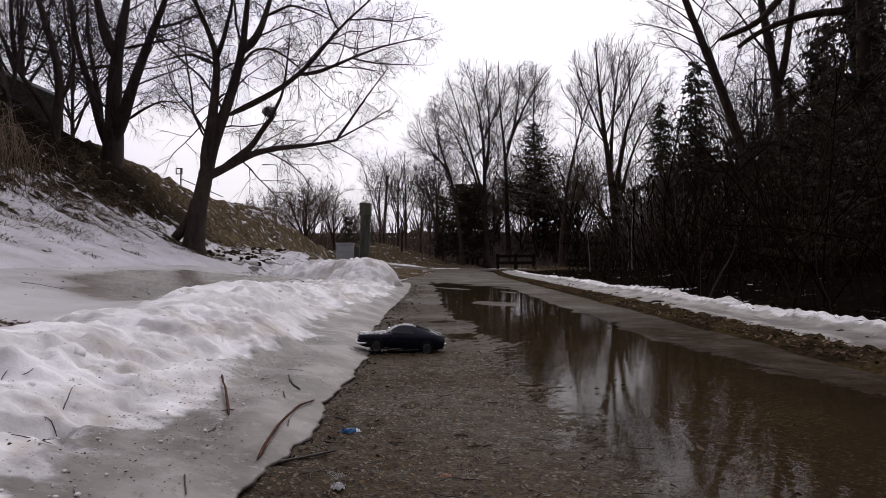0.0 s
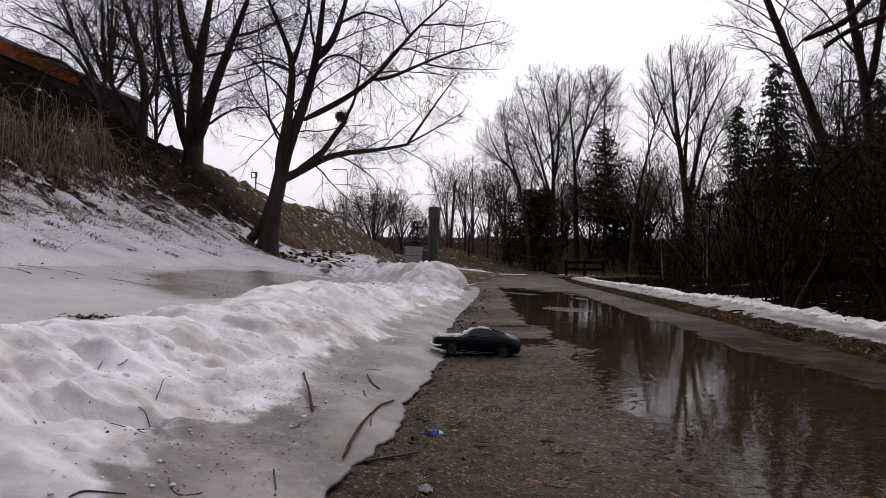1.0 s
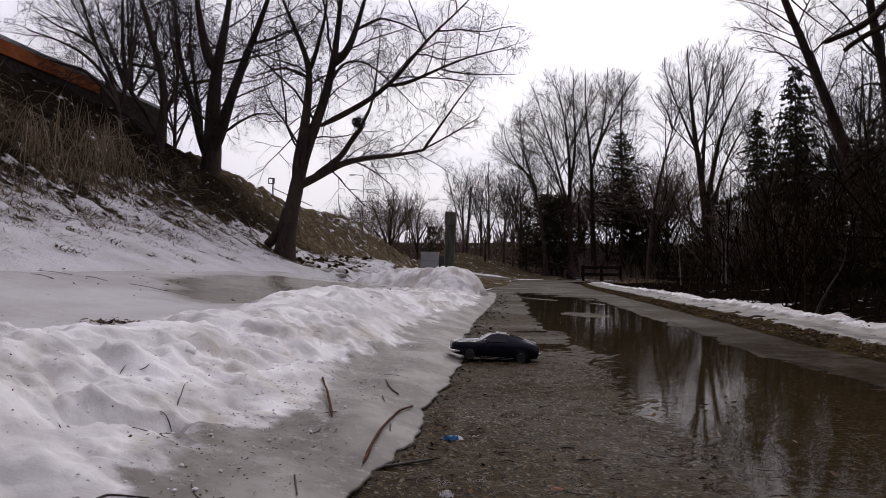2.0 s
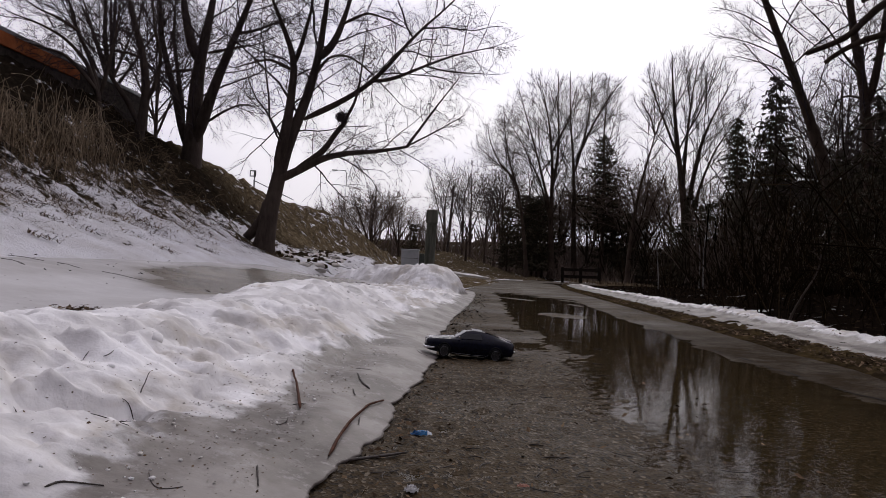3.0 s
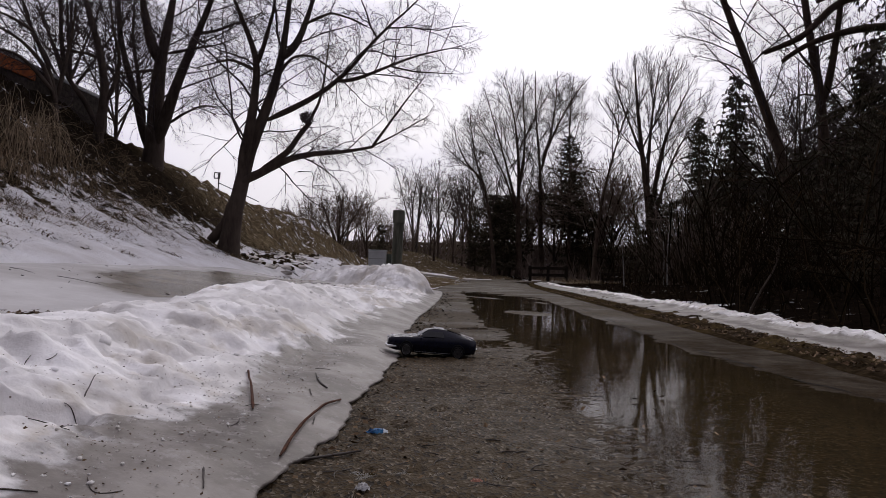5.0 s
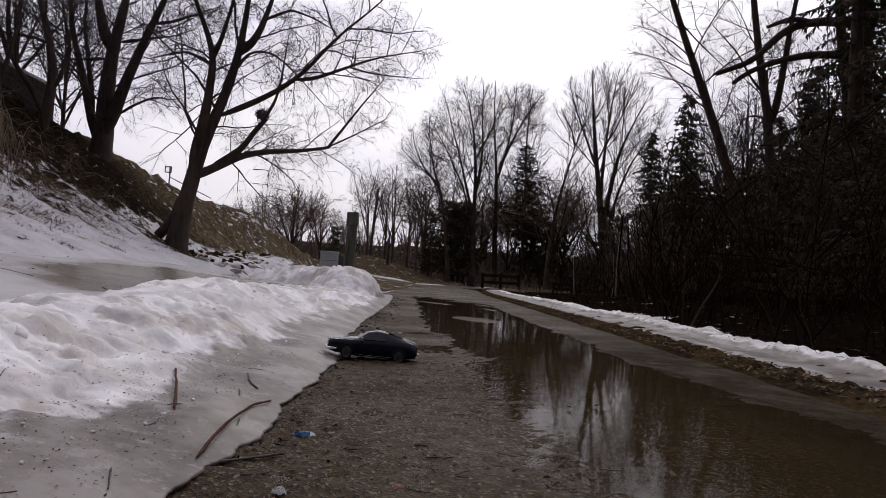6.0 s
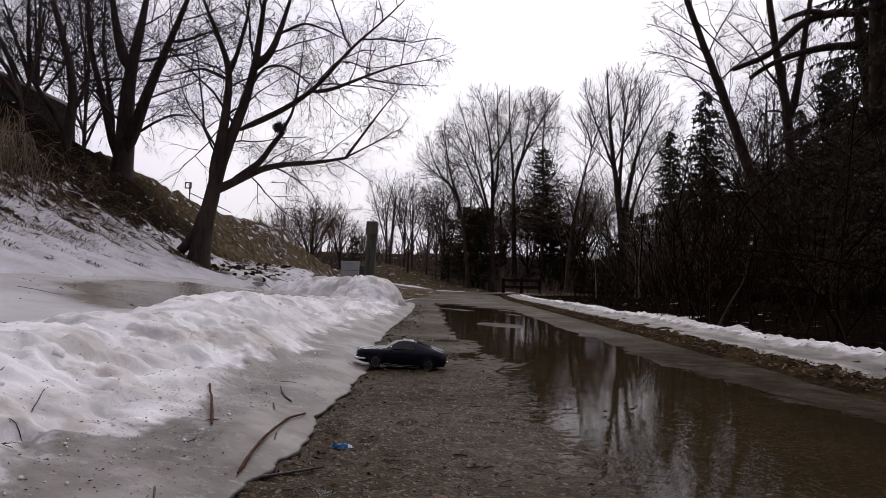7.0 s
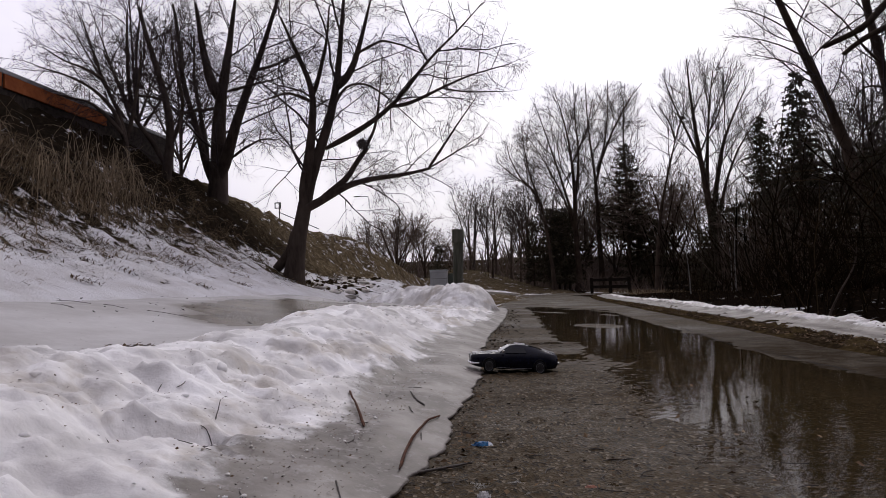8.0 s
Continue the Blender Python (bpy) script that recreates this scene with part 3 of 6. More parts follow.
straw_at = np.where(straw_fix, 0.9, straw_at)
straw_at = np.where(GY > 48, (0.6 - 0.35 * sstep(80, 140, GY)) * (GX < 3), straw_at)
glade = sstep(3.4, 4.2, GX) * sstep(11.5, 9.5, GX) * sstep(29, 33, GY) * sstep(60, 56, GY)
straw_at = np.maximum(straw_at, 0.8 * glade)
# leaf: the wood's floor, where the ground colour carries the painted shade
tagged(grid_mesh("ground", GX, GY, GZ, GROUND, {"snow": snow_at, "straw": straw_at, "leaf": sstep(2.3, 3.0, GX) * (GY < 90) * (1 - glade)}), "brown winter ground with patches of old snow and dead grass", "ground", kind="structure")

# ---- asphalt trail with its shallow puddles ----


def blob(x, y, cx, cy, rx, ry, turn=0.0):
    c, s = math.cos(turn), math.sin(turn)
    u, v = (x - cx) * c + (y - cy) * s, -(x - cx) * s + (y - cy) * c
    return 1.0 - np.sqrt((u / rx) ** 2 + (v / ry) ** 2)


def puddle(x, y):
    """Above 0 where water stands."""
    left = np.interp(y, [-4, 1.0, 1.5, 1.75, 2.06, 2.4, 2.8, 3.4, 4.1, 4.6, 5.05, 5.8, 7.3, 10, 12.7, 14.8], [0.50, 0.40, 0.385, 0.38, 0.37, 0.325, 0.29, 0.30, 0.29, 0.25, 0.22, 0.09, 0.0, -0.06, -0.16, -0.30])
    right = np.interp(y, [-4, 2.6, 3.2, 3.8, 4.4, 5.4, 6.6, 8.3, 10, 13.5, 17], [1.6, 1.46, 1.38, 1.3, 1.24, 1.27, 1.22, 1.19, 1.18, 1.15, 1.1])
    w = np.minimum(x - left, right - x)
    w = np.minimum(w, 0.35)
    w = np.maximum(w, 0.12 * blob(x, y, 0.08, 4.3, 0.20, 0.22))
    w = np.maximum(w, 0.1 * blob(x, y, -0.05, 5.4, 0.16, 0.12))
    w = np.minimum(w, 0.11 * (15.9 - 2.4 * (x + 0.27) - y))
    w = w - 0.75 * np.maximum(blob(x, y, 0.56, 7.75, 0.36, 0.80, 0.30), 0) - 0.04 * (blob(x, y, 0.56, 7.75, 0.40, 0.95, 0.30) > 0)
    w = w - 0.7 * np.maximum(blob(x, y, 0.22, 12.0, 0.16, 0.85, 0.42), 0)
    w = w - 0.5 * np.maximum(blob(x, y, 0.95, 10.6, 0.13, 0.6, 0.2), 0)
    w = w - 0.5 * np.maximum(blob(x, y, 1.0, 12.2, 0.12, 0.5, 0.3), 0)
    return w


ax = axis((-1.0, 1.9, 0.026))
ay = axis((-14, 0.5, 0.25), (0.5, 0.9, 0.1), (0.9, 3.6, 0.022), (3.6, 7.0, 0.045), (7.0, 14, 0.09), (14, 30, 0.25), (30, 62, 1.0))
AX, AY = np.meshgrid(ax, ay, indexing="ij")
edge_n = nz(AX, AY, 1.6, 5) * (0.09 + 0.05 * sstep(3.0, 1.8, AY))
w = puddle(AX, AY) + edge_n * sstep(1.0, 2.5, AY) + 0.02 * nz(AX, AY, 7, 3, 3)
AZ = 0.005 - 0.015 * sstep(-0.2, 0.34, w) + 0.0022 * nz(AX, AY, 5, 4, 7) + (0.0045 + 0.0085 * sstep(0.34, 0.0, w)) * nz(AX, AY, 24, 3, 17) * sstep(5.0, 3.4, AY) * (0.25 + 0.75 * sstep(1.15, 0.85, AX))
AZ = AZ - 0.05 * sstep(-0.88, -1.0, AX)
AZ = AZ - 0.03 * sstep(1.72, 1.88, AX + 0.05 * nz(AX, AY, 1.1, 3, 2)) + land(AX * 0 + 0.3, AY)*sstep(60, 80, AY)
TX = AX + sstep(20, 62, AY) * 3.2
silt_at = sstep(1.02, 1.30, AX + 0.10 * nz(AX, AY, 1.3, 4, 19)) * sstep(7.5, 4.5, AY)
tagged(grid_mesh("trail", TX, AY, AZ, ASPHALT, {"silt": silt_at}), "worn wet grey asphalt trail with scattered chips", "trail", kind="structure")
cross_y = axis((0, 1, 0.1))
bx = axis((-4.8, 4.4, 0.4))
BX, BV = np.meshgrid(bx, cross_y, indexing="ij")
BY = 33 + BV * 9 + 0.012 * (BX - 4) ** 2
BZ = np.maximum(land(BX, BY) + 0.03, 0.012)
tagged(grid_mesh("side_trail", BX, BY, BZ, ASPHALT), "grey asphalt side trail joining beyond the snow bank", "trail", kind="structure")
wx, wy = np.meshgrid(np.linspace(-0.30, 1.74, 3), np.linspace(-14, 20.5, 3), indexing="ij")
tagged(grid_mesh("puddle", wx, wy, wx * 0, WATER), "shallow muddy puddle lying on the asphalt trail", "puddle", kind="structure")

# a crack that runs along the trail near its edge
ky = axis((1.4, 9.0, 0.05))
kx = np.interp(ky, [1.4, 2.8, 3.2, 3.9, 4.7, 5.3, 9.0], [1.56, 1.44, 1.37, 1.33, 1.26, 1.25, 1.34]) + 0.025 * nz(ky * 0, ky, 2.2, 4, 15)
kw = 0.0008 + 0.0075 * sstep(-0.12, 0.22, nz(ky * 0, ky, 2.6, 4, 25))
ki, kj = np.searchsorted(ax, kx), np.searchsorted(ay, ky)
kz = np.max([AZ[ki + p, kj + q] for p in (-1, 0) for q in (-1, 0)], axis=0) + 0.0015
tagged(grid_mesh("crack", np.stack([kx - kw, kx + kw]), np.stack([ky] * 2), np.stack([kz] * 2), CRACK_SOIL), "dark crack filled with mud along the asphalt edge", "crack", kind="structure")

# ---- muddy verge and the thin snow strip beyond it ----
vx, vy = np.meshgrid(axis((1.66, 2.6, 0.03)), axis((-14, 0, 0.25), (0, 8, 0.04), (8, 20, 0.12), (20, 40, 0.5)), indexing="ij")
vn = nz(vx, vy, 5.5, 5)
vz = -0.02 + 0.045 * sstep(1.66, 2.0, vx + 0.05 * vn) + (0.030 * vn + 0.02 * np.abs(nz(vx, vy, 9, 3, 8))) * sstep(1.7, 1.95, vx) + 0.014 * nz(vx, vy, 17, 3, 4)
vz = vz - 0.022 * sstep(1.98, 2.16, vx + 0.1 * sstep(8, 4.5, vy))
tagged(grid_mesh("muddy_verge", vx + sstep(20, 62, vy) * 3.2, vy, vz, MUD), "churned dark brown mud with leaf litter beside the trail", "verge", kind="structure")

sv, sy = np.meshgrid(np.linspace(0, 1, 30), axis((-14, 2, 0.25), (2, 9, 0.035), (9, 16, 0.1), (16, 31, 0.3)), indexing="ij")
sw = (0.66 - 0.06 * sstep(8, 4.5, sy)) * sstep(31.2, 27, sy) + 0.12 * nz(sy * 0 + 1, sy, 1.1, 4)
sx = 2.20 - 0.03 * sstep(8, 4.5, sy) + sv * sw + (0.05 * nz(sy * 0, sy, 1.5, 4, 9) + 0.03 * nz(sy * 0, sy, 6, 3, 9)) * (1 - sv) + sstep(20, 62, sy) * 1.6
ridge = sv + 0.13 * nz(sx, sy, 2.6, 4, 36)
sh = (0.38 * sstep(0.0, 0.10, sv) + 0.62 * sstep(0.44, 0.70, ridge)) * sstep(1.0, 0.86, sv)
sz = 0.0 + sh * (0.086 + 0.036 * nz(sx, sy, 1.3, 4, 2)) * sstep(31.2, 28, sy) + (0.020 * nz(sx, sy, 5, 4, 6) + 0.030 * (np.abs(nz(sx, sy, 7, 3, 46)) - 0.2) + 0.010 * nz(sx, sy, 18, 3, 6)) * sh * sstep(0.35, 0.65, ridge) - 0.005
tagged(grid_mesh("snow_strip", sx, sy, sz, SNOW, {"ice": np.clip(1.15 - 1.12 * sstep(0.50, 0.70, ridge) + 0.2 * nz(sx, sy, 2.2, 4), 0.0, 1.3)}), "low strip of dirty melting snow along the trail edge", "snow", kind="structure")

# ---- the ploughed snow bank with its icy apron ----
EDGE_D = [-20, 0.6, 1.3, 1.5, 1.8, 2.4, 3.3, 4.3, 6.3, 9, 10.5, 13, 14.5, 15.6, 16.6]
EDGE_X = [-0.42, -0.40, -0.37, -0.36, -0.32, -0.35, -0.335, -0.43, -0.475, -0.48, -0.49, -0.56, -0.64, -0.8, -1.0]
bd, by = np.meshgrid(np.concatenate([np.linspace(0, 0.05, 6), np.linspace(0.065, 0.8, 66), np.linspace(0.82, 2.05, 50)]), axis((-14, 0.4, 0.2), (0.4, 0.9, 0.05), (0.9, 2.0, 0.0115), (2.0, 3.4, 0.018), (3.4, 5.4, 0.03), (5.4, 9, 0.05), (9, 16.6, 0.08)), indexing="ij")
ex = np.interp(by, EDGE_D, EDGE_X) + 0.028 * nz(by * 0, by, 2.4, 3, 1.0) * np.exp(-bd / 0.25) + (0.024 * nz(by * 0, by, 7, 4, 1.0) + 0.008 * nz(by * 0, by, 30, 2, 1.0)) * np.exp(-bd / 0.03)
apron = np.interp(by, [0, 1.15, 1.5, 2.0, 2.7, 4.0, 6.0, 9.0], [0.23, 0.25, 0.30, 0.29, 0.31, 0.30, 0.24, 0.15])
wide = 1 - 0.18 * sstep(6, 8, by) + 0.53 * sstep(9, 11, by)
bxx = ex - bd * wide
bxx[0] -= 0.03
bxx[1] -= 0.004
crest = np.interp(by, [-2, 1.2, 1.75, 2.1, 2.45, 2.75, 3.1, 3.4, 3.85, 4.3, 4.9, 5.5, 6.6, 7.6, 10, 15], [0.27, 0.28, 0.285, 0.258, 0.256, 0.295, 0.312, 0.314, 0.298, 0.335, 0.333, 0.305, 0.265, 0.205, 0.20, 0.2])
fade = 1 - sstep(13.2, 16.2, by)
prof_d = [0, 0.008, 0.035, 0.12, 0.22, 0.30, 0.42, 0.58, 0.74, 0.9, 1.05, 1.2, 1.38, 1.6, 2.05]
prof_z = [-0.004, 0.012, 0.021, 0.044, 0.074, 0.108, 0.145, 0.176, 0.205, 0.222, 0.219, 0.196, 0.145, 0.08, 0.02]
shift = 0.045 * nz(bxx, by, 1.4, 3, 3) + 0.012 * nz(bxx, by, 5.2, 3, 13) - (apron - 0.20) * sstep(0.0, 0.25, bd) * sstep(1.3, 0.6, bd)
bz = np.interp(bd + shift * sstep(0.12, 0.35, bd), prof_d, prof_z)
bz = (bz + (crest - 0.222) * sstep(0.32, 0.85, bd) * sstep(1.7, 1.15, bd)) * np.where(bd > 0.03, fade, 1)
wx1, wy1 = bxx + 0.10 * nz(bxx, by, 3, 2, 21), by + 0.10 * nz(bxx, by, 3, 2, 31)
melt = sstep(-0.25, 0.45, nz(bxx, by, 0.8, 3, 77))


def knobs(scale, z, soft=1.7):
    """Rounded humps, 0.3 at their tops."""
    return 0.3 - soft * clods(wx1, wy1, scale, z) ** 2


# thawed, rounded humps with only a little fine grain on them
crisp = 0.88 + 0.12 * sstep(1.9, 3.8, by)
lumps = 0.058 * knobs(1.8, 0.0) + 0.022 * knobs(4.6, 3.0) + nz(bxx, by, 1.5, 2, 0.0) * 0.024 + 0.028 * (np.abs(nz(wx1, wy1, 3.2, 2, 41)) - 0.2)
lumps = lumps + crisp * ((0.013 + 0.013 * melt) * knobs(11, 9.0) + (0.005 + 0.010 * melt) * knobs(23, 5.0))
lumps = lumps + crisp * (0.034 * (np.abs(nz(wx1, wy1, 8.0, 3, 43)) - 0.2) * (0.45 + 0.55 * melt) + 0.013 * (np.abs(nz(wx1, wy1, 19, 2, 47)) - 0.2) + nz(bxx, by, 22, 3, 5) * (0.004 + 0.005 * melt))
for hx, hy, hr, hd in ((-0.725, 1.40, 0.05, 0.03), (-0.93, 1.35, 0.05, 0.025), (-0.83, 1.47, 0.05, 0.025), (-1.25, 2.9, 0.13, 0.03), (-0.80, 2.75, 0.06, 0.02), (-0.9, 3.6, 0.09, 0.025), (-0.78, 2.02, 0.09, 0.02), (-0.92, 2.12, 0.14, 0.035)):
    lumps = lumps - hd * sstep(1.0, 0.2, np.hypot(bxx - hx, (by - hy) * 0.8) / hr)
# melted ledges with a hollow below each lip
for (ax0, ay0), (ax1, ay1), lip in (((-0.94, 1.36), (-0.81, 1.51), 0.040), ((-0.77, 1.41), (-0.69, 1.37), 0.032), ((-0.98, 1.31), (-0.92, 1.35), 0.035), ((-0.80, 1.72), (-0.80, 1.91), 0.022), ((-1.02, 2.05), (-0.93, 2.3), 0.024)):
    ll = math.hypot(ax1 - ax0, ay1 - ay0)
    al = ((bxx - ax0) * (ax1 - ax0) + (by - ay0) * (ay1 - ay0)) / ll ** 2
    sd = -((bxx - ax0) * (ay1 - ay0) - (by - ay0) * (ax1 - ax0)) / ll + 0.02 * nz(bxx, by, 9, 3, 33)
    win = sstep(-0.12, 0.12, al) * sstep(1.12, 0.88, al)
    lumps = lumps + lip * win * np.where(sd > 0, sstep(0.0, 0.014, sd) * 1.4 - 0.7, -0.7) * np.exp(-np.abs(sd) / 0.09)
snowy = sstep(0.21, 0.40, bd + shift)
bz = bz + lumps * snowy * sstep(2.0, 1.4, bd) * fade + (0.005 * nz(bxx, by, 6, 4, 2) + 0.010 * nz(bxx, by, 2.2, 3, 12)) * sstep(0.03, 0.12, bd)
# the far end rises into a rounded lobe that curls behind
lu = np.clip(((bxx + 1.3) * -1.6 + (by - 12.0) * 1.9) / (1.6 ** 2 + 1.9 ** 2), 0, 1)
ld = np.hypot(bxx + 1.3 + 1.6 * lu, (by - 12.0 - 1.9 * lu) * 0.75) / (0.74 + 0.08 * nz(bxx, by, 1.1, 3, 90))
lobe = (0.53 - 0.10 * lu) * np.clip(1 - ld ** 2.2, 0, 1) ** 0.8 + (1.1 * lumps + 0.05 * nz(bxx, by, 3.5, 4, 66)) * sstep(1.05, 0.6, ld)
bz = np.maximum(bz, lobe * sstep(0.02, 0.24, bd))
bz = bz * np.where(by > 14, 1 - 0.9 * sstep(15.3, 16.4, by), 1)
bz = bz - 0.10 * sstep(15.9, 16.6, by)
ice_a = np.clip(1.0 - sstep(0.15, 0.41, bd + shift + 0.08 * nz(bxx, by, 6, 4, 4) + 0.09 * nz(bxx, by, 2.2, 3, 14) + 0.04 * nz(bxx, by, 17, 3, 24)), 0, 1)
ice_a = np.maximum(ice_a, 0.5 * sstep(0.2, 0.6, nz(bxx, by, 1.5, 3, 50)))
ice_a = ice_a * (1 - 0.85 * sstep(0.95, 0.75, ld))
bank = tagged(grid_mesh("snow_bank", bxx[::-1], by[::-1], bz[::-1], SNOW, {"ice": ice_a[::-1]}), "ploughed bank of dirty white snow with an icy apron", "snow bank", kind="structure")

# rounded clods of ploughed snow, half sunk in the bank
rc = np.random.default_rng(57)
ball = bmesh.new()
bmesh.ops.create_icosphere(ball, subdivisions=2, radius=1.0)
ball_v = np.array([v.co[:] for v in ball.verts])
ball_f = np.array([[v.index for v in f.verts] for f in ball.faces])
ball.free()
where = np.flatnonzero(((bd > 0.42) & (bd < 1.3) & (by > 0.9) & (by < 9.5)).ravel())
spread = np.gradient(by, axis=1).ravel()[where] * np.gradient(bd, axis=0).ravel()[where]
picked = rc.choice(where, 170, p=spread / spread.sum())
clod_v, clod_f = [], []
for q, k in enumerate(picked):
    rad = 0.005 + 0.018 * rc.uniform() ** 2.0
    waves = sum(rc.uniform(0.05, 0.12) * np.sin(ball_v @ rc.normal(0, 2.2 + 1.3 * w, 3) + rc.uniform(0, 6.28)) for w in range(4))
    shape = ball_v * (1 + waves)[:, None] * rad * rc.uniform(0.75, 1.3, 3) * np.array([1, 1, 0.75])
    clod_v.append(shape + np.array([bxx.ravel()[k], by.ravel()[k], bz.ravel()[k] - 0.45 * rad]))
    clod_f.append(ball_f + q * len(ball_v))
clod_mesh = mesh_of("snow_clods", [(np.concatenate(clod_v), np.concatenate(clod_f))], SNOW)
tagged(new("snow_clods", clod_mesh), "rounded clods of old snow half sunk in the bank", "snow", kind="stuff")

# ---- ice sheet behind the bank ----
ix, iy = np.meshgrid(axis((-7.0, -0.92, 0.08)), axis((-14, 17, 0.12)), indexing="ij")
iz = ice_z(ix, iy) + 0.012 * nz(ix, iy, 0.8, 4, 3)
iz = iz - 0.4 * sstep(0.05, 0.5, (foot_x(iy) - ix) + 0.12 * nz(ix, iy, 1.1, 4)) - 0.30 * sstep(14.0, 16.8, iy + 0.8 * nz(ix, iy, 0.5, 3, 8))
iz = iz - 0.16 * sstep(-1.5, -1.0, ix)
pool_n = blob(ix, iy, -3.0, 9.3, 1.15, 4.6, 0.14) + 0.16 * nz(ix, iy, 0.9, 4, 6)
pool_a = sstep(0.0, 0.18, pool_n)
iz = iz - 0.006 * pool_a - 0.010 * nz(ix, iy, 0.8, 4, 3) * pool_a
tagged(grid_mesh("ice_sheet", ix, iy, iz, ICE, {"pool": pool_a}), "grey frozen meltwater sheet with a wet pool", "ice", kind="structure")

def stems(seed, h, count, spread, r):
    """Limbs of a tree that forks low into rising stems."""
    rng = np.random.default_rng(seed)
    out = [([(0, 0, -0.3), (rng.normal(0, 0.1), rng.normal(0, 0.1), h * 0.3), (rng.normal(0, 0.3), rng.normal(0, 0.3), h * 0.62), (rng.normal(0, 0.5), rng.normal(0, 0.5), h)], r, 0.012)]
    for k in range(count):
        a = 2 * math.pi * (k + rng.uniform(-0.3, 0.3)) / count
        z0 = h * rng.uniform(0.12, 0.42)
        s = spread * rng.uniform(0.6, 1.1)
        top = h * rng.uniform(0.72, 1.0)
        out.append(([(0, 0, z0), (s * 0.3 * math.cos(a), s * 0.3 * math.sin(a), z0 + 0.3 * (top - z0)), (s * 0.65 * math.cos(a), s * 0.65 * math.sin(a), z0 + 0.65 * (top - z0)), (s * math.cos(a), s * math.sin(a), top)], r * 0.55, 0.01))
    return out


# ---- trees on the embankment ----
# branching, level by level: count, where it begins, length to the parent's, angle, rise, waver, points, sides
HERO = [(13, 0.3, 0.40, 52, 0.02, 0.14, 7, 4), (6, 0.1, 0.54, 50, -0.01, 0.19, 6, 3), (6, 0.1, 0.56, 46, -0.06, 0.22, 4, 3), (3, 0.1, 0.95, 40, -0.30, 0.2, 4, 3)]
LEAN = [
    ([(-6.84, 19.25, 0.5), (-6.78, 19.25, 1.1), (-6.67, 19.25, 1.75), (-6.57, 19.25, 2.3), (-6.47, 19.25, 2.87), (-6.31, 19.25, 3.63), (-5.97, 19.25, 4.55), (-5.73, 19.25, 5.19), (-5.49, 19.25, 6.07), (-5.38, 19.25, 7.03), (-5.27, 19.25, 7.83), (-5.15, 19.25, 9.27)], 0.285, 0.03),
    ([(-6.62, 19.25, 2.25), (-6.80, 19.28, 1.72), (-7.08, 19.32, 1.38), (-7.45, 19.36, 1.02)], 0.23, 0.12),
    ([(-6.48, 19.15, 3.01), (-6.31, 19.08, 3.79), (-6.18, 19.01, 4.49), (-6.08, 18.94, 5.33), (-6.01, 18.86, 6.02), (-6.21, 18.79, 6.57), (-6.51, 18.72, 7.28), (-6.89, 18.65, 8.18)], 0.19, 0.03),
    ([(-6.10, 19.00, 5.90), (-5.87, 18.93, 6.46), (-5.62, 18.87, 7.43), (-5.50, 18.80, 8.43)], 0.08, 0.02),
    ([(-5.41, 19.20, 6.21), (-5.10, 19.35, 6.62), (-4.91, 19.50, 7.20), (-4.72, 19.65, 7.99), (-4.46, 19.80, 9.20)], 0.13, 0.02),
    ([(-5.76, 19.10, 4.47), (-5.28, 19.02, 4.69), (-4.72, 18.95, 4.91), (-4.10, 18.88, 5.28), (-3.71, 18.80, 5.55), (-3.16, 18.73, 6.19), (-2.57, 18.65, 6.82), (-1.84, 18.57, 7.42), (-1.22, 18.50, 8.07)], 0.1, 0.012),
    ([(-3.82, 18.80, 5.47), (-3.28, 18.74, 5.51), (-2.83, 18.68, 5.69), (-2.22, 18.62, 5.93), (-1.50, 18.56, 6.16), (-0.50, 18.50, 6.36)], 0.065, 0.01),
    ([(-2.41, 18.70, 5.88), (-1.71, 18.60, 5.70), (-0.58, 18.50, 5.63)], 0.03, 0.008),
    ([(-6.52, 19.16, 2.72), (-6.26, 19.10, 2.83), (-5.56, 18.92, 3.15), (-4.98, 18.74, 3.39), (-4.25, 18.56, 3.49), (-3.46, 18.38, 3.52), (-2.69, 18.20, 3.63)], 0.14, 0.035),
    ([(-2.73, 18.20, 3.62), (-2.47, 18.10, 3.94), (-1.98, 18.00, 4.61), (-1.40, 17.90, 5.36)], 0.045, 0.01),
    ([(-2.73, 18.20, 3.62), (-2.13, 18.35, 3.98), (-1.27, 18.50, 4.53)], 0.03, 0.008),
    ([(-5.95, 19.02, 2.98), (-5.66, 19.00, 3.19), (-5.04, 18.77, 3.58), (-4.72, 18.53, 3.96), (-4.38, 18.30, 4.26)], 0.11, 0.06),
    ([(-4.41, 18.30, 4.28), (-4.14, 18.20, 4.74), (-4.00, 18.10, 5.32), (-3.87, 18.00, 6.47)], 0.05, 0.01),
    ([(-4.79, 19.10, 7.14), (-4.07, 18.97, 7.42), (-3.44, 18.83, 7.17), (-2.89, 18.70, 6.86)], 0.05, 0.012),
    ([(-6.11, 19.00, 5.82), (-6.71, 18.80, 6.06), (-7.02, 18.60, 5.91), (-7.56, 18.40, 5.68)], 0.06, 0.012),
    ([(-5.55, 19.00, 5.52), (-5.15, 19.12, 6.28), (-4.55, 19.25, 6.33), (-3.91, 19.38, 5.83), (-3.10, 19.50, 5.01)], 0.05, 0.01),
]
bare_tree("leaning_tree", LEAN, 3, "leaning bare grey-brown tree forking low on the bank", HERO, BARK_GREY, TWIG, env=((1.6, 0, 6.2), (5.6, 4.2, 5.6)), tip=0.32, sides=12)
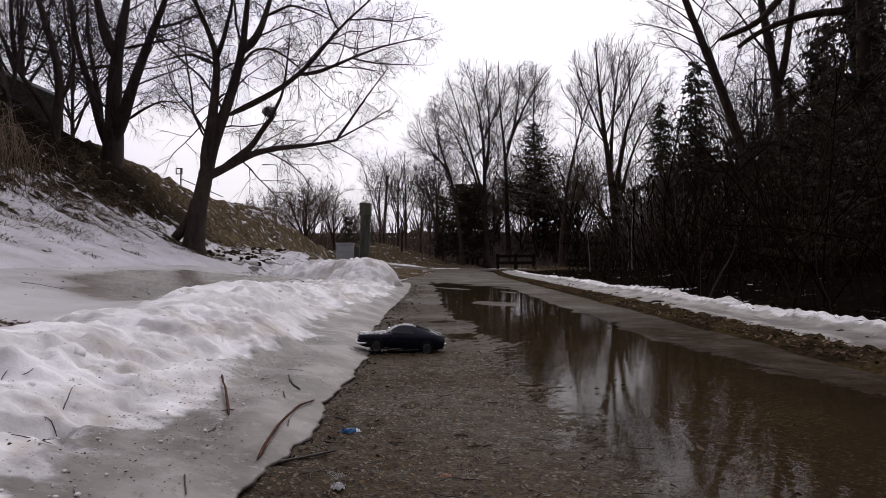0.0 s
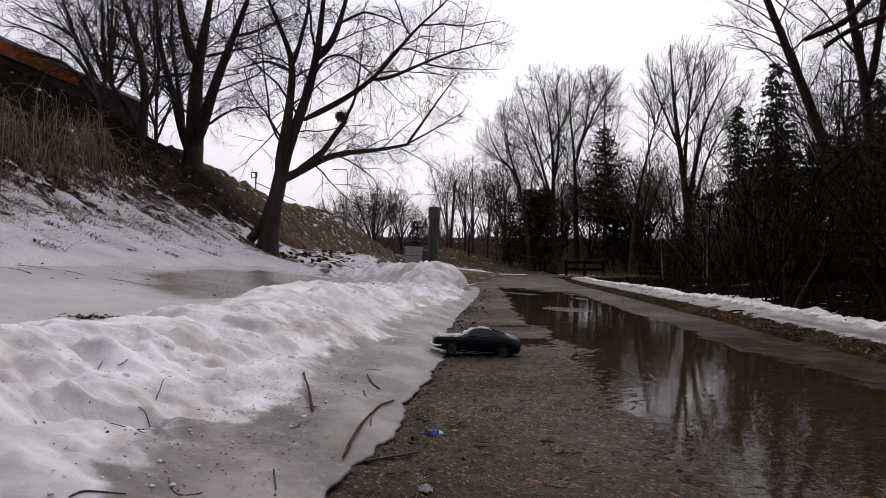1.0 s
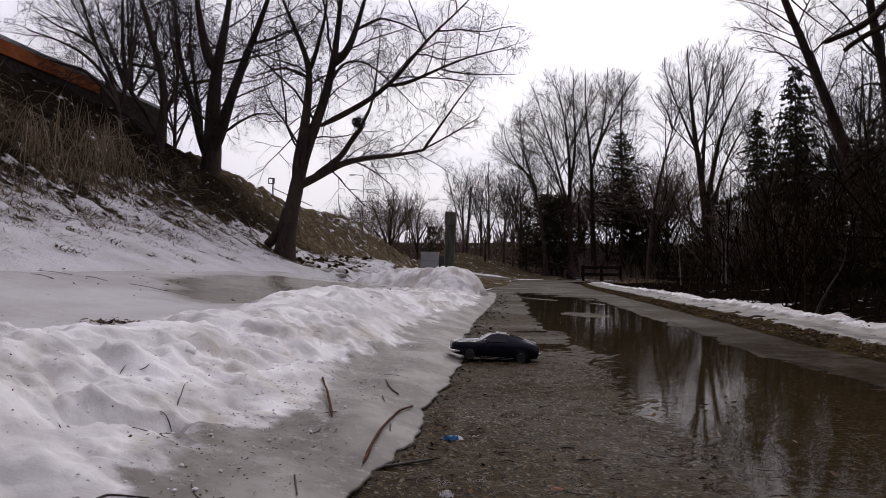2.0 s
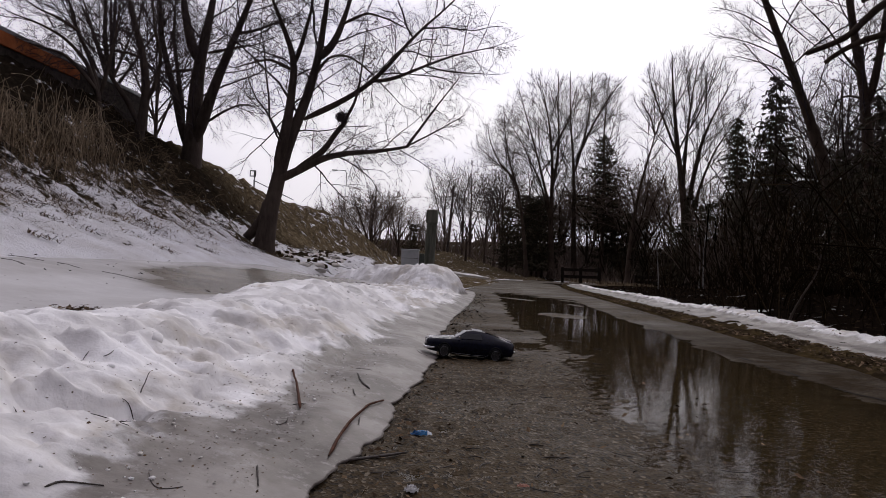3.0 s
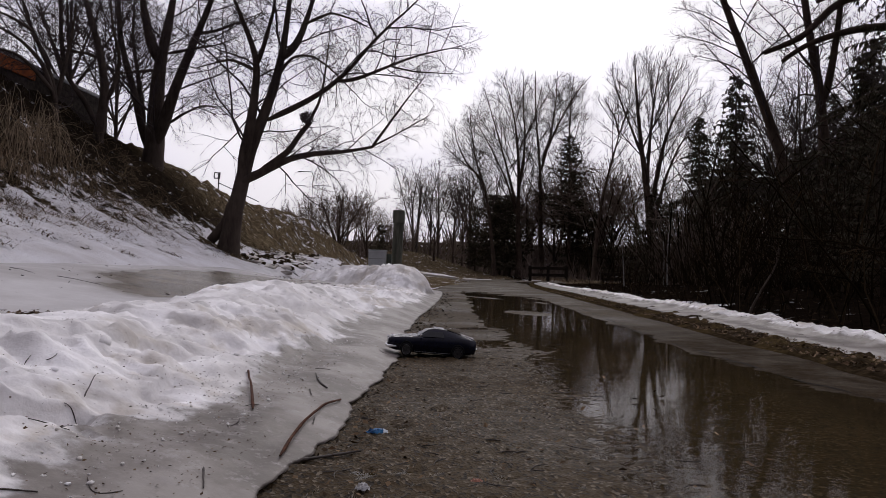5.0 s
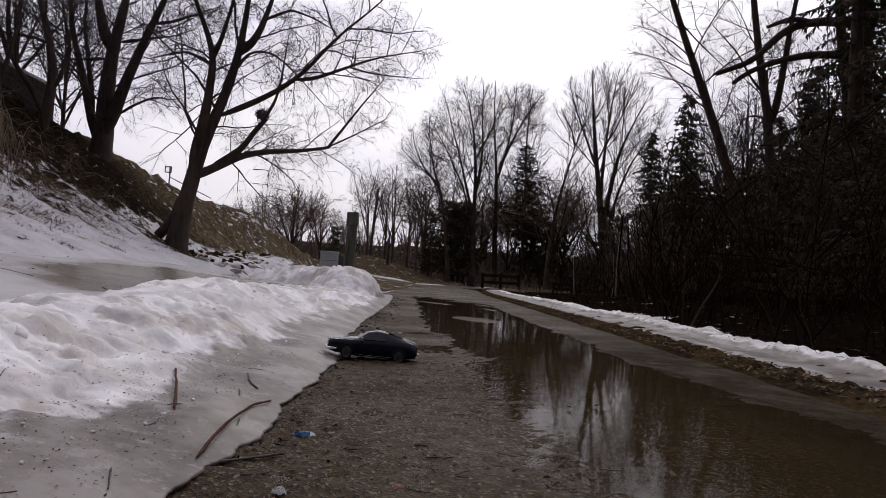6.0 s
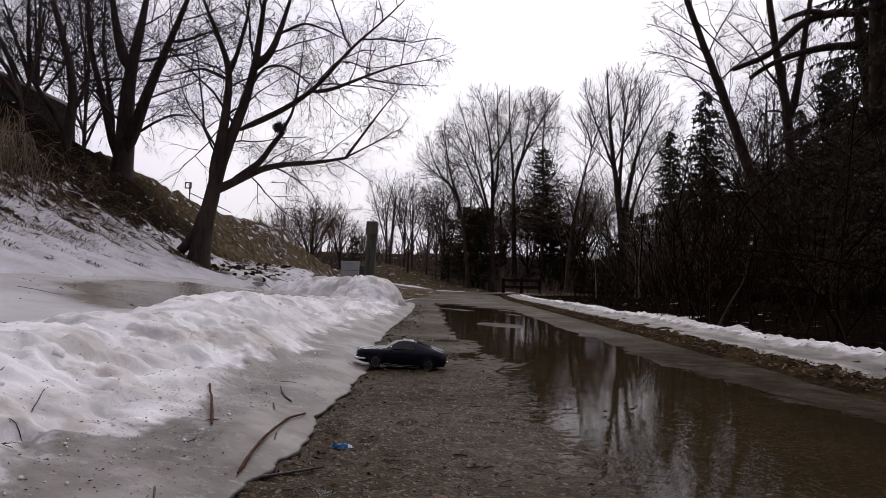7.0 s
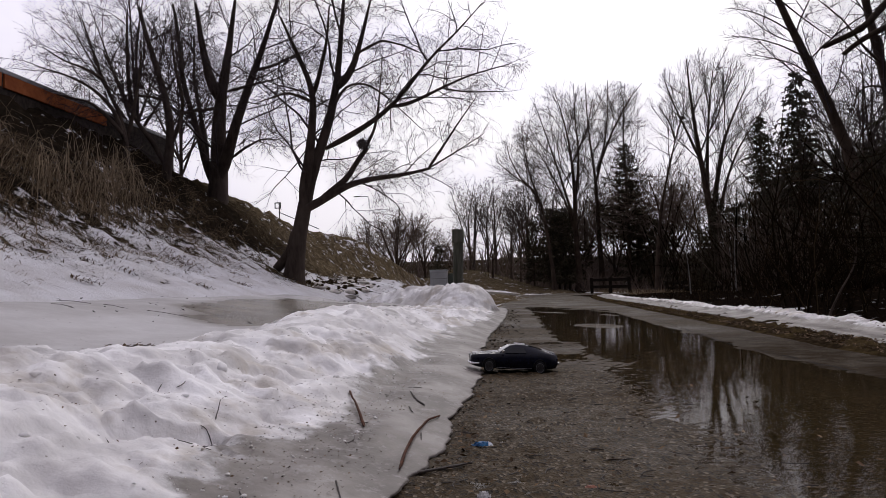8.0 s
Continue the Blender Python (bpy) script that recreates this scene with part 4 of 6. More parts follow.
MULTI = [
    ([(-11.26, 23.95, 2.58), (-11.26, 23.95, 3.18), (-11.18, 23.95, 3.94), (-11.14, 23.95, 4.94), (-11.13, 23.95, 6.53), (-11.07, 23.95, 7.53), (-10.87, 23.95, 8.34), (-10.66, 23.95, 9.55), (-10.43, 23.95, 11.16)], 0.46, 0.05),
    ([(-11.13, 23.90, 7.52), (-11.51, 24.00, 8.34), (-11.82, 24.10, 9.58), (-12.11, 24.20, 11.25)], 0.22, 0.05),
    ([(-10.99, 23.80, 4.61), (-10.49, 23.64, 6.17), (-9.96, 23.48, 7.42), (-9.46, 23.32, 8.51), (-9.09, 23.16, 9.27), (-8.58, 23.00, 10.57)], 0.25, 0.05),
    ([(-11.48, 24.00, 4.54), (-11.85, 24.12, 5.85), (-12.30, 24.24, 7.18), (-12.71, 24.36, 8.44), (-12.87, 24.48, 9.71), (-13.18, 24.60, 11.42)], 0.17, 0.04),
    ([(-11.62, 24.10, 5.35), (-12.02, 24.40, 6.83), (-12.48, 24.70, 8.56), (-12.61, 25.00, 10.34)], 0.11, 0.03),
    ([(-11.18, 23.70, 7.10), (-11.74, 23.30, 6.92), (-12.13, 22.90, 6.76), (-12.15, 22.50, 6.08)], 0.07, 0.015),
    ([(-10.62, 23.60, 7.67), (-9.47, 23.20, 7.73), (-8.60, 22.80, 7.72), (-7.75, 22.40, 7.88)], 0.065, 0.012),
    ([(-10.52, 23.70, 5.30), (-10.00, 23.37, 5.51), (-9.19, 23.03, 5.77), (-8.40, 22.70, 5.62), (-8.10, 22.65, 5.72)], 0.06, 0.012),
    ([(-9.70, 23.70, 8.38), (-8.90, 23.43, 8.40), (-8.04, 23.17, 8.62), (-7.20, 22.90, 8.83)], 0.07, 0.012),
]
bare_tree("multi_stem_tree", MULTI, 5, "large bare dark tree with several stems on the bank", [(13, 0.22, 0.40, 50, 0.02, 0.14, 7, 4)] + HERO[1:], BARK_GREY, TWIG, env=((0.2, 0, 6.6), (5.6, 4.6, 6.0)), tip=0.36, sides=12)
SLIM = [
    ([(-11.54, 20.95, 3.13), (-11.54, 20.95, 3.53), (-11.49, 20.95, 4.40), (-11.32, 20.95, 5.55), (-11.46, 20.95, 6.60), (-11.72, 20.95, 7.47), (-12.03, 20.95, 8.35), (-12.41, 20.95, 9.77)], 0.2, 0.05),
    ([(-11.52, 20.90, 4.57), (-11.84, 20.78, 5.28), (-12.26, 20.66, 5.83), (-12.49, 20.54, 6.31), (-12.79, 20.42, 7.09), (-13.21, 20.30, 8.08)], 0.1, 0.03),
    ([(-12.48, 20.80, 6.09), (-12.64, 20.70, 7.19), (-12.63, 20.60, 8.20), (-12.58, 20.50, 9.39)], 0.09, 0.03),
    ([(-11.25, 20.90, 5.36), (-11.08, 21.02, 5.93), (-11.01, 21.15, 6.67), (-11.36, 21.27, 7.78), (-11.61, 21.40, 9.26)], 0.08, 0.02),
    ([(-11.49, 20.90, 6.67), (-11.91, 20.73, 6.78), (-12.27, 20.57, 6.77), (-12.97, 20.40, 6.82)], 0.06, 0.02),
]
bare_tree("slim_tree", SLIM, 8, "slim bare tree with crooked stems near the embankment crest", [(9, 0.2, 0.42, 50, 0.02, 0.14, 7, 3)] + HERO[1:], BARK_GREY, TWIG, env=((-0.6, 0, 4.8), (3.2, 3.0, 4.4)), tip=0.42)
SCRUB = [
    ([(-11.35, 18.50, 3.70), (-11.35, 18.50, 4.75), (-11.56, 18.50, 5.61), (-12.09, 18.50, 6.69), (-12.36, 18.50, 7.39), (-12.73, 18.50, 8.49)], 0.09, 0.02),
    ([(-11.29, 18.30, 4.78), (-11.58, 18.20, 5.72), (-12.16, 18.10, 6.32), (-12.88, 18.00, 6.70), (-13.66, 17.90, 6.95)], 0.08, 0.015),
    ([(-11.31, 18.20, 4.99), (-11.64, 18.12, 5.42), (-12.18, 18.05, 5.92), (-12.69, 17.98, 6.03), (-13.37, 17.90, 6.22)], 0.07, 0.015),
    ([(-11.39, 18.60, 4.93), (-11.29, 18.70, 5.75), (-11.19, 18.80, 6.58), (-11.15, 18.90, 7.57)], 0.07, 0.02),
    ([(-11.76, 18.00, 6.52), (-12.28, 17.87, 6.84), (-12.75, 17.73, 7.01), (-13.31, 17.60, 7.40)], 0.05, 0.012),
]
bare_tree("scrub_tree", SCRUB, 11, "thin tangled bare saplings along the embankment crest", [(8, 0.15, 0.45, 50, 0.0, 0.15, 6, 3)] + HERO[1:], BARK_GREY, TWIG, env=((-1.0, 0, 2.6), (3.2, 3.0, 3.2)), tip=0.4)

EDGE_STEPS = [(11, 0.25, 0.45, 46, 0.03, 0.11, 6, 3), (6, 0.1, 0.5, 44, 0.0, 0.14, 4, 3), (5, 0.1, 0.6, 42, -0.05, 0.17, 3, 3)]
CREST = "bare trees on the crest"
ce = bare_tree("crest_tree", stems(71, 8.0, 5, 3.4, 0.12), 71, "dense twiggy bare tree on the embankment crest", EDGE_STEPS, BARK_GREY, TWIG, group=CREST, env=((0, 0, 5.0), (4.2, 4.2, 4.0)), tip=0.5)
ce.matrix_world = pose(-15.2, 25.5, 4.9)
copy_thing(ce, pose(-16.2, 31.0, 4.4, 0, 0, 130))

# bird nest in the leaning tree
rngn = np.random.default_rng(2)
nest_p = rngn.normal(0, 1, (95, 3))
nest_p = unit(nest_p) * rngn.uniform(0.05, 0.16, (95, 1)) * np.array([1, 1, 0.75])
nest_d = unit(np.cross(nest_p, rngn.normal(0, 1, (95, 3)))) * 0.14
tagged(part_mesh("bird_nest", [tubes(np.stack([nest_p - nest_d, nest_p * 1.1, nest_p + nest_d], 1) + np.array([-4.47, 18.25, 4.36]), np.full((95, 3), 0.007), 3)], TWIG), "dark twig nest in the fork of a limb", "nest")

# ---- the woods beyond the trail ----
WOOD = [(17, 0.25, 0.38, 42, 0.05, 0.11, 6, 3), (8, 0.1, 0.50, 40, 0.04, 0.13, 4, 3), (6, 0.1, 0.55, 38, 0.03, 0.14, 3, 3), (4, 0.1, 0.65, 36, 0.03, 0.13, 2, 3)]
AIRY = [(17, 0.3, 0.27, 46, 0.03, 0.10, 7, 3), (8, 0.1, 0.50, 42, 0.02, 0.13, 5, 3), (6, 0.1, 0.55, 40, 0.0, 0.15, 3, 3), (3, 0.1, 0.65, 36, 0.0, 0.15, 3, 3)]
VASE_STEPS = [(14, 0.28, 0.42, 32, 0.06, 0.07, 6, 3), (6, 0.12, 0.52, 28, 0.07, 0.08, 4, 3), (6, 0.1, 0.6, 27, 0.06, 0.09, 3, 3), (3, 0.1, 0.7, 26, 0.06, 0.08, 2, 3)]
FORKED = [
    ([(13.21, 26.95, -0.57), (13.16, 26.95, 0.73), (13.07, 26.95, 2.80), (12.97, 26.95, 4.88), (12.85, 26.95, 6.86), (12.68, 26.95, 8.01), (12.41, 26.95, 9.06), (12.24, 26.95, 10.11), (12.12, 26.95, 11.17), (11.86, 26.95, 13.30)], 0.29, 0.10),
    ([(12.88, 26.90, 7.06), (13.15, 26.80, 8.61), (13.27, 26.70, 9.84), (13.38, 26.60, 11.06), (13.66, 26.50, 12.69)], 0.16, 0.07),
    ([(12.54, 26.80, 8.18), (11.94, 26.60, 8.69), (11.22, 26.40, 9.69), (10.21, 26.20, 10.53)], 0.06, 0.015),
    ([(12.78, 26.90, 7.27), (12.19, 27.07, 7.44), (11.86, 27.23, 7.21), (11.75, 27.40, 6.39)], 0.05, 0.012),
]
bare_tree("forked_tree", FORKED, 21, "tall dark forked bare tree at the wood's edge", AIRY, BARK_BROWN, TWIG, env=((-0.6, 0, 10.0), (4.2, 4.0, 6.0)), tip=0.32)
LEANING = [
    ([(11.93, 25.95, -0.52), (11.83, 25.95, 0.68), (11.53, 25.95, 2.27), (11.19, 25.95, 4.06), (10.76, 25.95, 5.50), (10.37, 25.95, 6.66), (9.99, 25.95, 7.57), (9.61, 25.95, 8.47), (9.18, 25.95, 9.49), (8.75, 25.95, 10.67), (8.09, 25.95, 12.56)], 0.28, 0.09),
    ([(9.96, 25.80, 7.42), (9.19, 25.63, 7.96), (8.35, 25.47, 8.20), (7.51, 25.30, 8.32)], 0.035, 0.008),
    ([(9.26, 25.80, 9.13), (8.57, 25.67, 9.58), (7.83, 25.53, 9.92), (6.90, 25.40, 10.06)], 0.035, 0.008),
    ([(8.78, 25.80, 10.45), (9.54, 25.93, 9.80), (10.50, 26.07, 9.05), (11.36, 26.20, 8.49)], 0.035, 0.01),
    ([(9.60, 25.70, 8.20), (8.76, 25.57, 8.64), (7.93, 25.43, 8.88), (6.91, 25.30, 9.01)], 0.035, 0.008),
]
bare_tree("leaning_wood_tree", LEANING, 22, "tall bare tree leaning out over the verge", AIRY, BARK_BROWN, TWIG, env=((-2.4, 0, 9.8), (3.7, 3.4, 4.6)), tip=0.32)
OLD = [
    ([(16.01, 24.90, -0.74), (15.96, 24.90, -0.24), (15.53, 24.90, 3.15), (14.94, 24.90, 6.57), (14.47, 24.90, 9.25), (14.23, 24.90, 11.58)], 0.42, 0.15),
    ([(15.56, 24.80, 9.22), (14.32, 24.75, 9.21), (13.08, 24.70, 9.12), (12.28, 24.70, 8.93), (11.46, 24.65, 8.62), (10.84, 24.60, 8.31), (10.37, 24.60, 7.92)], 0.19, 0.075),
    ([(15.00, 24.90, 10.38), (13.95, 24.85, 10.44), (13.11, 24.80, 10.32), (12.48, 24.75, 10.10), (11.96, 24.70, 9.73), (11.51, 24.70, 9.20), (11.01, 24.65, 8.68), (10.34, 24.60, 8.43), (9.74, 24.60, 8.18)], 0.19, 0.085),
    ([(13.11, 24.80, 10.32), (12.50, 24.60, 10.33), (11.95, 24.50, 10.15), (11.43, 24.40, 9.88)], 0.13, 0.06),
]
bare_tree("old_tree", OLD, 23, "old tree with two broken limbs reaching over the verge", [(7, 0.15, 0.16, 55, -0.05, 0.15, 6, 3), (4, 0.1, 0.5, 45, 0.0, 0.15, 4, 3), (4, 0.1, 0.5, 42, 0.0, 0.15, 3, 3)], BARK_BROWN, TWIG, tip=0.4)
UPRIGHT = [
    ([(12.61, 49.95, -0.69), (12.51, 49.95, 0.21), (12.13, 49.95, 4.30), (11.80, 49.95, 7.04), (11.50, 49.95, 8.99), (11.22, 49.95, 11.36), (10.93, 49.95, 14.12), (10.86, 49.95, 15.91)], 0.42, 0.03),
    ([(12.18, 49.90, 4.89), (12.54, 49.98, 7.07), (13.04, 50.05, 9.78), (13.90, 50.12, 11.88), (15.07, 50.20, 14.31)], 0.22, 0.02),
    ([(12.43, 49.90, 4.31), (13.02, 49.77, 7.06), (13.85, 49.63, 9.34), (15.62, 49.50, 11.99)], 0.15, 0.02),
    ([(11.84, 49.90, 6.64), (12.10, 50.07, 10.22), (12.43, 50.23, 13.05), (12.88, 50.40, 15.70)], 0.16, 0.02),
    ([(11.53, 49.90, 8.79), (10.56, 49.73, 11.09), (9.68, 49.57, 13.20), (9.20, 49.40, 14.71)], 0.12, 0.02),
]
bare_tree("vase_tree", UPRIGHT, 24, "tall reddish bare tree with a vase-shaped crown", VASE_STEPS, BARK_BROWN, TWIG_FAR, env=((-0.3, 0, 11.8), (4.7, 4.2, 5.6)), tip=0.6, floor=0.25)
SLANT = [
    ([(7.64, 45.95, -0.41), (7.64, 45.95, 0.59), (7.79, 45.95, 3.12), (8.12, 45.95, 5.67), (8.62, 45.95, 7.58), (9.23, 45.95, 10.01), (9.82, 45.95, 11.38)], 0.17, 0.02),
    ([(9.10, 45.90, 9.52), (8.88, 46.05, 10.64), (8.14, 46.20, 11.93)], 0.07, 0.015),
]
bare_tree("slanting_tree", SLANT, 25, "slender slanting bare tree among the others", WOOD[:3], BARK_BROWN, TWIG_FAR, env=((1.6, 0, 10.6), (2.4, 2.4, 3.6)), tip=0.75, floor=0.25)
TALL = [
    ([(3.60, 57.00, -0.61), (3.60, 57.00, -0.11), (3.41, 57.00, 4.40), (3.48, 57.00, 8.04), (3.29, 57.00, 11.22), (2.72, 57.00, 14.17), (2.09, 57.00, 16.22)], 0.3, 0.02),
    ([(3.42, 57.00, 7.12), (3.86, 57.13, 10.80), (3.65, 57.27, 14.03), (3.63, 57.40, 16.84)], 0.14, 0.02),
    ([(3.37, 57.00, 5.31), (2.18, 56.83, 9.78), (1.22, 56.67, 12.91), (0.49, 56.50, 15.12)], 0.14, 0.02),
    ([(3.45, 57.00, 4.40), (2.56, 57.17, 7.57), (1.02, 57.33, 10.74), (-0.51, 57.50, 13.27)], 0.12, 0.02),
    ([(3.33, 57.00, 10.31), (4.52, 56.85, 12.82), (5.07, 56.70, 15.31)], 0.1, 0.02),
]
bare_tree("tall_tree", TALL, 27, "tall bare grey tree with a broad rounded crown", WOOD, BARK_BROWN, TWIG_FAR, env=((-1.2, 0, 11.4), (4.4, 4.0, 6.4)), tip=0.65, floor=0.3)
TWIN = [
    ([(5.67, 60.00, -0.55), (5.67, 60.00, -0.05), (5.47, 60.00, 4.69), (5.37, 60.00, 9.46), (4.90, 60.00, 13.76), (4.84, 60.00, 17.61)], 0.28, 0.02),
    ([(5.38, 60.00, 8.98), (6.25, 60.17, 12.39), (6.63, 60.33, 15.33), (6.69, 60.50, 17.80)], 0.14, 0.02),
    ([(5.44, 60.00, 9.94), (6.88, 59.83, 13.30), (8.17, 59.67, 15.69), (9.39, 59.50, 17.11)], 0.13, 0.02),
    ([(7.85, 60.00, 1.48), (7.88, 60.08, 8.13), (7.68, 60.15, 11.00), (7.74, 60.23, 14.38), (8.01, 60.30, 17.30)], 0.16, 0.02),
]
bare_tree("twin_stem_tree", TWIN, 28, "bare tree with two stems and a spreading crown", WOOD, BARK_BROWN, TWIG_FAR, env=((1.2, 0, 12.6), (4.4, 4.0, 5.6)), tip=0.65, floor=0.3)
BOWED = [
    ([(1.53, 55.00, -0.11), (1.53, 55.00, 0.69), (0.95, 55.00, 5.92), (0.20, 55.00, 8.09), (-1.38, 55.00, 9.13), (-2.67, 55.00, 10.42)], 0.18, 0.02),
    ([(0.79, 55.00, 6.57), (-0.06, 55.13, 8.98), (-0.52, 55.27, 11.43), (-0.70, 55.40, 13.46)], 0.1, 0.02),
    ([(0.44, 55.00, 7.66), (-0.84, 54.87, 8.91), (-1.66, 54.73, 10.62), (-1.84, 54.60, 11.69)], 0.09, 0.02),
]
bare_tree("bowed_tree", BOWED, 29, "bare tree bowed out toward the clearing", WOOD, BARK_BROWN, TWIG_FAR, env=((-2.0, 0, 8.6), (3.4, 3.0, 5.2)), tip=0.65, floor=0.3)


def seat(x, y, scale=1.0, turn=0.0, z=None, sink=0.0):
    zz = float(land(x, y)) if z is None else z
    return pose(x, y, zz - sink, 0, 0, turn) @ Matrix.Diagonal((scale, scale, scale, 1))


def place_copies(source, spots):
    """The source goes to the first spot; copies to the others. Spots: x, y, scale, turn."""
    for k, (x, y, s, a) in enumerate(spots):
        m = seat(x, y, 1.0, a)
        if k == 0:
            source.matrix_world = m
            source.scale = (s, s, s)
        else:
            ob = copy_thing(source, m)
            ob.scale = (s, s, s)


WOODS = "bare trees of the wood"
FAR_STEPS = [(12, 0.28, 0.42, 42, 0.04, 0.12, 4, 3), (7, 0.1, 0.52, 40, 0.03, 0.14, 3, 3), (4, 0.1, 0.72, 36, 0.03, 0.13, 2, 3)]
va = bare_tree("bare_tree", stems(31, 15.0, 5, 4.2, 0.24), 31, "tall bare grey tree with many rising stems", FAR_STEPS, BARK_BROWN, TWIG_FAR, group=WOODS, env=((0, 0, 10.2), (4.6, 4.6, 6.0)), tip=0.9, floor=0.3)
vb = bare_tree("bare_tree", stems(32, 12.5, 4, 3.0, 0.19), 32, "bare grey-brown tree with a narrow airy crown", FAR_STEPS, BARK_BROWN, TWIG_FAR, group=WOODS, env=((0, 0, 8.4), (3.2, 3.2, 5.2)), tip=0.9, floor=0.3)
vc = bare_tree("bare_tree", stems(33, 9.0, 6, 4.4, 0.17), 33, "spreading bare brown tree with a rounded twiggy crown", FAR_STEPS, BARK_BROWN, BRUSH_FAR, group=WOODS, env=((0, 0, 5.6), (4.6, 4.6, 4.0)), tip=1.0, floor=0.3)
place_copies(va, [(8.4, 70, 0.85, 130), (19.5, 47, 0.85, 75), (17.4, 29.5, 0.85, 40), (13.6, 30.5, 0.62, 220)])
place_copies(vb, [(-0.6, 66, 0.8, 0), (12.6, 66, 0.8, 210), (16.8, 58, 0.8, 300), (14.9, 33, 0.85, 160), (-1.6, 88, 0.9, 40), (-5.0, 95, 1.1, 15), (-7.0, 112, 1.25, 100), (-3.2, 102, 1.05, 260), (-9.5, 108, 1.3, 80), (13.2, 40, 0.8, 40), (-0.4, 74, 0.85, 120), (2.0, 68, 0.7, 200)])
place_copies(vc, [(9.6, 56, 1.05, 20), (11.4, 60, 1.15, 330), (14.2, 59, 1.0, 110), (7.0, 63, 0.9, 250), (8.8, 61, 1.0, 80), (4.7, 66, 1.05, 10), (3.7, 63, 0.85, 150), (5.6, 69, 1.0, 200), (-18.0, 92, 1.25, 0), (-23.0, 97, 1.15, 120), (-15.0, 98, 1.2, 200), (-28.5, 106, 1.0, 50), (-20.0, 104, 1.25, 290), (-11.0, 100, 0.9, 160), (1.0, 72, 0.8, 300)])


def conifer(name, h, radius, seed, label, leaf, droop, density, group, sprays=24, size=1.0, low=0.06):
    """A conifer: a straight trunk, whorls of boughs, and many narrow sprays of needles."""
    rng = np.random.default_rng(seed)
    tree = empty(name, pose(0, 0, 0), label, "conifer", group)
    tp = np.array([[(0, 0, -0.3), (0.03, 0, h * 0.35), (0, 0.04, h * 0.7), (0, 0, h)]])
    part_mesh("trunk", [tubes(tp, np.array([[0.016, 0.011, 0.006, 0.001]]) * h, 7)], BARK_BROWN, tree)
    n = int(density)
    u = rng.uniform(low, 0.985, n) ** 0.9
    gap = rng.uniform(0.4, 1.0, 24)[np.minimum((u * 24).astype(int), 23)]
    a = rng.uniform(0, 2 * np.pi, n)
    ln = radius * (1 - u) ** (0.75 if droop > 0.2 else 0.42) * rng.uniform(0.35, 1.35, n) * gap + 0.12
    out = np.stack([np.cos(a), np.sin(a), np.zeros(n)], 1)
    P = np.zeros((n, 4, 3))
    P[:, 0, 2] = u * h
    for k in range(1, 4):
        s = k / 3
        P[:, k] = out * (ln * s)[:, None]
        P[:, k, 2] = u * h + ln * (0.22 * s - droop * s * s * 0.9 + 0.25 * max(0, s - 0.7)) + rng.normal(0, 0.03, n)
    part_mesh("bough", [tubes(P, (ln * 0.014)[:, None] * np.linspace(1, 0.25, 4)[None, :], 3)], BARK_BROWN, tree)["kind"] = "stuff"
    per = sprays
    idx = np.repeat(np.arange(n), per)
    t = rng.uniform(0.12, 1.0, len(idx)) * 3
    i = np.minimum(t.astype(int), 2)
    f = (t - i)[:, None]
    pos = P[idx, i] * (1 - f) + P[idx, i + 1] * f
    side = np.cross(out[idx], [0, 0, 1.0]) * rng.choice([-1, 1], len(idx))[:, None]
    d = unit(out[idx] * rng.uniform(0.2, 0.9, (len(idx), 1)) + side * rng.uniform(0.2, 1.0, (len(idx), 1)) + np.array([0, 0, -1.0]) * rng.uniform(0.0, 0.5 + droop * 2, (len(idx), 1)))
    sl = size * (1.0 if droop > 0.2 else 0.7) * rng.uniform(0.16, 0.42, len(idx))[:, None] * (0.35 + 0.75 * (ln[idx] / radius))[:, None]
    wv = unit(np.cross(d, rng.normal(0, 1, (len(idx), 3)))) * sl * 0.22
    mid = pos + d * sl * 0.5
    V = np.stack([pos, mid + wv, pos + d * sl + np.array([0, 0, -0.03]), mid - wv], 1).reshape(-1, 3)
    F = np.arange(len(V)).reshape(-1, 4)
    part_mesh("foliage", [(V, F)], leaf, tree, smooth=False)["kind"] = "stuff"
    return tree


EVER = "evergreens of the wood"
sa = conifer("spruce", 10.0, 3.1, 41, "dark green spruce with drooping boughs", NEEDLES, 0.4, 300, EVER, 24, 0.95)
sb = conifer("spruce", 12.5, 3.4, 42, "tall dark spruce with ragged hanging boughs", NEEDLES, 0.6, 330, EVER, 20, 1.2)
sc = conifer("cedar", 7.0, 2.3, 43, "dense dark cedar at the wood's edge", CEDAR, 0.1, 220, EVER, 17, 1.45)
sd = conifer("cedar", 7.5, 2.7, 44, "dark shaded cedar deep in the wood", CEDAR, 0.15, 170, EVER, 15, 2.2)
sf = conifer("spruce", 17.0, 3.7, 45, "tall dark spruce with fine hanging sprays", NEEDLES, 0.6, 360, EVER, 56, 0.62)
se = conifer("cedar", 7.5, 2.7, 49, "dark shaded cedar at the wood's edge", NEEDLES, 0.2, 170, EVER, 34, 1.0)
place_copies(sa, [(11.16, 36, 0.9, 20), (11.84, 33, 1.03, 300), (13.6, 37, 0.8, 80), (16.2, 33, 0.95, 200), (10.0, 41, 0.5, 30), (12.4, 30.5, 0.62, 10), (9.6, 38.5, 0.55, 130)])
place_copies(sb, [(18.6, 34, 1.0, 95), (19.5, 29, 1.1, 160), (15.4, 29.0, 0.8, 30)])
place_copies(sf, [(12.1, 20.2, 1.1, 0), (13.4, 21.8, 1.12, 70), (11.0, 16.0, 0.66, 250)])
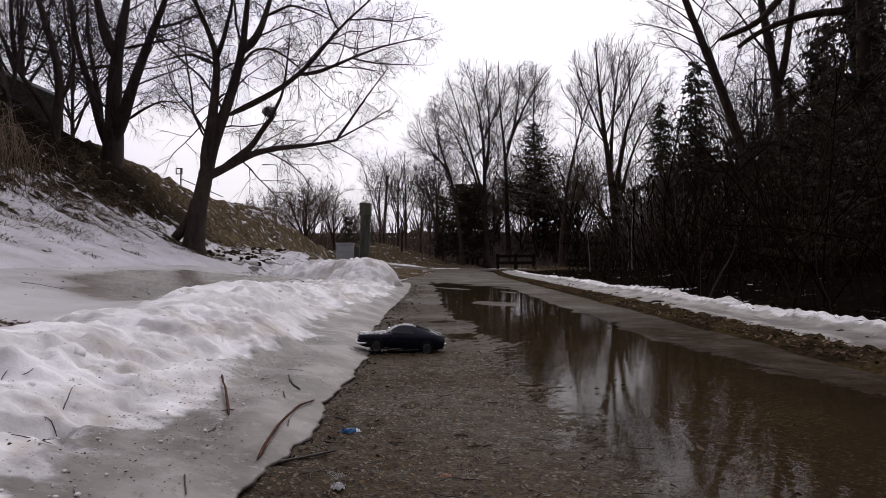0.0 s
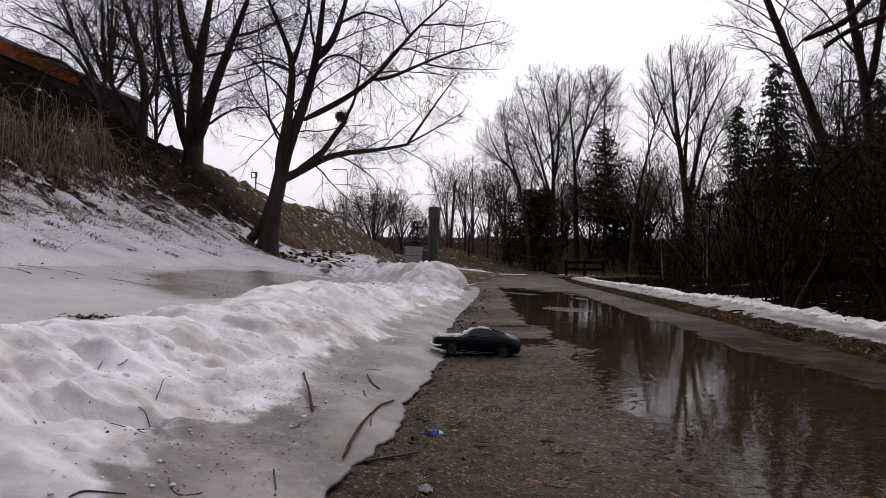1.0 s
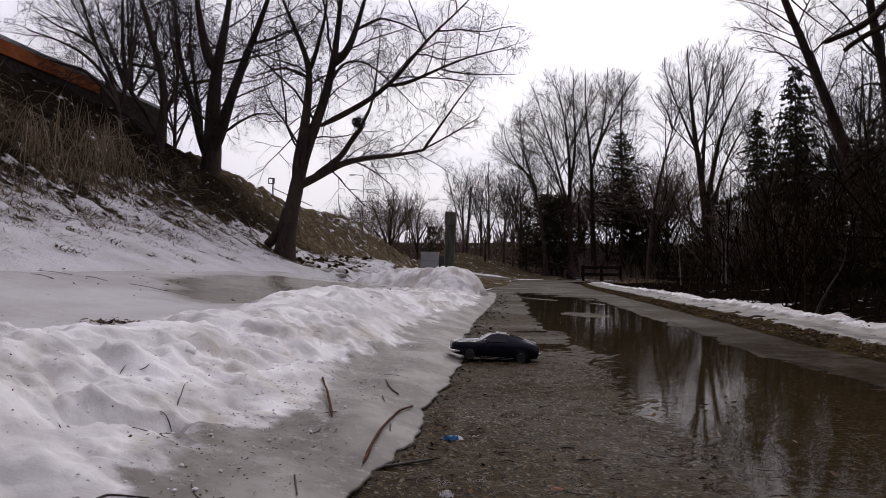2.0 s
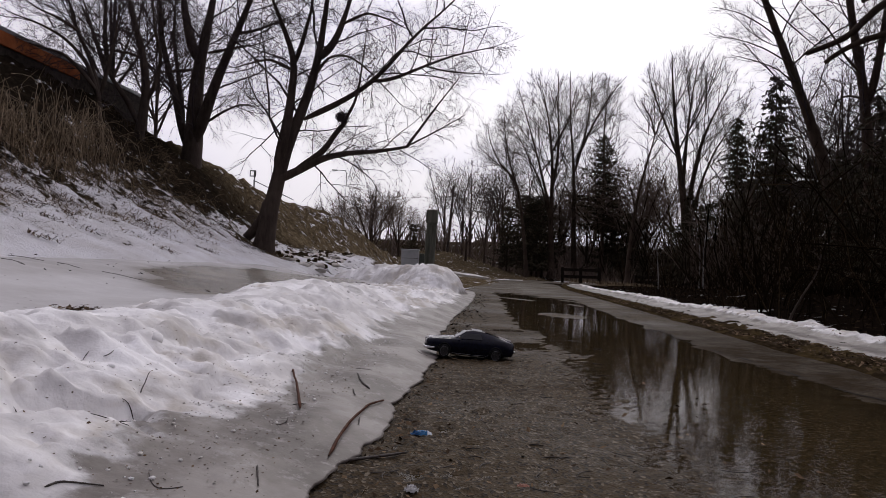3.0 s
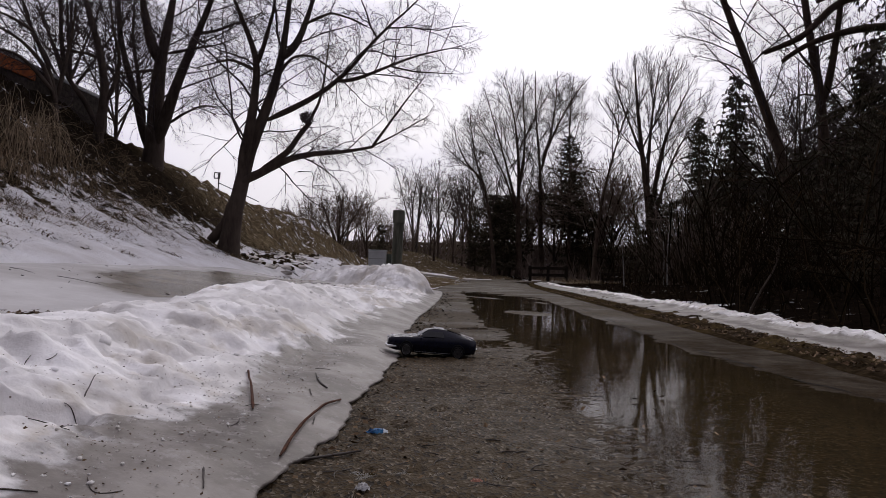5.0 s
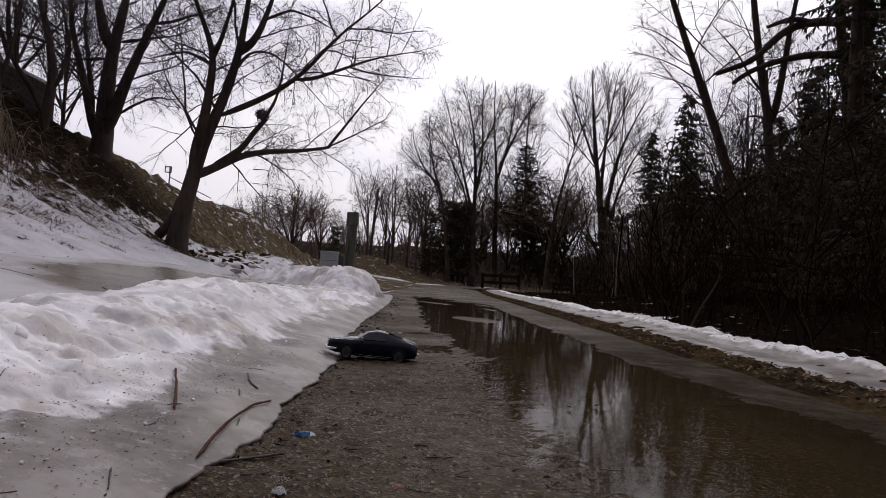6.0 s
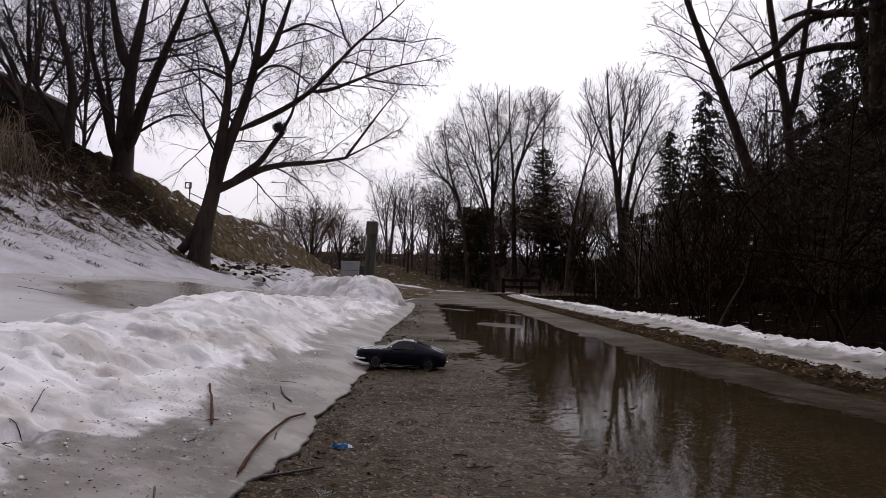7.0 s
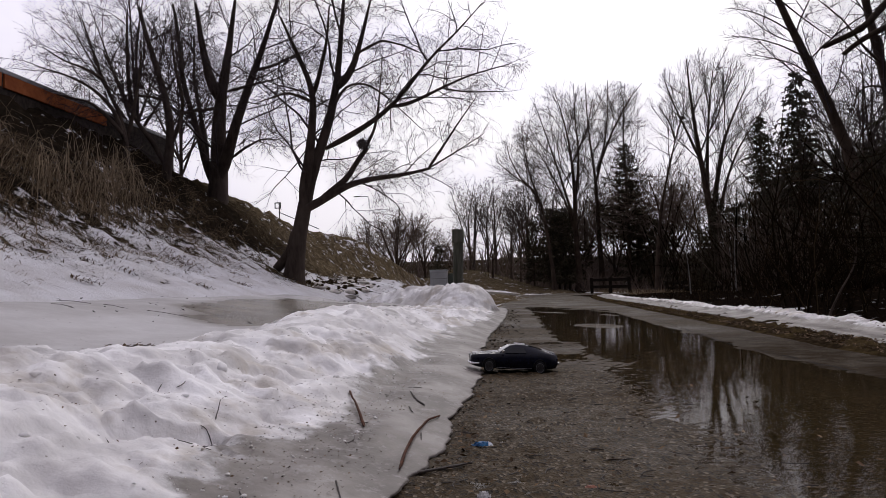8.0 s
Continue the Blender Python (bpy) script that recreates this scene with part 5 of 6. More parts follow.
place_copies(sc, [(1.4, 58, 0.95, 0), (0.0, 61, 0.8, 90), (3.0, 61, 1.0, 30), (2.4, 57.5, 0.9, 200), (9.4, 56, 0.8, 100), (9.8, 58, 0.8, 160), (11.5, 43, 0.75, 20), (-11.2, 84, 0.8, 0), (-9.2, 86, 0.62, 60), (7.4, 33, 0.42, 0), (9.6, 31, 0.6, 15), (13.8, 29, 0.75, 150)])
place_copies(sd, [(14.6, 41, 1.0, 50), (16.8, 38, 1.05, 110), (19.0, 40, 1.1, 170), (21.5, 42, 1.2, 220), (24, 45, 1.3, 280), (17.5, 46, 1.1, 30), (2.2, 63, 0.95, 80), (9.2, 62, 0.95, 190),
                  (8.6, 61, 0.8, 240), (10.8, 60, 0.75, 300), (16, 49, 1.0, 130)])
place_copies(se, [(9.2, 20.5, 0.55, 190), (11.6, 20.5, 0.8, 250), (8.0, 15.8, 0.5, 310), (9.8, 17.4, 0.66, 10), (6.8, 12.6, 0.42, 120), (8.9, 13.4, 0.6, 260), (5.4, 9.8, 0.30, 40), (6.4, 11.0, 0.38, 100), (7.4, 11.6, 0.45, 170)])
ivy = conifer("ivy_clad_stem", 11.8, 3.6, 47, "tall stem thickly clad in dark brown ivy and leaves", CEDAR, 0.1, 360, EVER, 22, 1.3, 0.3)
ivy.matrix_world = seat(7.5, 57.5)


def thicket(name, count, xs, ys, hs, seed, label, r=0.011, fine=True, material=SHADED_BRUSH):
    """A thicket of thin stems with side shoots."""
    rng = np.random.default_rng(seed)
    x, y = rng.uniform(*xs, count), rng.uniform(*ys, count)
    hgt = rng.uniform(*hs, count) * rng.uniform(0.5, 1.0, count)
    P = np.zeros((count, 5, 3))
    P[:, 0] = np.stack([x, y, land(x, y) - 0.1], 1)
    d = unit(np.stack([rng.normal(0, 0.3, count), rng.normal(0, 0.3, count), np.ones(count)], 1))
    for k in range(1, 5):
        d = unit(d + rng.normal(0, 0.16, (count, 3)))
        P[:, k] = P[:, k - 1] + d * (hgt / 4)[:, None]
    R = np.linspace(1, 0.35, 5)[None, :] * (r * rng.uniform(0.5, 1.5, count) * (hgt / 2) ** 0.5)[:, None]
    S, SR = shoots(P, R, 4, 0.3, 1, 0.38, 42, 0.05, 0.17, 3, rng)
    S2, SR2 = shoots(S, SR, 2 if fine else 1, 0.2, 1, 0.5, 40, 0.03, 0.2, 2, rng)
    return tagged(part_mesh(name, [tubes(P, R, 3), tubes(S, np.maximum(SR, 0.004), 3), tubes(S2, np.maximum(SR2, 0.003), 3)], material), label, "thicket", kind="stuff")


# undergrowth whose stem colour already holds the shade under the trees
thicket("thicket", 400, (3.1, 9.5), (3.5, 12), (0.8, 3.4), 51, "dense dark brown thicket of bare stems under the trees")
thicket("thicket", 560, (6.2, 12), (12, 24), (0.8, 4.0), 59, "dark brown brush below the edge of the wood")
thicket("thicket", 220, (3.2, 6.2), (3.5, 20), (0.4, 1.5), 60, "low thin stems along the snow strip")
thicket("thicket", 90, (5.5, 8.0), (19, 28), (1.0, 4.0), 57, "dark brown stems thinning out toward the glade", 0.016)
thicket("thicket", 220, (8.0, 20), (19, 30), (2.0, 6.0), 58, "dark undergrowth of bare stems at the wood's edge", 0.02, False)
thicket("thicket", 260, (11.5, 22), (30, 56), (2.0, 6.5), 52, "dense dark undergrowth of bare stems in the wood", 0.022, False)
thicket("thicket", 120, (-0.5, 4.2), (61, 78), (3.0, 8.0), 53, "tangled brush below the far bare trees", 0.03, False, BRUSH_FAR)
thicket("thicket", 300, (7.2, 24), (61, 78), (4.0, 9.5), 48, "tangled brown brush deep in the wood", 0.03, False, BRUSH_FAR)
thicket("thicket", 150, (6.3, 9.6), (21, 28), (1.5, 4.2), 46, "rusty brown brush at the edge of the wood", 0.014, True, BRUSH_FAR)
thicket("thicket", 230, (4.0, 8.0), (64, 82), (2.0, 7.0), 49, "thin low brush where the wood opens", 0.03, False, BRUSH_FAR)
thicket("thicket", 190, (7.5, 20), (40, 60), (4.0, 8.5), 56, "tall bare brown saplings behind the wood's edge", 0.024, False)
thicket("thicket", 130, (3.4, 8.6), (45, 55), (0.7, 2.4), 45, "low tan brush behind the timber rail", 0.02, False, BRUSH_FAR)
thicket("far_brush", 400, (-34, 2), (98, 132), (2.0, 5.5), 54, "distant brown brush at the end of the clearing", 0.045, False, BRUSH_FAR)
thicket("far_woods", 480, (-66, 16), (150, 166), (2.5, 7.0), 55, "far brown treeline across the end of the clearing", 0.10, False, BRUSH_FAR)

# ---- dead grass, litter and debris ----


def blades(name, spots, seed, label, hs, lean, width, material, category="grass", lay=1.0):
    """Curved narrow blades standing in tufts."""
    rng = np.random.default_rng(seed)
    n = len(spots)
    a = rng.uniform(0, 2 * np.pi, n)
    h = rng.uniform(*hs, n)
    out = np.stack([np.cos(a), np.sin(a), np.zeros(n)], 1)
    side = np.stack([-np.sin(a), np.cos(a), np.zeros(n)], 1) * (width * rng.uniform(0.6, 1.4, n))[:, None]
    le = rng.uniform(0.2, 1.0, n) * lean
    p0 = spots
    p1 = spots + out * (h * le * 0.35)[:, None] + np.array([0, 0, 1.0]) * (h * 0.6 * lay)[:, None]
    p2 = spots + out * (h * le)[:, None] + np.array([0, 0, 1.0]) * (h * (1 - 0.45 * le) * lay)[:, None]
    V = np.stack([p0 - side, p0 + side, p1 + side * 0.8, p1 - side * 0.8, p2], 1).reshape(-1, 3)
    b = np.arange(n)[:, None] * 5
    return tagged(part_mesh(name, [(V, np.concatenate([b + np.array([[0, 1, 2]]), b + np.array([[0, 2, 3]]), b + np.array([[3, 2, 4]])]))], material, smooth=False), label, category, kind="stuff")


def slope_spots(n, us, ys, seed, clump=0.25, per=14):
    rng = np.random.default_rng(seed)
    m = n // per
    u, y = rng.uniform(*us, m), rng.uniform(*ys, m)
    u, y = np.repeat(u, per), np.repeat(y, per) + rng.normal(0, clump, m * per)
    f, t = foot_x(y), np.interp(y, TOP_D, TOP_X)
    x = f - u * (f - t) + rng.normal(0, clump, m * per)
    return np.stack([x, y, land(x, y) - 0.02], 1)


blades("dry_grass", slope_spots(11000, (0.2, 0.42), (6.5, 17.5), 61, 0.34, 24), 61, "matted pale dead grass on the upper slope", (0.12, 0.36), 2.2, 0.005, WEED, lay=0.3)
blades("dry_grass", slope_spots(3600, (0.08, 0.36), (5, 22), 62, 0.16, 12), 62, "flattened dead grass and stems poking through the snow", (0.07, 0.26), 2.2, 0.0035, STRAW, lay=0.22)
blades("dry_grass", slope_spots(5000, (0.1, 0.95), (24, 46), 63, 0.35, 50), 63, "matted straw-coloured grass on the far slope", (0.15, 0.4), 2.0, 0.009, STRAW, lay=0.35)
rngw = np.random.default_rng(64)
wp = slope_spots(230, (0.33, 0.56), (7.0, 15), 64, 0.32, 10)
wd = unit(rngw.normal(0, 1, wp.shape) * np.array([1, 1, 0])) * rngw.uniform(0.1, 0.4, (len(wp), 1))
wh = rngw.uniform(0.5, 1.25, (len(wp), 1)) * np.array([0, 0, 1.0])
ws = np.stack([wp, wp + wd * 0.3 + wh * 0.6, wp + wd * 0.8 + wh * 0.98, wp + wd * 1.5 + wh * 0.85, wp + wd * 1.9 + wh * 0.45, wp + wd * 2.0 + wh * 0.1], 1)
wr = np.full(ws.shape[:2], 0.006) * np.linspace(1, 0.4, 6)
wsh, wshr = shoots(ws, wr, 4, 0.3, 1, 0.3, 40, -0.35, 0.12, 4, rngw)
tagged(part_mesh("weeds", [tubes(ws, wr, 3), tubes(wsh, np.maximum(wshr, 0.003), 3)], WEED), "pale drooping dried vines on the embankment", "weeds", kind="stuff")

blades("dry_grass", slope_spots(4200, (0.36, 0.60), (6.5, 13), 68, 0.30, 30), 68, "pale hanging dead grass below the road", (0.25, 0.7), 1.3, 0.006, WEED, lay=0.6)
tuft_at = [(-6.25, 9.47), (-5.54, 9.08), (-5.84, 8.59), (-5.21, 10.41), (-6.4, 14.32), (-4.91, 7.05), (-7.12, 18.36), (-6.51, 9.07), (-6.0, 11.6), (-6.7, 12.4), (-5.6, 12.9)]
for k, (x, y) in enumerate(tuft_at):
    rt = np.random.default_rng(300 + k)
    px, py = x + rt.normal(0, 0.10, 45), y + rt.normal(0, 0.10, 45)
    blades("grass_tuft", np.stack([px, py, land(px, py) + 0.01], 1), 320 + k, "dark dead grass tuft poking through the snow", (0.06, 0.18), 2.0, 0.006, LEAF, "grass tuft", lay=0.4)

# brambles tangled over the dark soil
bp0 = slope_spots(260, (0.30, 0.62), (8, 20), 79, 0.5, 10)
bdir = unit(rngw.normal(0, 1, bp0.shape) * np.array([1, 1, 0.5]) + np.array([0, 0, 0.5]))
BR = np.zeros((len(bp0), 7, 3))
BR[:, 0] = bp0
for k in range(1, 7):
    bdir = unit(bdir + rngw.normal(0, 0.35, bp0.shape) + np.array([0, 0, 0.25 - 0.13 * k]))
    BR[:, k] = BR[:, k - 1] + bdir * rngw.uniform(0.08, 0.2, (len(bp0), 1))
BW = np.full(BR.shape[:2], 0.007) * np.linspace(1, 0.4, 7)
bs, bsr = shoots(BR, BW, 6, 0.2, 1, 0.4, 50, -0.1, 0.3, 4, rngw)
tagged(part_mesh("brambles", [tubes(BR, BW, 3), tubes(bs, np.maximum(bsr, 0.003), 3)], STRAW), "tangled dry brambles over dark soil on the embankment", "brambles", kind="stuff")
tb = np.random.default_rng(81)
ta, tr = tb.uniform(0, 6.28, 420), np.abs(tb.normal(0.3, 0.22, 420)) + 0.12
tbx, tby = -6.78 + tr * np.cos(ta), 19.1 + tr * np.sin(ta) * 0.8
blades("dry_grass", np.stack([tbx, tby, land(tbx, tby) - 0.02], 1), 82, "golden dead grass round the leaning tree's foot", (0.1, 0.28), 1.8, 0.005, STRAW, lay=0.5)

rk = np.random.default_rng(65)
kx, ky = rk.normal(-6.5, 4.0, 3800), rk.uniform(52, 74, 3800)
blades("dry_grass", np.stack([kx, ky, land(kx, ky) - 0.02], 1), 65, "rough olive-brown grass on the far knoll", (0.10, 0.24), 2.0, 0.03, OLIVE, lay=0.45)
gx2, gy2 = rk.uniform(4.2, 10, 2600), rk.uniform(31, 57, 2600)
blades("dry_grass", np.stack([gx2, gy2, land(gx2, gy2) - 0.02], 1), 75, "golden dead grass beside the timber rail", (0.12, 0.35), 1.5, 0.01, STRAW)
rngl = np.random.default_rng(66)


def litter(name, x, y, z, seed, label, sizes, material, category="leaves"):
    """Small curled leaf scraps lying about."""
    rng = np.random.default_rng(seed)
    n = len(x)
    c = np.stack([x, y, z], 1)
    a = rng.uniform(0, 2 * np.pi, n)
    s = rng.uniform(*sizes, n)[:, None]
    u = np.stack([np.cos(a), np.sin(a), rng.normal(0, 0.25, n)], 1) * s
    v = np.stack([-np.sin(a), np.cos(a), rng.normal(0, 0.3, n)], 1) * s * rng.uniform(0.3, 0.7, (n, 1))
    V = np.stack([c - u, c + v, c + u, c - v], 1)
    V[:, :, 2] += np.abs(rng.normal(0, 0.25, (n, 4))) * s
    return tagged(part_mesh(name, [(V.reshape(-1, 3), np.arange(n * 4).reshape(-1, 4))], material, smooth=False), label, category, kind="stuff")


vxr, vyr = rngl.uniform(1.78, 2.16, 3600), rngl.uniform(0.4, 1.0, 3600) ** 2 * 17
litter("leaf_litter", vxr, vyr, 0.025 + 0 * vxr, 67, "brown leaf litter on the muddy verge", (0.007, 0.018), LEAF)
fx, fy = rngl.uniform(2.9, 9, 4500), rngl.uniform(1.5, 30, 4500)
litter("leaf_litter", fx, fy, land(fx, fy) + 0.03, 68, "wet leaf litter on the woodland floor, darkened for canopy shade", (0.016, 0.042), SHADED_WET_LEAF)
dx, dy = rngl.uniform(-0.4, 0.7, 800), 1.2 + 6 * rngl.uniform(0, 1, 800) ** 1.6
litter("leaf_scraps", dx, dy, 0.008 + 0 * dx, 69, "dark plant scraps scattered on the wet asphalt", (0.003, 0.011), LEAF)

ey = 1.6 + 6.5 * rngl.uniform(0, 1, 380) ** 1.3
exx = np.interp(ey, EDGE_D, EDGE_X) + np.abs(rngl.normal(0.03, 0.06, 380))
litter("leaf_scraps", exx, ey, 0.009 + 0 * ey, 72, "dark wet plant scraps gathered along the ice edge", (0.003, 0.014), LEAF)

qy = 3 + 18 * rngl.uniform(0, 1, 320) ** 1.3
litter("snow_debris", 2.35 + rngl.uniform(0, 0.5, 320), qy, 0.085 + 0 * qy, 84, "dark leaf crumbs strewn along the snow strip", (0.004, 0.014), LEAF, "debris")
ey = 3.5 + 10 * rngl.uniform(0, 1, 260) ** 1.2
exx = np.interp(ey, EDGE_D, EDGE_X) + np.abs(rngl.normal(0.04, 0.10, 260))
litter("leaf_scraps", exx, ey, 0.011 + 0 * ey, 83, "sodden dark leaves washed up along the ice edge", (0.006, 0.022), SHADED_WET_LEAF)

# the bank's surface, to lay things on
bank_pts = np.stack([bxx.ravel(), by.ravel(), bz.ravel()], 1)


def bank_z(x, y):
    k = np.argmin((bank_pts[:, 0] - x) ** 2 + (bank_pts[:, 1] - y) ** 2)
    return float(bank_pts[k, 2])


def stick(name, pts, r0, r1, label, material, category="stick", lift=0.0, on_bank=True, knots=14, seed=1):
    rng = np.random.default_rng(seed)
    p = bend([(x, y, 0) for x, y in pts], knots, rng, 0.05)
    for k in range(knots):
        p[k, 2] = (bank_z(p[k, 0], p[k, 1]) if on_bank else 0.006) + r0 * 0.7 + lift * math.sin(math.pi * k / (knots - 1))
    for _ in range(3):
        p[1:-1, 2] = 0.25 * p[:-2, 2] + 0.5 * p[1:-1, 2] + 0.25 * p[2:, 2]
    p[:, 2] += r0 * 0.3
    r = np.linspace(r0, r1, knots) * rng.uniform(0.85, 1.15, knots)
    r[0] *= 0.5
    return tagged(part_mesh(name, [tubes(p[None], r[None], 7)], material), label, category)


stick("stick", [(-0.406, 1.529), (-0.413, 1.612), (-0.417, 1.748), (-0.415, 1.902), (-0.406, 2.051), (-0.4, 2.196)], 0.004, 0.0028, "curved reddish-brown stick lying on the icy apron", STICK, lift=0.006, seed=1)
stick("stick", [(-0.553, 1.805), (-0.587, 1.913), (-0.643, 2.078), (-0.699, 2.229)], 0.0042, 0.0032, "short brown stick lying up the snow bank", STICK, seed=2, lift=0.01)
stick("stick", [(-0.463, 2.285), (-0.486, 2.304), (-0.516, 2.375), (-0.545, 2.479)], 0.0036, 0.002, "small thin bent stick on the ice", STICK_DARK, seed=3)
stick("stick", [(-0.38, 1.56), (-0.33, 1.60), (-0.255, 1.665)], 0.004, 0.0025, "dark twig poking from under the ice edge", STICK_DARK, on_bank=False, seed=4)
stick("stick", [(-0.499, 1.342), (-0.483, 1.301), (-0.466, 1.26)], 0.002, 0.0014, "dark seed twig on the ice", STICK_DARK, seed=5)
stick("stick", [(-0.635, 1.185), (-0.613, 1.147), (-0.594, 1.125), (-0.575, 1.131), (-0.561, 1.156)], 0.0011, 0.0008, "thin bent twig on the snow", STICK_DARK, seed=6)
stick("stick", [(-0.716, 1.026), (-0.711, 1.057), (-0.682, 1.070), (-0.656, 1.086)], 0.0019, 0.0012, "dark bent twig at the bank foot", STICK_DARK, seed=7)
stick("stick", [(-0.855, 1.562), (-0.879, 1.63), (-0.899, 1.688)], 0.0015, 0.001, "small dark twig on the snow crest", STICK_DARK, seed=8)
stick("stick", [(-0.502, 2.213), (-0.477, 2.124)], 0.0026, 0.0016, "short dark twig on the ice", STICK_DARK, seed=9)
stick("stick", [(-0.412, 1.883), (-0.4, 1.814)], 0.0022, 0.0016, "short dark twig beside the curved stick", STICK_DARK, seed=10)
rngs = np.random.default_rng(70)
pick = bank_pts[(bank_pts[:, 1] > 1.1) & (bank_pts[:, 1] < 8) & (bank_pts[:, 0] < -0.42) & (bank_pts[:, 2] > 0.02)]
for k in range(40):
    x, y, z = pick[rngs.integers(len(pick))]
    a, ln = rngs.uniform(0, 6.28), rngs.uniform(0.02, 0.09)
    stick("twig", [(x, y), (x + ln * 0.5 * math.cos(a), y + ln * 0.5 * math.sin(a)), (x + ln * math.cos(a + 0.4), y + ln * math.sin(a + 0.4))], 0.0012, 0.0008, "small dark twig lying on the snow bank", STICK_DARK, "twig", knots=5, seed=80 + k)
for k in range(150):
    x, y = rngs.uniform(-0.36, 0.5), 1.3 + 5.5 * rngs.uniform(0, 1) ** 1.5
    a, ln = rngs.uniform(0, 6.28), rngs.uniform(0.02, 0.07)
    stick("twig", [(x, y), (x + ln * 0.5 * math.cos(a), y + ln * 0.5 * math.sin(a)), (x + ln * math.cos(a + 0.5), y + ln * math.sin(a + 0.5))], 0.0015, 0.001, "small dark twig lying on the wet asphalt", STICK_DARK, "twig", on_bank=False, knots=5, seed=180 + k)
sp = pick[rngs.integers(len(pick), size=1600)]
litter("snow_debris", sp[:, 0], sp[:, 1], sp[:, 2] + 0.002, 71, "fine dark plant crumbs strewn over the snow", (0.0015, 0.005), LEAF, "debris")

# crumbs gathered where the snow melts into the apron
cl = pick[(np.hypot((pick[:, 0] + 0.66) / 0.16, (pick[:, 1] - 2.2) / 0.75) < 1) | (np.hypot((pick[:, 0] + 0.6) / 0.14, (pick[:, 1] - 1.45) / 0.4) < 1)]
cl = cl[rngs.integers(len(cl), size=620)]
litter("snow_debris", cl[:, 0], cl[:, 1], cl[:, 2] + 0.002, 73, "dark brown plant crumbs melted out along the apron", (0.001, 0.004), LEAF, "debris")
icx, icy = rngs.uniform(-4.4, -1.5, 150), rngs.uniform(4.0, 14.5, 150)
litter("ice_debris", icx, icy, ice_z(icx, icy) + 0.015, 74, "dead leaves and scraps lying on the grey ice", (0.008, 0.024), SHADED_WET_LEAF, "debris")
for k in range(9):
    x, y = rngs.uniform(-4.2, -1.7), rngs.uniform(4.5, 12)
    a, ln = rngs.uniform(-0.5, 0.5), rngs.uniform(0.1, 0.4)
    p = np.array([[(x + ln * q * math.cos(a), y + ln * q * math.sin(a) + 0.03 * math.sin(5 * q), float(ice_z(x + ln * q, y)) + 0.014) for q in (0, 0.35, 0.7, 1.0)]])
    tagged(part_mesh("twig", [tubes(p, np.full((1, 4), 0.002), 5)], STICK_DARK), "dark twig lying on the grey ice", "twig")



def lumps_mesh(name, centres, sizes, material, seed, label, category, flat=0.7):
    """Many small uneven lumps in one mesh."""
    rng = np.random.default_rng(seed)
    bm = bmesh.new()
    bmesh.ops.create_icosphere(bm, subdivisions=2, radius=1.0)
    bv = np.array([v.co[:] for v in bm.verts])
    bf = np.array([[v.index for v in f.verts] for f in bm.faces])
    bm.free()
    n = len(centres)
    jit = 1 + 0.22 * rng.normal(0, 1, (n, len(bv), 1))
    sc = np.asarray(sizes)[:, None, None] * np.array([1, 1, flat]) * rng.uniform(0.7, 1.3, (n, 1, 3))
    V = centres[:, None, :] + bv[None] * jit * sc
    F = bf[None] + (np.arange(n) * len(bv))[:, None, None]
    return tagged(part_mesh(name, [(V.reshape(-1, 3), F.reshape(-1, 3))], material), label, category, kind="stuff")


# crumbs of slush where the snow thins out
edge_zone = (bd > 0.2) & (bd < 0.42) & (by > 1.0) & (by < 3.6)
zone = np.stack([bxx[edge_zone], by[edge_zone], bz[edge_zone]], 1)
zone = zone[rngs.integers(len(zone), size=520)]
zone = zone + np.concatenate([rngs.normal(0, 0.008, (len(zone), 2)), np.zeros((len(zone), 1))], 1)
lumps_mesh("snow_crumbs", zone, 0.001 + 0.0042 * rngs.uniform(0, 1, len(zone)) ** 3, SNOW, 75, "loose crumbs of melting snow on the apron", "snow")
ry = rngs.uniform(19.5, 29, 260)
rx = foot_x(ry) + rngs.uniform(-0.9, 0.45, 260)
rz = land(rx, ry)
lumps_mesh("snow_chunks", np.stack([rx, ry, rz], 1)[:95], rngs.uniform(0.06, 0.22, 95), DIRTY_SNOW, 76, "dirty snow chunks heaped at the slope foot", "snow", 0.38)
lumps_mesh("soil_clods", np.stack([rx, ry, rz + 0.02], 1)[95:], rngs.uniform(0.03, 0.10, 165), MUD, 77, "dark frozen soil clods among the snow chunks", "soil", 0.7)
bx2, by2 = rngs.normal(-2.02, 0.08, 110), rngs.normal(3.22, 0.06, 110)
litter("leaf_scraps", bx2, by2, ice_z(bx2, by2) + 0.012, 78, "dead leaves caught behind the snow bank", (0.006, 0.022), LEAF)

tx, tq = np.meshgrid(axis((-4.6, 2.2, 0.12)), np.linspace(0, 1, 9), indexing="ij")
ty = 43.5 + 0.012 * (tx - 4) ** 2 + tq * 0.9 + 0.15 * nz(tx, tq, 1.2, 3)
tz = land(tx, ty) + np.sin(tq * np.pi) * (0.10 + 0.10 * nz(tx, ty, 0.5, 3)) * sstep(2.2, 0.6, tx) - 0.02
tagged(grid_mesh("snow_strip", tx, ty, tz, SNOW, {"ice": tx * 0 + 0.1}), "thin strip of old snow beyond the side trail", "snow", kind="structure")

# candy wrapper and scraps


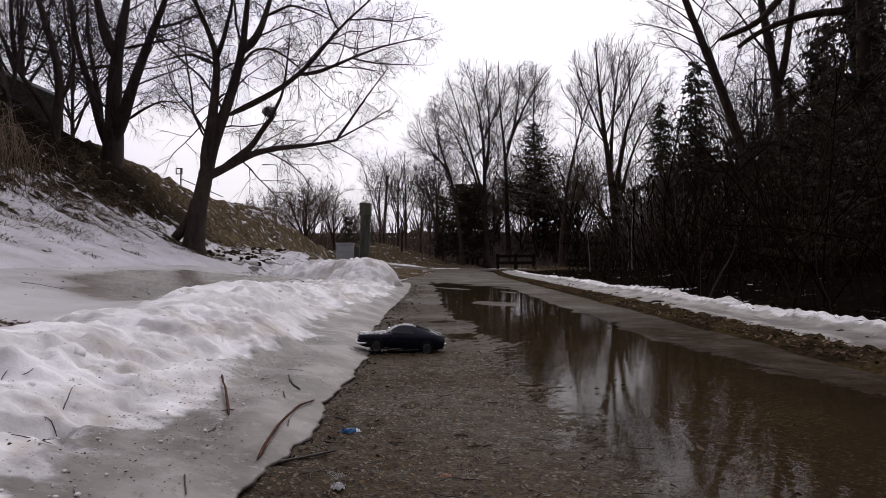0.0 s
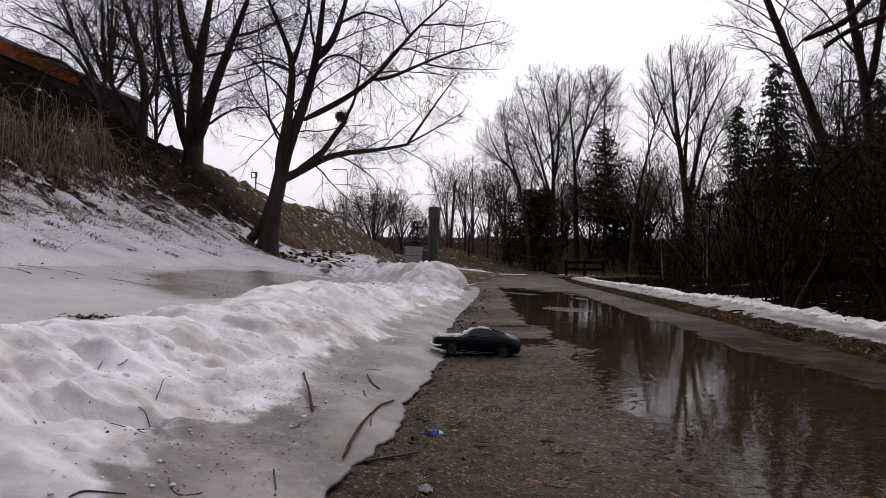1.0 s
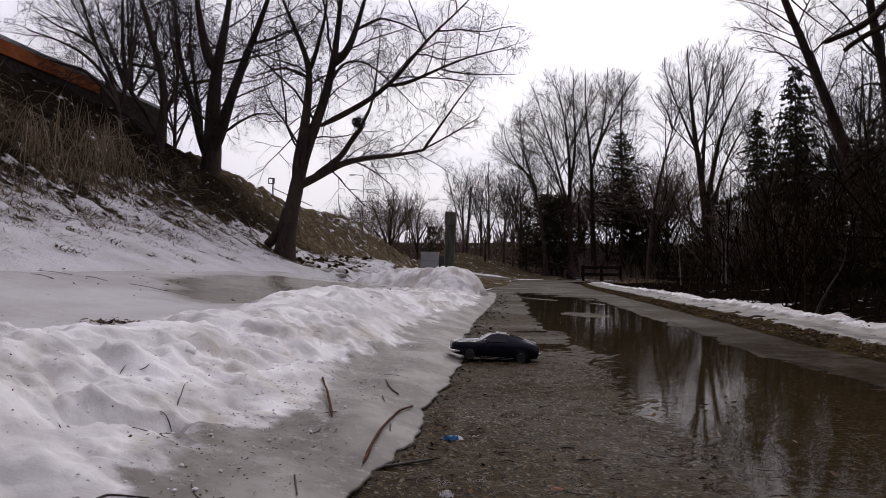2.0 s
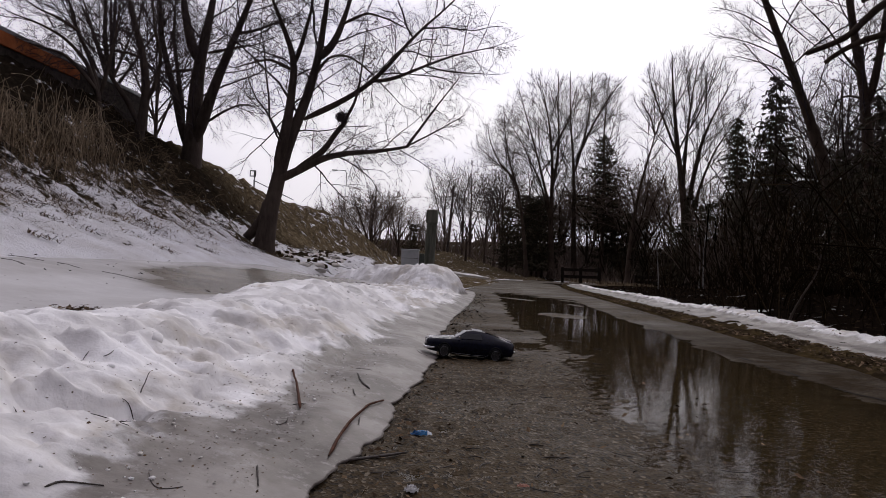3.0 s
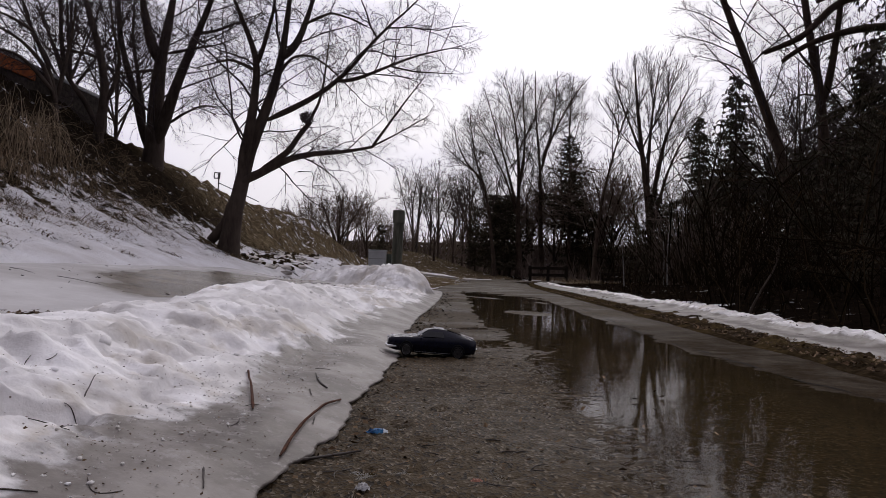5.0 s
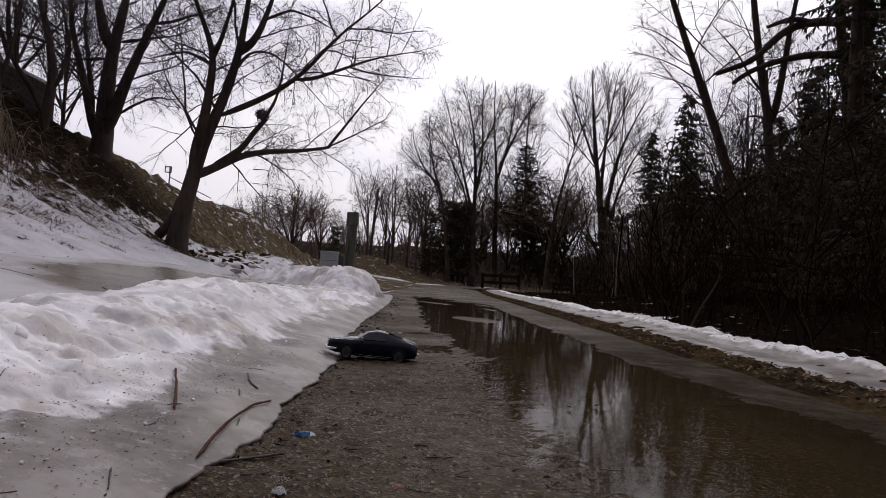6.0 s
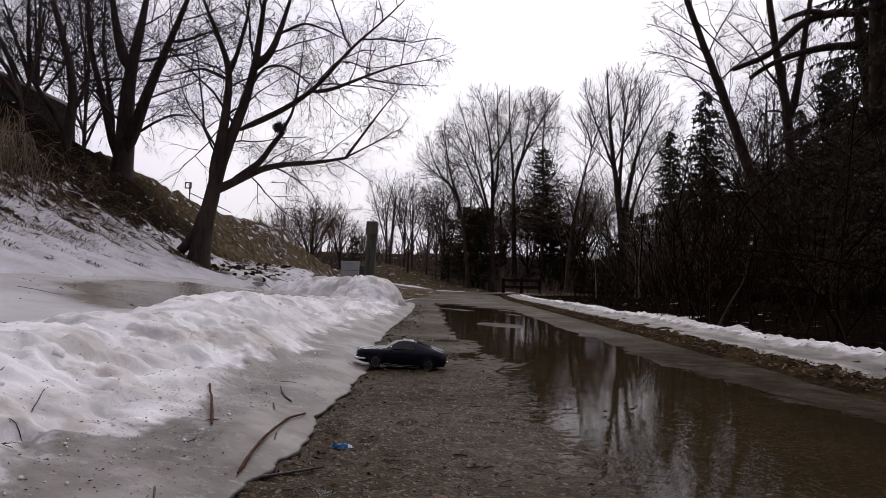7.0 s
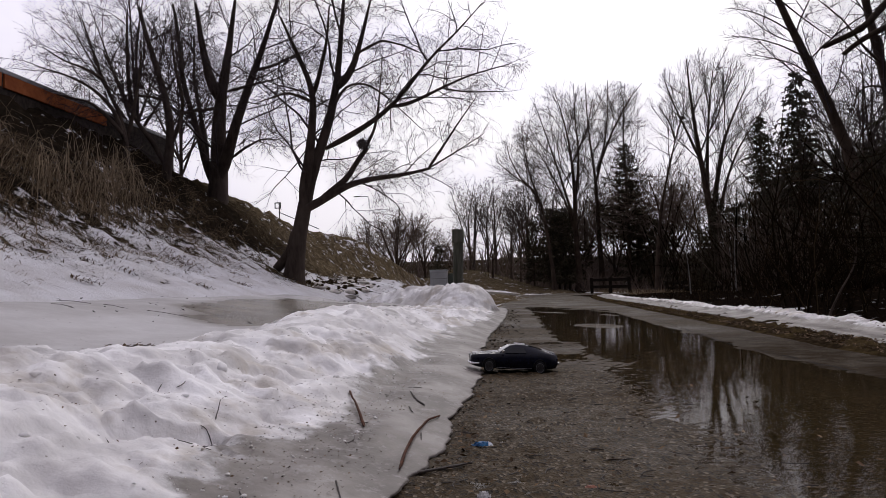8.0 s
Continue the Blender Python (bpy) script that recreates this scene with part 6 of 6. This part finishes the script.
def crumple(name, at, size, mats, label, category, seed):
    rng = np.random.default_rng(seed)
    thing = empty(name, pose(*at, 0, 0, rng.uniform(-20, 20)), label, category)
    n, m = 11, 6
    u, v = np.meshgrid(np.linspace(-1, 1, n), np.linspace(-1, 1, m), indexing="ij")
    waist = 1 - 0.55 * np.exp(-((np.abs(u) - 0.72) / 0.12) ** 2)
    z = (1 - v ** 2) * size[2] * np.where(np.abs(u) < 0.7, 1, 0.3) + np.abs(rng.normal(0, size[2] * 0.22, u.shape))
    x, y = u * size[0], v * size[1] * waist
    for nm, mat, sel in (("wrapper_body", mats[0], slice(0, 9)), ("wrapper_end", mats[1], slice(8, 11))):
        ob = grid_mesh(nm, x[sel], y[sel], z[sel], mat, smooth=False)
        ob.parent = thing
    return thing


crumple("candy_wrapper", (-0.243, 1.85, 0.009), (0.028, 0.010, 0.010), (BLUE_FOIL, FOIL_PALE), "crumpled shiny blue candy wrapper on the asphalt", "wrapper", 5)
crumple("plastic_scrap", (-0.205, 1.385, 0.008), (0.014, 0.014, 0.010), (CLEAR_BIT, CLEAR_BIT), "crumpled clear plastic scrap on the asphalt", "scrap", 6)
crumple("fallen_leaf", (0.012, 1.455, 0.011), (0.012, 0.008, 0.004), (RED_LEAF, RED_LEAF), "small reddish dead leaf on the asphalt", "leaf", 7)

# ---- post, cabinet, rails, sign, far things ----
post = empty("wooden_post", pose(-2.33, 20.95, float(land(-2.33, 20.95)), 0, 1.5, 0), "thick weathered greenish wooden post behind the snow bank", "post")
rp = np.random.default_rng(9)
ang = np.linspace(0, 2 * np.pi, 17)[:-1]
lv = np.linspace(-0.3, 2.19, 10)
rad = 0.15 + 0.006 * rp.normal(0, 1, (10, 16))
rad[:6] *= np.linspace(1.15, 1.0, 6)[:, None]
V = np.stack([np.cos(ang) * rad, np.sin(ang) * rad, np.repeat(lv[:, None], 16, 1)], -1).reshape(-1, 3)
F = [(i * 16 + j, i * 16 + (j + 1) % 16, (i + 1) * 16 + (j + 1) % 16, (i + 1) * 16 + j) for i in range(9) for j in range(16)]
part_mesh("shaft", [(V, F)], WOOD_GREEN, post)
part("cap", box_bm((0.33, 0.33, 0.40), (0, 0, 1.99), 0.03), WOOD_GREEN, post, "darker square timber cap")

cab = empty("utility_cabinet", pose(-2.82, 20.45, 0.05, 0, 0, 4), "pale grey metal utility cabinet beside the post", "cabinet")
part("body", box_bm((0.50, 0.36, 0.92), (0, 0, 0.46), 0.015), METAL_GREY, cab)
for k in range(3):
    part("panel_seam", box_bm((0.47, 0.006, 0.012), (0, -0.182, 0.3 + 0.2 * k), 0.002), METAL_DARK, cab)
part("lid", box_bm((0.54, 0.40, 0.04), (0, 0, 0.94), 0.01), METAL_GREY, cab)
part("side_box", box_bm((0.14, 0.30, 0.80), (0.34, 0.05, 0.45), 0.01), METAL_DARK, cab, "dark green side box")


def rail_fence(x, y, turn, length, rails, label, h=1.05, bay=1.4):
    fence = empty("wooden_fence", pose(x, y, float(land(x, y)) - 0.05, 0, 0, turn), label, "fence", "wooden fences by the trail")
    n = int(round(length / bay)) + 1
    for k in range(n):
        part("post", box_bm((0.16, 0.16, h + 0.1), (k * bay, 0, h / 2), 0.015), FENCE_WOOD, fence)
    for z in rails:
        part("rail", box_bm((length + 0.2, 0.06, 0.15), (length / 2, -0.10, z), 0.01), FENCE_WOOD, fence)
    return fence


rail_fence(2.95, 38, -4, 1.9, (0.78, 0.42), "dark timber guard rail where the trail bends", 0.86, 0.95)
rail_fence(6.4, 36, 8, 4.2, (0.55, 0.3), "low dark timber rail among brush", 0.6)

par = empty("road_parapet", pose(-13.3, 7.5, 5.86), "rust-orange parapet along the road above the embankment", "parapet")
part("wall_base", box_bm((0.30, 33, 1.7), (0, 0.5, -0.55), 0.03), WOOD_DARK, par)
for k in range(6):
    part("panel", box_bm((0.10, 4.3, 0.36), (0.16, -11.4 + 4.4 * k, 0.10), 0.015), ORANGE, par, "rusty orange painted panel")
part("top_rail", box_bm((0.22, 33, 0.12), (0.05, 0.5, 0.36), 0.02), STEEL, par, "grey steel top rail")

sg = empty("road_sign", pose(-14.42, 38.95, float(land(-11.0, 38.9)) - 0.2, 0, 0, 0), "small open square frame on a post above the bank", "sign frame")
part("post", box_bm((0.07, 0.07, 2.3), (0, 0, 1.15), 0.01), STEEL, sg)
for x, z, w, h in ((-0.24, 2.15, 0.06, 0.36), (0.08, 2.15, 0.06, 0.36), (-0.08, 2.30, 0.26, 0.06), (-0.08, 2.00, 0.26, 0.06)):
    part("frame_bar", box_bm((w, 0.03, h), (x, -0.05, z), 0.008), METAL_DARK, sg)
for z in (1.2, 1.75):
    bmr = box_bm((2.6, 0.04, 0.05), (1.25, 0, 0), 0.005)
    bmesh.ops.rotate(bmr, verts=bmr.verts, cent=(0, 0, 0), matrix=Euler((0, radians(24), 0)).to_matrix())
    bmesh.ops.translate(bmr, verts=bmr.verts, vec=(0, 0, z))
    part("hand_rail", bmr, STEEL, sg)

lamp = empty("street_lamp", pose(-25.9, 110, 0.5), "grey street lamp standing far beyond the trees", "street lamp")
part_mesh("pole", [tubes(np.array([[(0, 0, 0), (0.05, 0, 7), (0.25, 0, 14.6), (0.0, 0, 15.1), (-1.4, 0, 15.2)]]), np.array([[0.13, 0.11, 0.08, 0.07, 0.05]]), 8)], METAL_DARK, lamp)
part("lamp_head", box_bm((0.9, 0.35, 0.16), (-1.7, 0, 15.15), 0.05), METAL_DARK, lamp)
pole = empty("utility_pole", pose(-11.9, 140, 1.2, 0, 3.4, 0), "dark leaning wooden utility pole in the distance", "pole")
part_mesh("shaft", [tubes(np.array([[(0, 0, 0), (0, 0, 8), (0, 0, 16.2)]]), np.array([[0.3, 0.26, 0.2]]), 9)], WOOD_DARK, pole)

bare_tree("broken_trunk", [([(-3.38, 58, 0.6), (-3.37, 58, 1.6), (-3.34, 58, 3.3)], 0.12, 0.07), ([(-3.35, 58, 2.7), (-3.0, 58, 3.1), (-2.85, 58, 3.5)], 0.09, 0.05), ([(-3.35, 58, 2.9), (-3.6, 58, 3.2), (-3.75, 58, 3.4)], 0.08, 0.04)], 93, "dark broken tree trunk standing on the far knoll", [(4, 0.4, 0.3, 45, 0.0, 0.15, 4, 3)], BARK_BROWN, TWIG, sides=8, tip=0.6, floor=0.05)
birch = bare_tree("sapling", [([(4.58, 21.95, -0.1), (4.55, 21.95, 0.6), (4.52, 21.95, 1.0), (4.46, 21.9, 1.5)], 0.026, 0.008)], 91, "thin pale sapling beside the snow strip", [(6, 0.4, 0.3, 40, 0.05, 0.12, 5, 3), (3, 0.2, 0.5, 40, 0.05, 0.15, 4, 3)], BARK_PALE, SHADED_BRUSH, sides=6, tip=0.2, floor=0.03)
snag = [([(3.02, 8, 0.0), (3.07, 8, 0.13), (3.18, 8, 0.34), (3.283, 8, 0.50), (3.335, 8, 0.64), (3.346, 8, 0.776)], 0.015, 0.007), ([(3.34, 8, 0.70), (3.28, 8, 0.79), (3.22, 8, 0.80)], 0.006, 0.003)]
bare_tree("dead_snag", snag, 92, "crooked dead snag leaning in the thicket", [(5, 0.3, 0.3, 45, 0.0, 0.15, 4, 3)], BARK_GREY, SHADED_BRUSH, sides=7, tip=0.2, floor=0.02)

for x, y, turn in ((5.35, 20.0, 70), (7.9, 16.4, 160), (6.3, 24.0, 250)):
    copy_thing(birch, pose(x, y, float(land(x, y)) - 0.1, 0, 0, turn))

# ---- toy car ----


def toy_car(m):
    """A muscle-car fastback, nose along +x, wheels on z = 0, 0.46 m long."""
    car = empty("toy_car", m, "black remote-control fastback car with silver stripes", "toy car")
    # stations: x, half width, sill height, shoulder height, roof height, half roof width
    st = [(-0.232, 0.072, 0.042, 0.076, 0.079, 0.060), (-0.222, 0.086, 0.028, 0.084, 0.089, 0.070), (-0.17, 0.094, 0.022, 0.088, 0.100, 0.066), (-0.12, 0.096, 0.018, 0.086, 0.113, 0.060),
          (-0.06, 0.095, 0.017, 0.083, 0.124, 0.057), (-0.01, 0.094, 0.017, 0.081, 0.126, 0.057), (0.025, 0.093, 0.017, 0.081, 0.119, 0.060), (0.080, 0.092, 0.017, 0.081, 0.088, 0.072),
          (0.13, 0.092, 0.019, 0.080, 0.086, 0.072), (0.19, 0.089, 0.022, 0.077, 0.081, 0.068), (0.222, 0.082, 0.028, 0.073, 0.076, 0.062), (0.232, 0.072, 0.034, 0.068, 0.071, 0.056)]
    bm = bmesh.new()
    rings = []
    for x, w, lo, sh, ro, rw in st:
        half = [(0.0, lo), (w * 0.9, lo), (w, lo + 0.012), (w * 1.01, (lo + sh) / 2), (w * 0.97, sh), (rw + (w - rw) * 0.25, sh + (ro - sh) * 0.35), (rw, ro - 0.003), (rw * 0.55, ro), (0.0, ro + 0.001)]
        pts = half + [(-a, b) for a, b in half[-2:0:-1]]
        rings.append([bm.verts.new((x, a, b)) for a, b in pts])
    k = len(rings[0])
    for r1, r2 in zip(rings, rings[1:]):
        for j in range(k):
            bm.faces.new((r1[j], r2[j], r2[(j + 1) % k], r1[(j + 1) % k]))
    bm.faces.new(rings[0])
    bm.faces.new(rings[-1][::-1])
    bmesh.ops.recalc_face_normals(bm, faces=bm.faces)
    part("body", bm, CAR_PAINT, car, smooth=True)

    def sheet(name, pts, mat, label="", thick=0.0015):
        b = bmesh.new()
        f = b.faces.new([b.verts.new(p) for p in pts])
        r = bmesh.ops.extrude_face_region(b, geom=[f])
        n = f.normal.copy() if f.normal.length else Vector((0, 0, 1))
        f.normal_update()
        n = f.normal.copy()
        bmesh.ops.translate(b, verts=[v for v in r["geom"] if isinstance(v, bmesh.types.BMVert)], vec=n * thick)
        bmesh.ops.recalc_face_normals(b, faces=b.faces)
        return part(name, b, mat, car, label)

    sheet("windscreen", [(0.028, -0.056, 0.1195), (0.078, -0.070, 0.0912), (0.078, 0.070, 0.0912), (0.028, 0.056, 0.1195)], FROST, "fogged pale windscreen")
    sheet("rear_window", [(-0.150, -0.052, 0.106), (-0.075, -0.050, 0.1235), (-0.075, 0.050, 0.1235), (-0.150, 0.052, 0.106)], DARK_GLASS)
    for s in (-1, 1):
        sheet("side_window", [(0.058, s * 0.0855, 0.0885), (-0.062, s * 0.0855, 0.0905), (-0.048, s * 0.068, 0.1135), (0.022, s * 0.068, 0.1125)], DARK_GLASS)
        for y in (0.014, 0.036):
            sheet("hood_stripe", [(0.221, s * (y - 0.008), 0.0772), (0.221, s * (y + 0.008), 0.0772), (0.084, s * (y + 0.008), 0.0888), (0.084, s * (y - 0.008), 0.0888)], CAR_WHITE, "silver stripe")
        sheet("roof_stripe", [(-0.005, s * 0.006, 0.1272), (-0.005, s * 0.026, 0.1272), (-0.06, s * 0.026, 0.1255), (-0.06, s * 0.006, 0.1255)], CAR_WHITE, "silver stripe")
        sheet("tail_stripe", [(-0.155, s * 0.006, 0.1045), (-0.155, s * 0.022, 0.1045), (-0.222, s * 0.022, 0.0905), (-0.222, s * 0.006, 0.0905)], CAR_WHITE, "silver stripe")
        part("mirror", box_bm((0.010, 0.014, 0.009), (0.062, s * 0.101, 0.095), 0.002), CHROME, car, "chrome door mirror")
        b = bmesh.new()
        bmesh.ops.create_cone(b, cap_ends=True, segments=16, radius1=0.012, radius2=0.011, depth=0.008)
        bmesh.ops.rotate(b, verts=b.verts, cent=(0, 0, 0), matrix=Euler((0, radians(90), 0)).to_matrix())
        bmesh.ops.translate(b, verts=b.verts, vec=(0.232, s * 0.052, 0.060))
        part("headlight", b, FROST, car)
        part("tail_light", box_bm((0.005, 0.03, 0.014), (-0.232, s * 0.045, 0.066), 0.001), RED_LEAF, car)
    bp = np.array([[(0.188, s * 0.095, 0.040) for s in (-1,)] + [(0.222, -0.088, 0.038), (0.237, -0.06, 0.037), (0.241, 0, 0.037), (0.237, 0.06, 0.037), (0.222, 0.088, 0.038), (0.188, 0.095, 0.040)]])
    part_mesh("front_bumper", [tubes(bp, np.array([[0.003, 0.006, 0.006, 0.006, 0.006, 0.006, 0.003]]), 8)], CHROME, car, "chrome front bumper")
    part("rear_bumper", box_bm((0.010, 0.150, 0.010), (-0.236, 0, 0.048), 0.004), CHROME, car, "chrome rear bumper")
    arch = np.linspace(-0.15, math.pi + 0.15, 13)
    for x in (-0.135, 0.135):
        for s in (-1, 1):
            part_mesh("wheel_arch", [tubes(np.stack([x + 0.034 * np.cos(arch), arch * 0 + s * 0.0955, 0.030 + 0.034 * np.sin(arch)], 1)[None], np.full((1, 13), 0.0028), 6)], RUBBER, car)
    for s in (-1, 1):
        part_mesh("sill_trim", [tubes(np.array([[(-0.095, s * 0.0965, 0.024), (0, s * 0.096, 0.0225), (0.095, s * 0.094, 0.024)]]), np.full((1, 3), 0.0007), 6)], STEEL, car, "thin grey sill trim")
    part("grille", box_bm((0.006, 0.085, 0.022), (0.233, 0, 0.060), 0.002), RUBBER, car)
    part("chassis", box_bm((0.36, 0.13, 0.016), (0, 0, 0.030), 0.004), RUBBER, car)
    for x in (-0.135, 0.135):
        for s in (-1, 1):
            wheel = new("wheel")
            wheel.parent = car
            wheel.matrix_local = pose(x, s * 0.090, 0.029)
            prof = [(0.019, -0.013), (0.026, -0.013), (0.029, -0.008), (0.029, 0.008), (0.026, 0.013), (0.019, 0.013)]
            a = np.linspace(0, 2 * np.pi, 25)[:-1]
            V = np.array([(r * math.cos(t), y, r * math.sin(t)) for r, y in prof for t in a])
            F = [(i * 24 + j, i * 24 + (j + 1) % 24, ((i + 1) % 6) * 24 + (j + 1) % 24, ((i + 1) % 6) * 24 + j) for i in range(6) for j in range(24)]
            part_mesh("tyre", [(V, F)], RUBBER, wheel)
            b = bmesh.new()
            bmesh.ops.create_cone(b, cap_ends=True, segments=20, radius1=0.019, radius2=0.019, depth=0.014)
            bmesh.ops.rotate(b, verts=b.verts, cent=(0, 0, 0), matrix=Euler((radians(90), 0, 0)).to_matrix())
            for q in range(5):
                t = q * 2 * math.pi / 5
                box_bm((0.005, 0.006, 0.015), (0.010 * math.cos(t), s * 0.008, 0.010 * math.sin(t)), 0, b)
            part("rim", b, RIM, wheel)
            th = np.linspace(0, 2 * np.pi, 21)
            part_mesh("rim_ring", [tubes(np.stack([0.0205 * np.cos(th), th * 0 + s * 0.0135, 0.0205 * np.sin(th)], 1)[None], np.full((1, 21), 0.0009), 5)], STEEL, wheel)
    return car


toy_car(pose(-0.212, 3.56, 0.007, 0, -3.8, 187) @ Matrix.Diagonal((0.93, 0.93, 1.12, 1)))
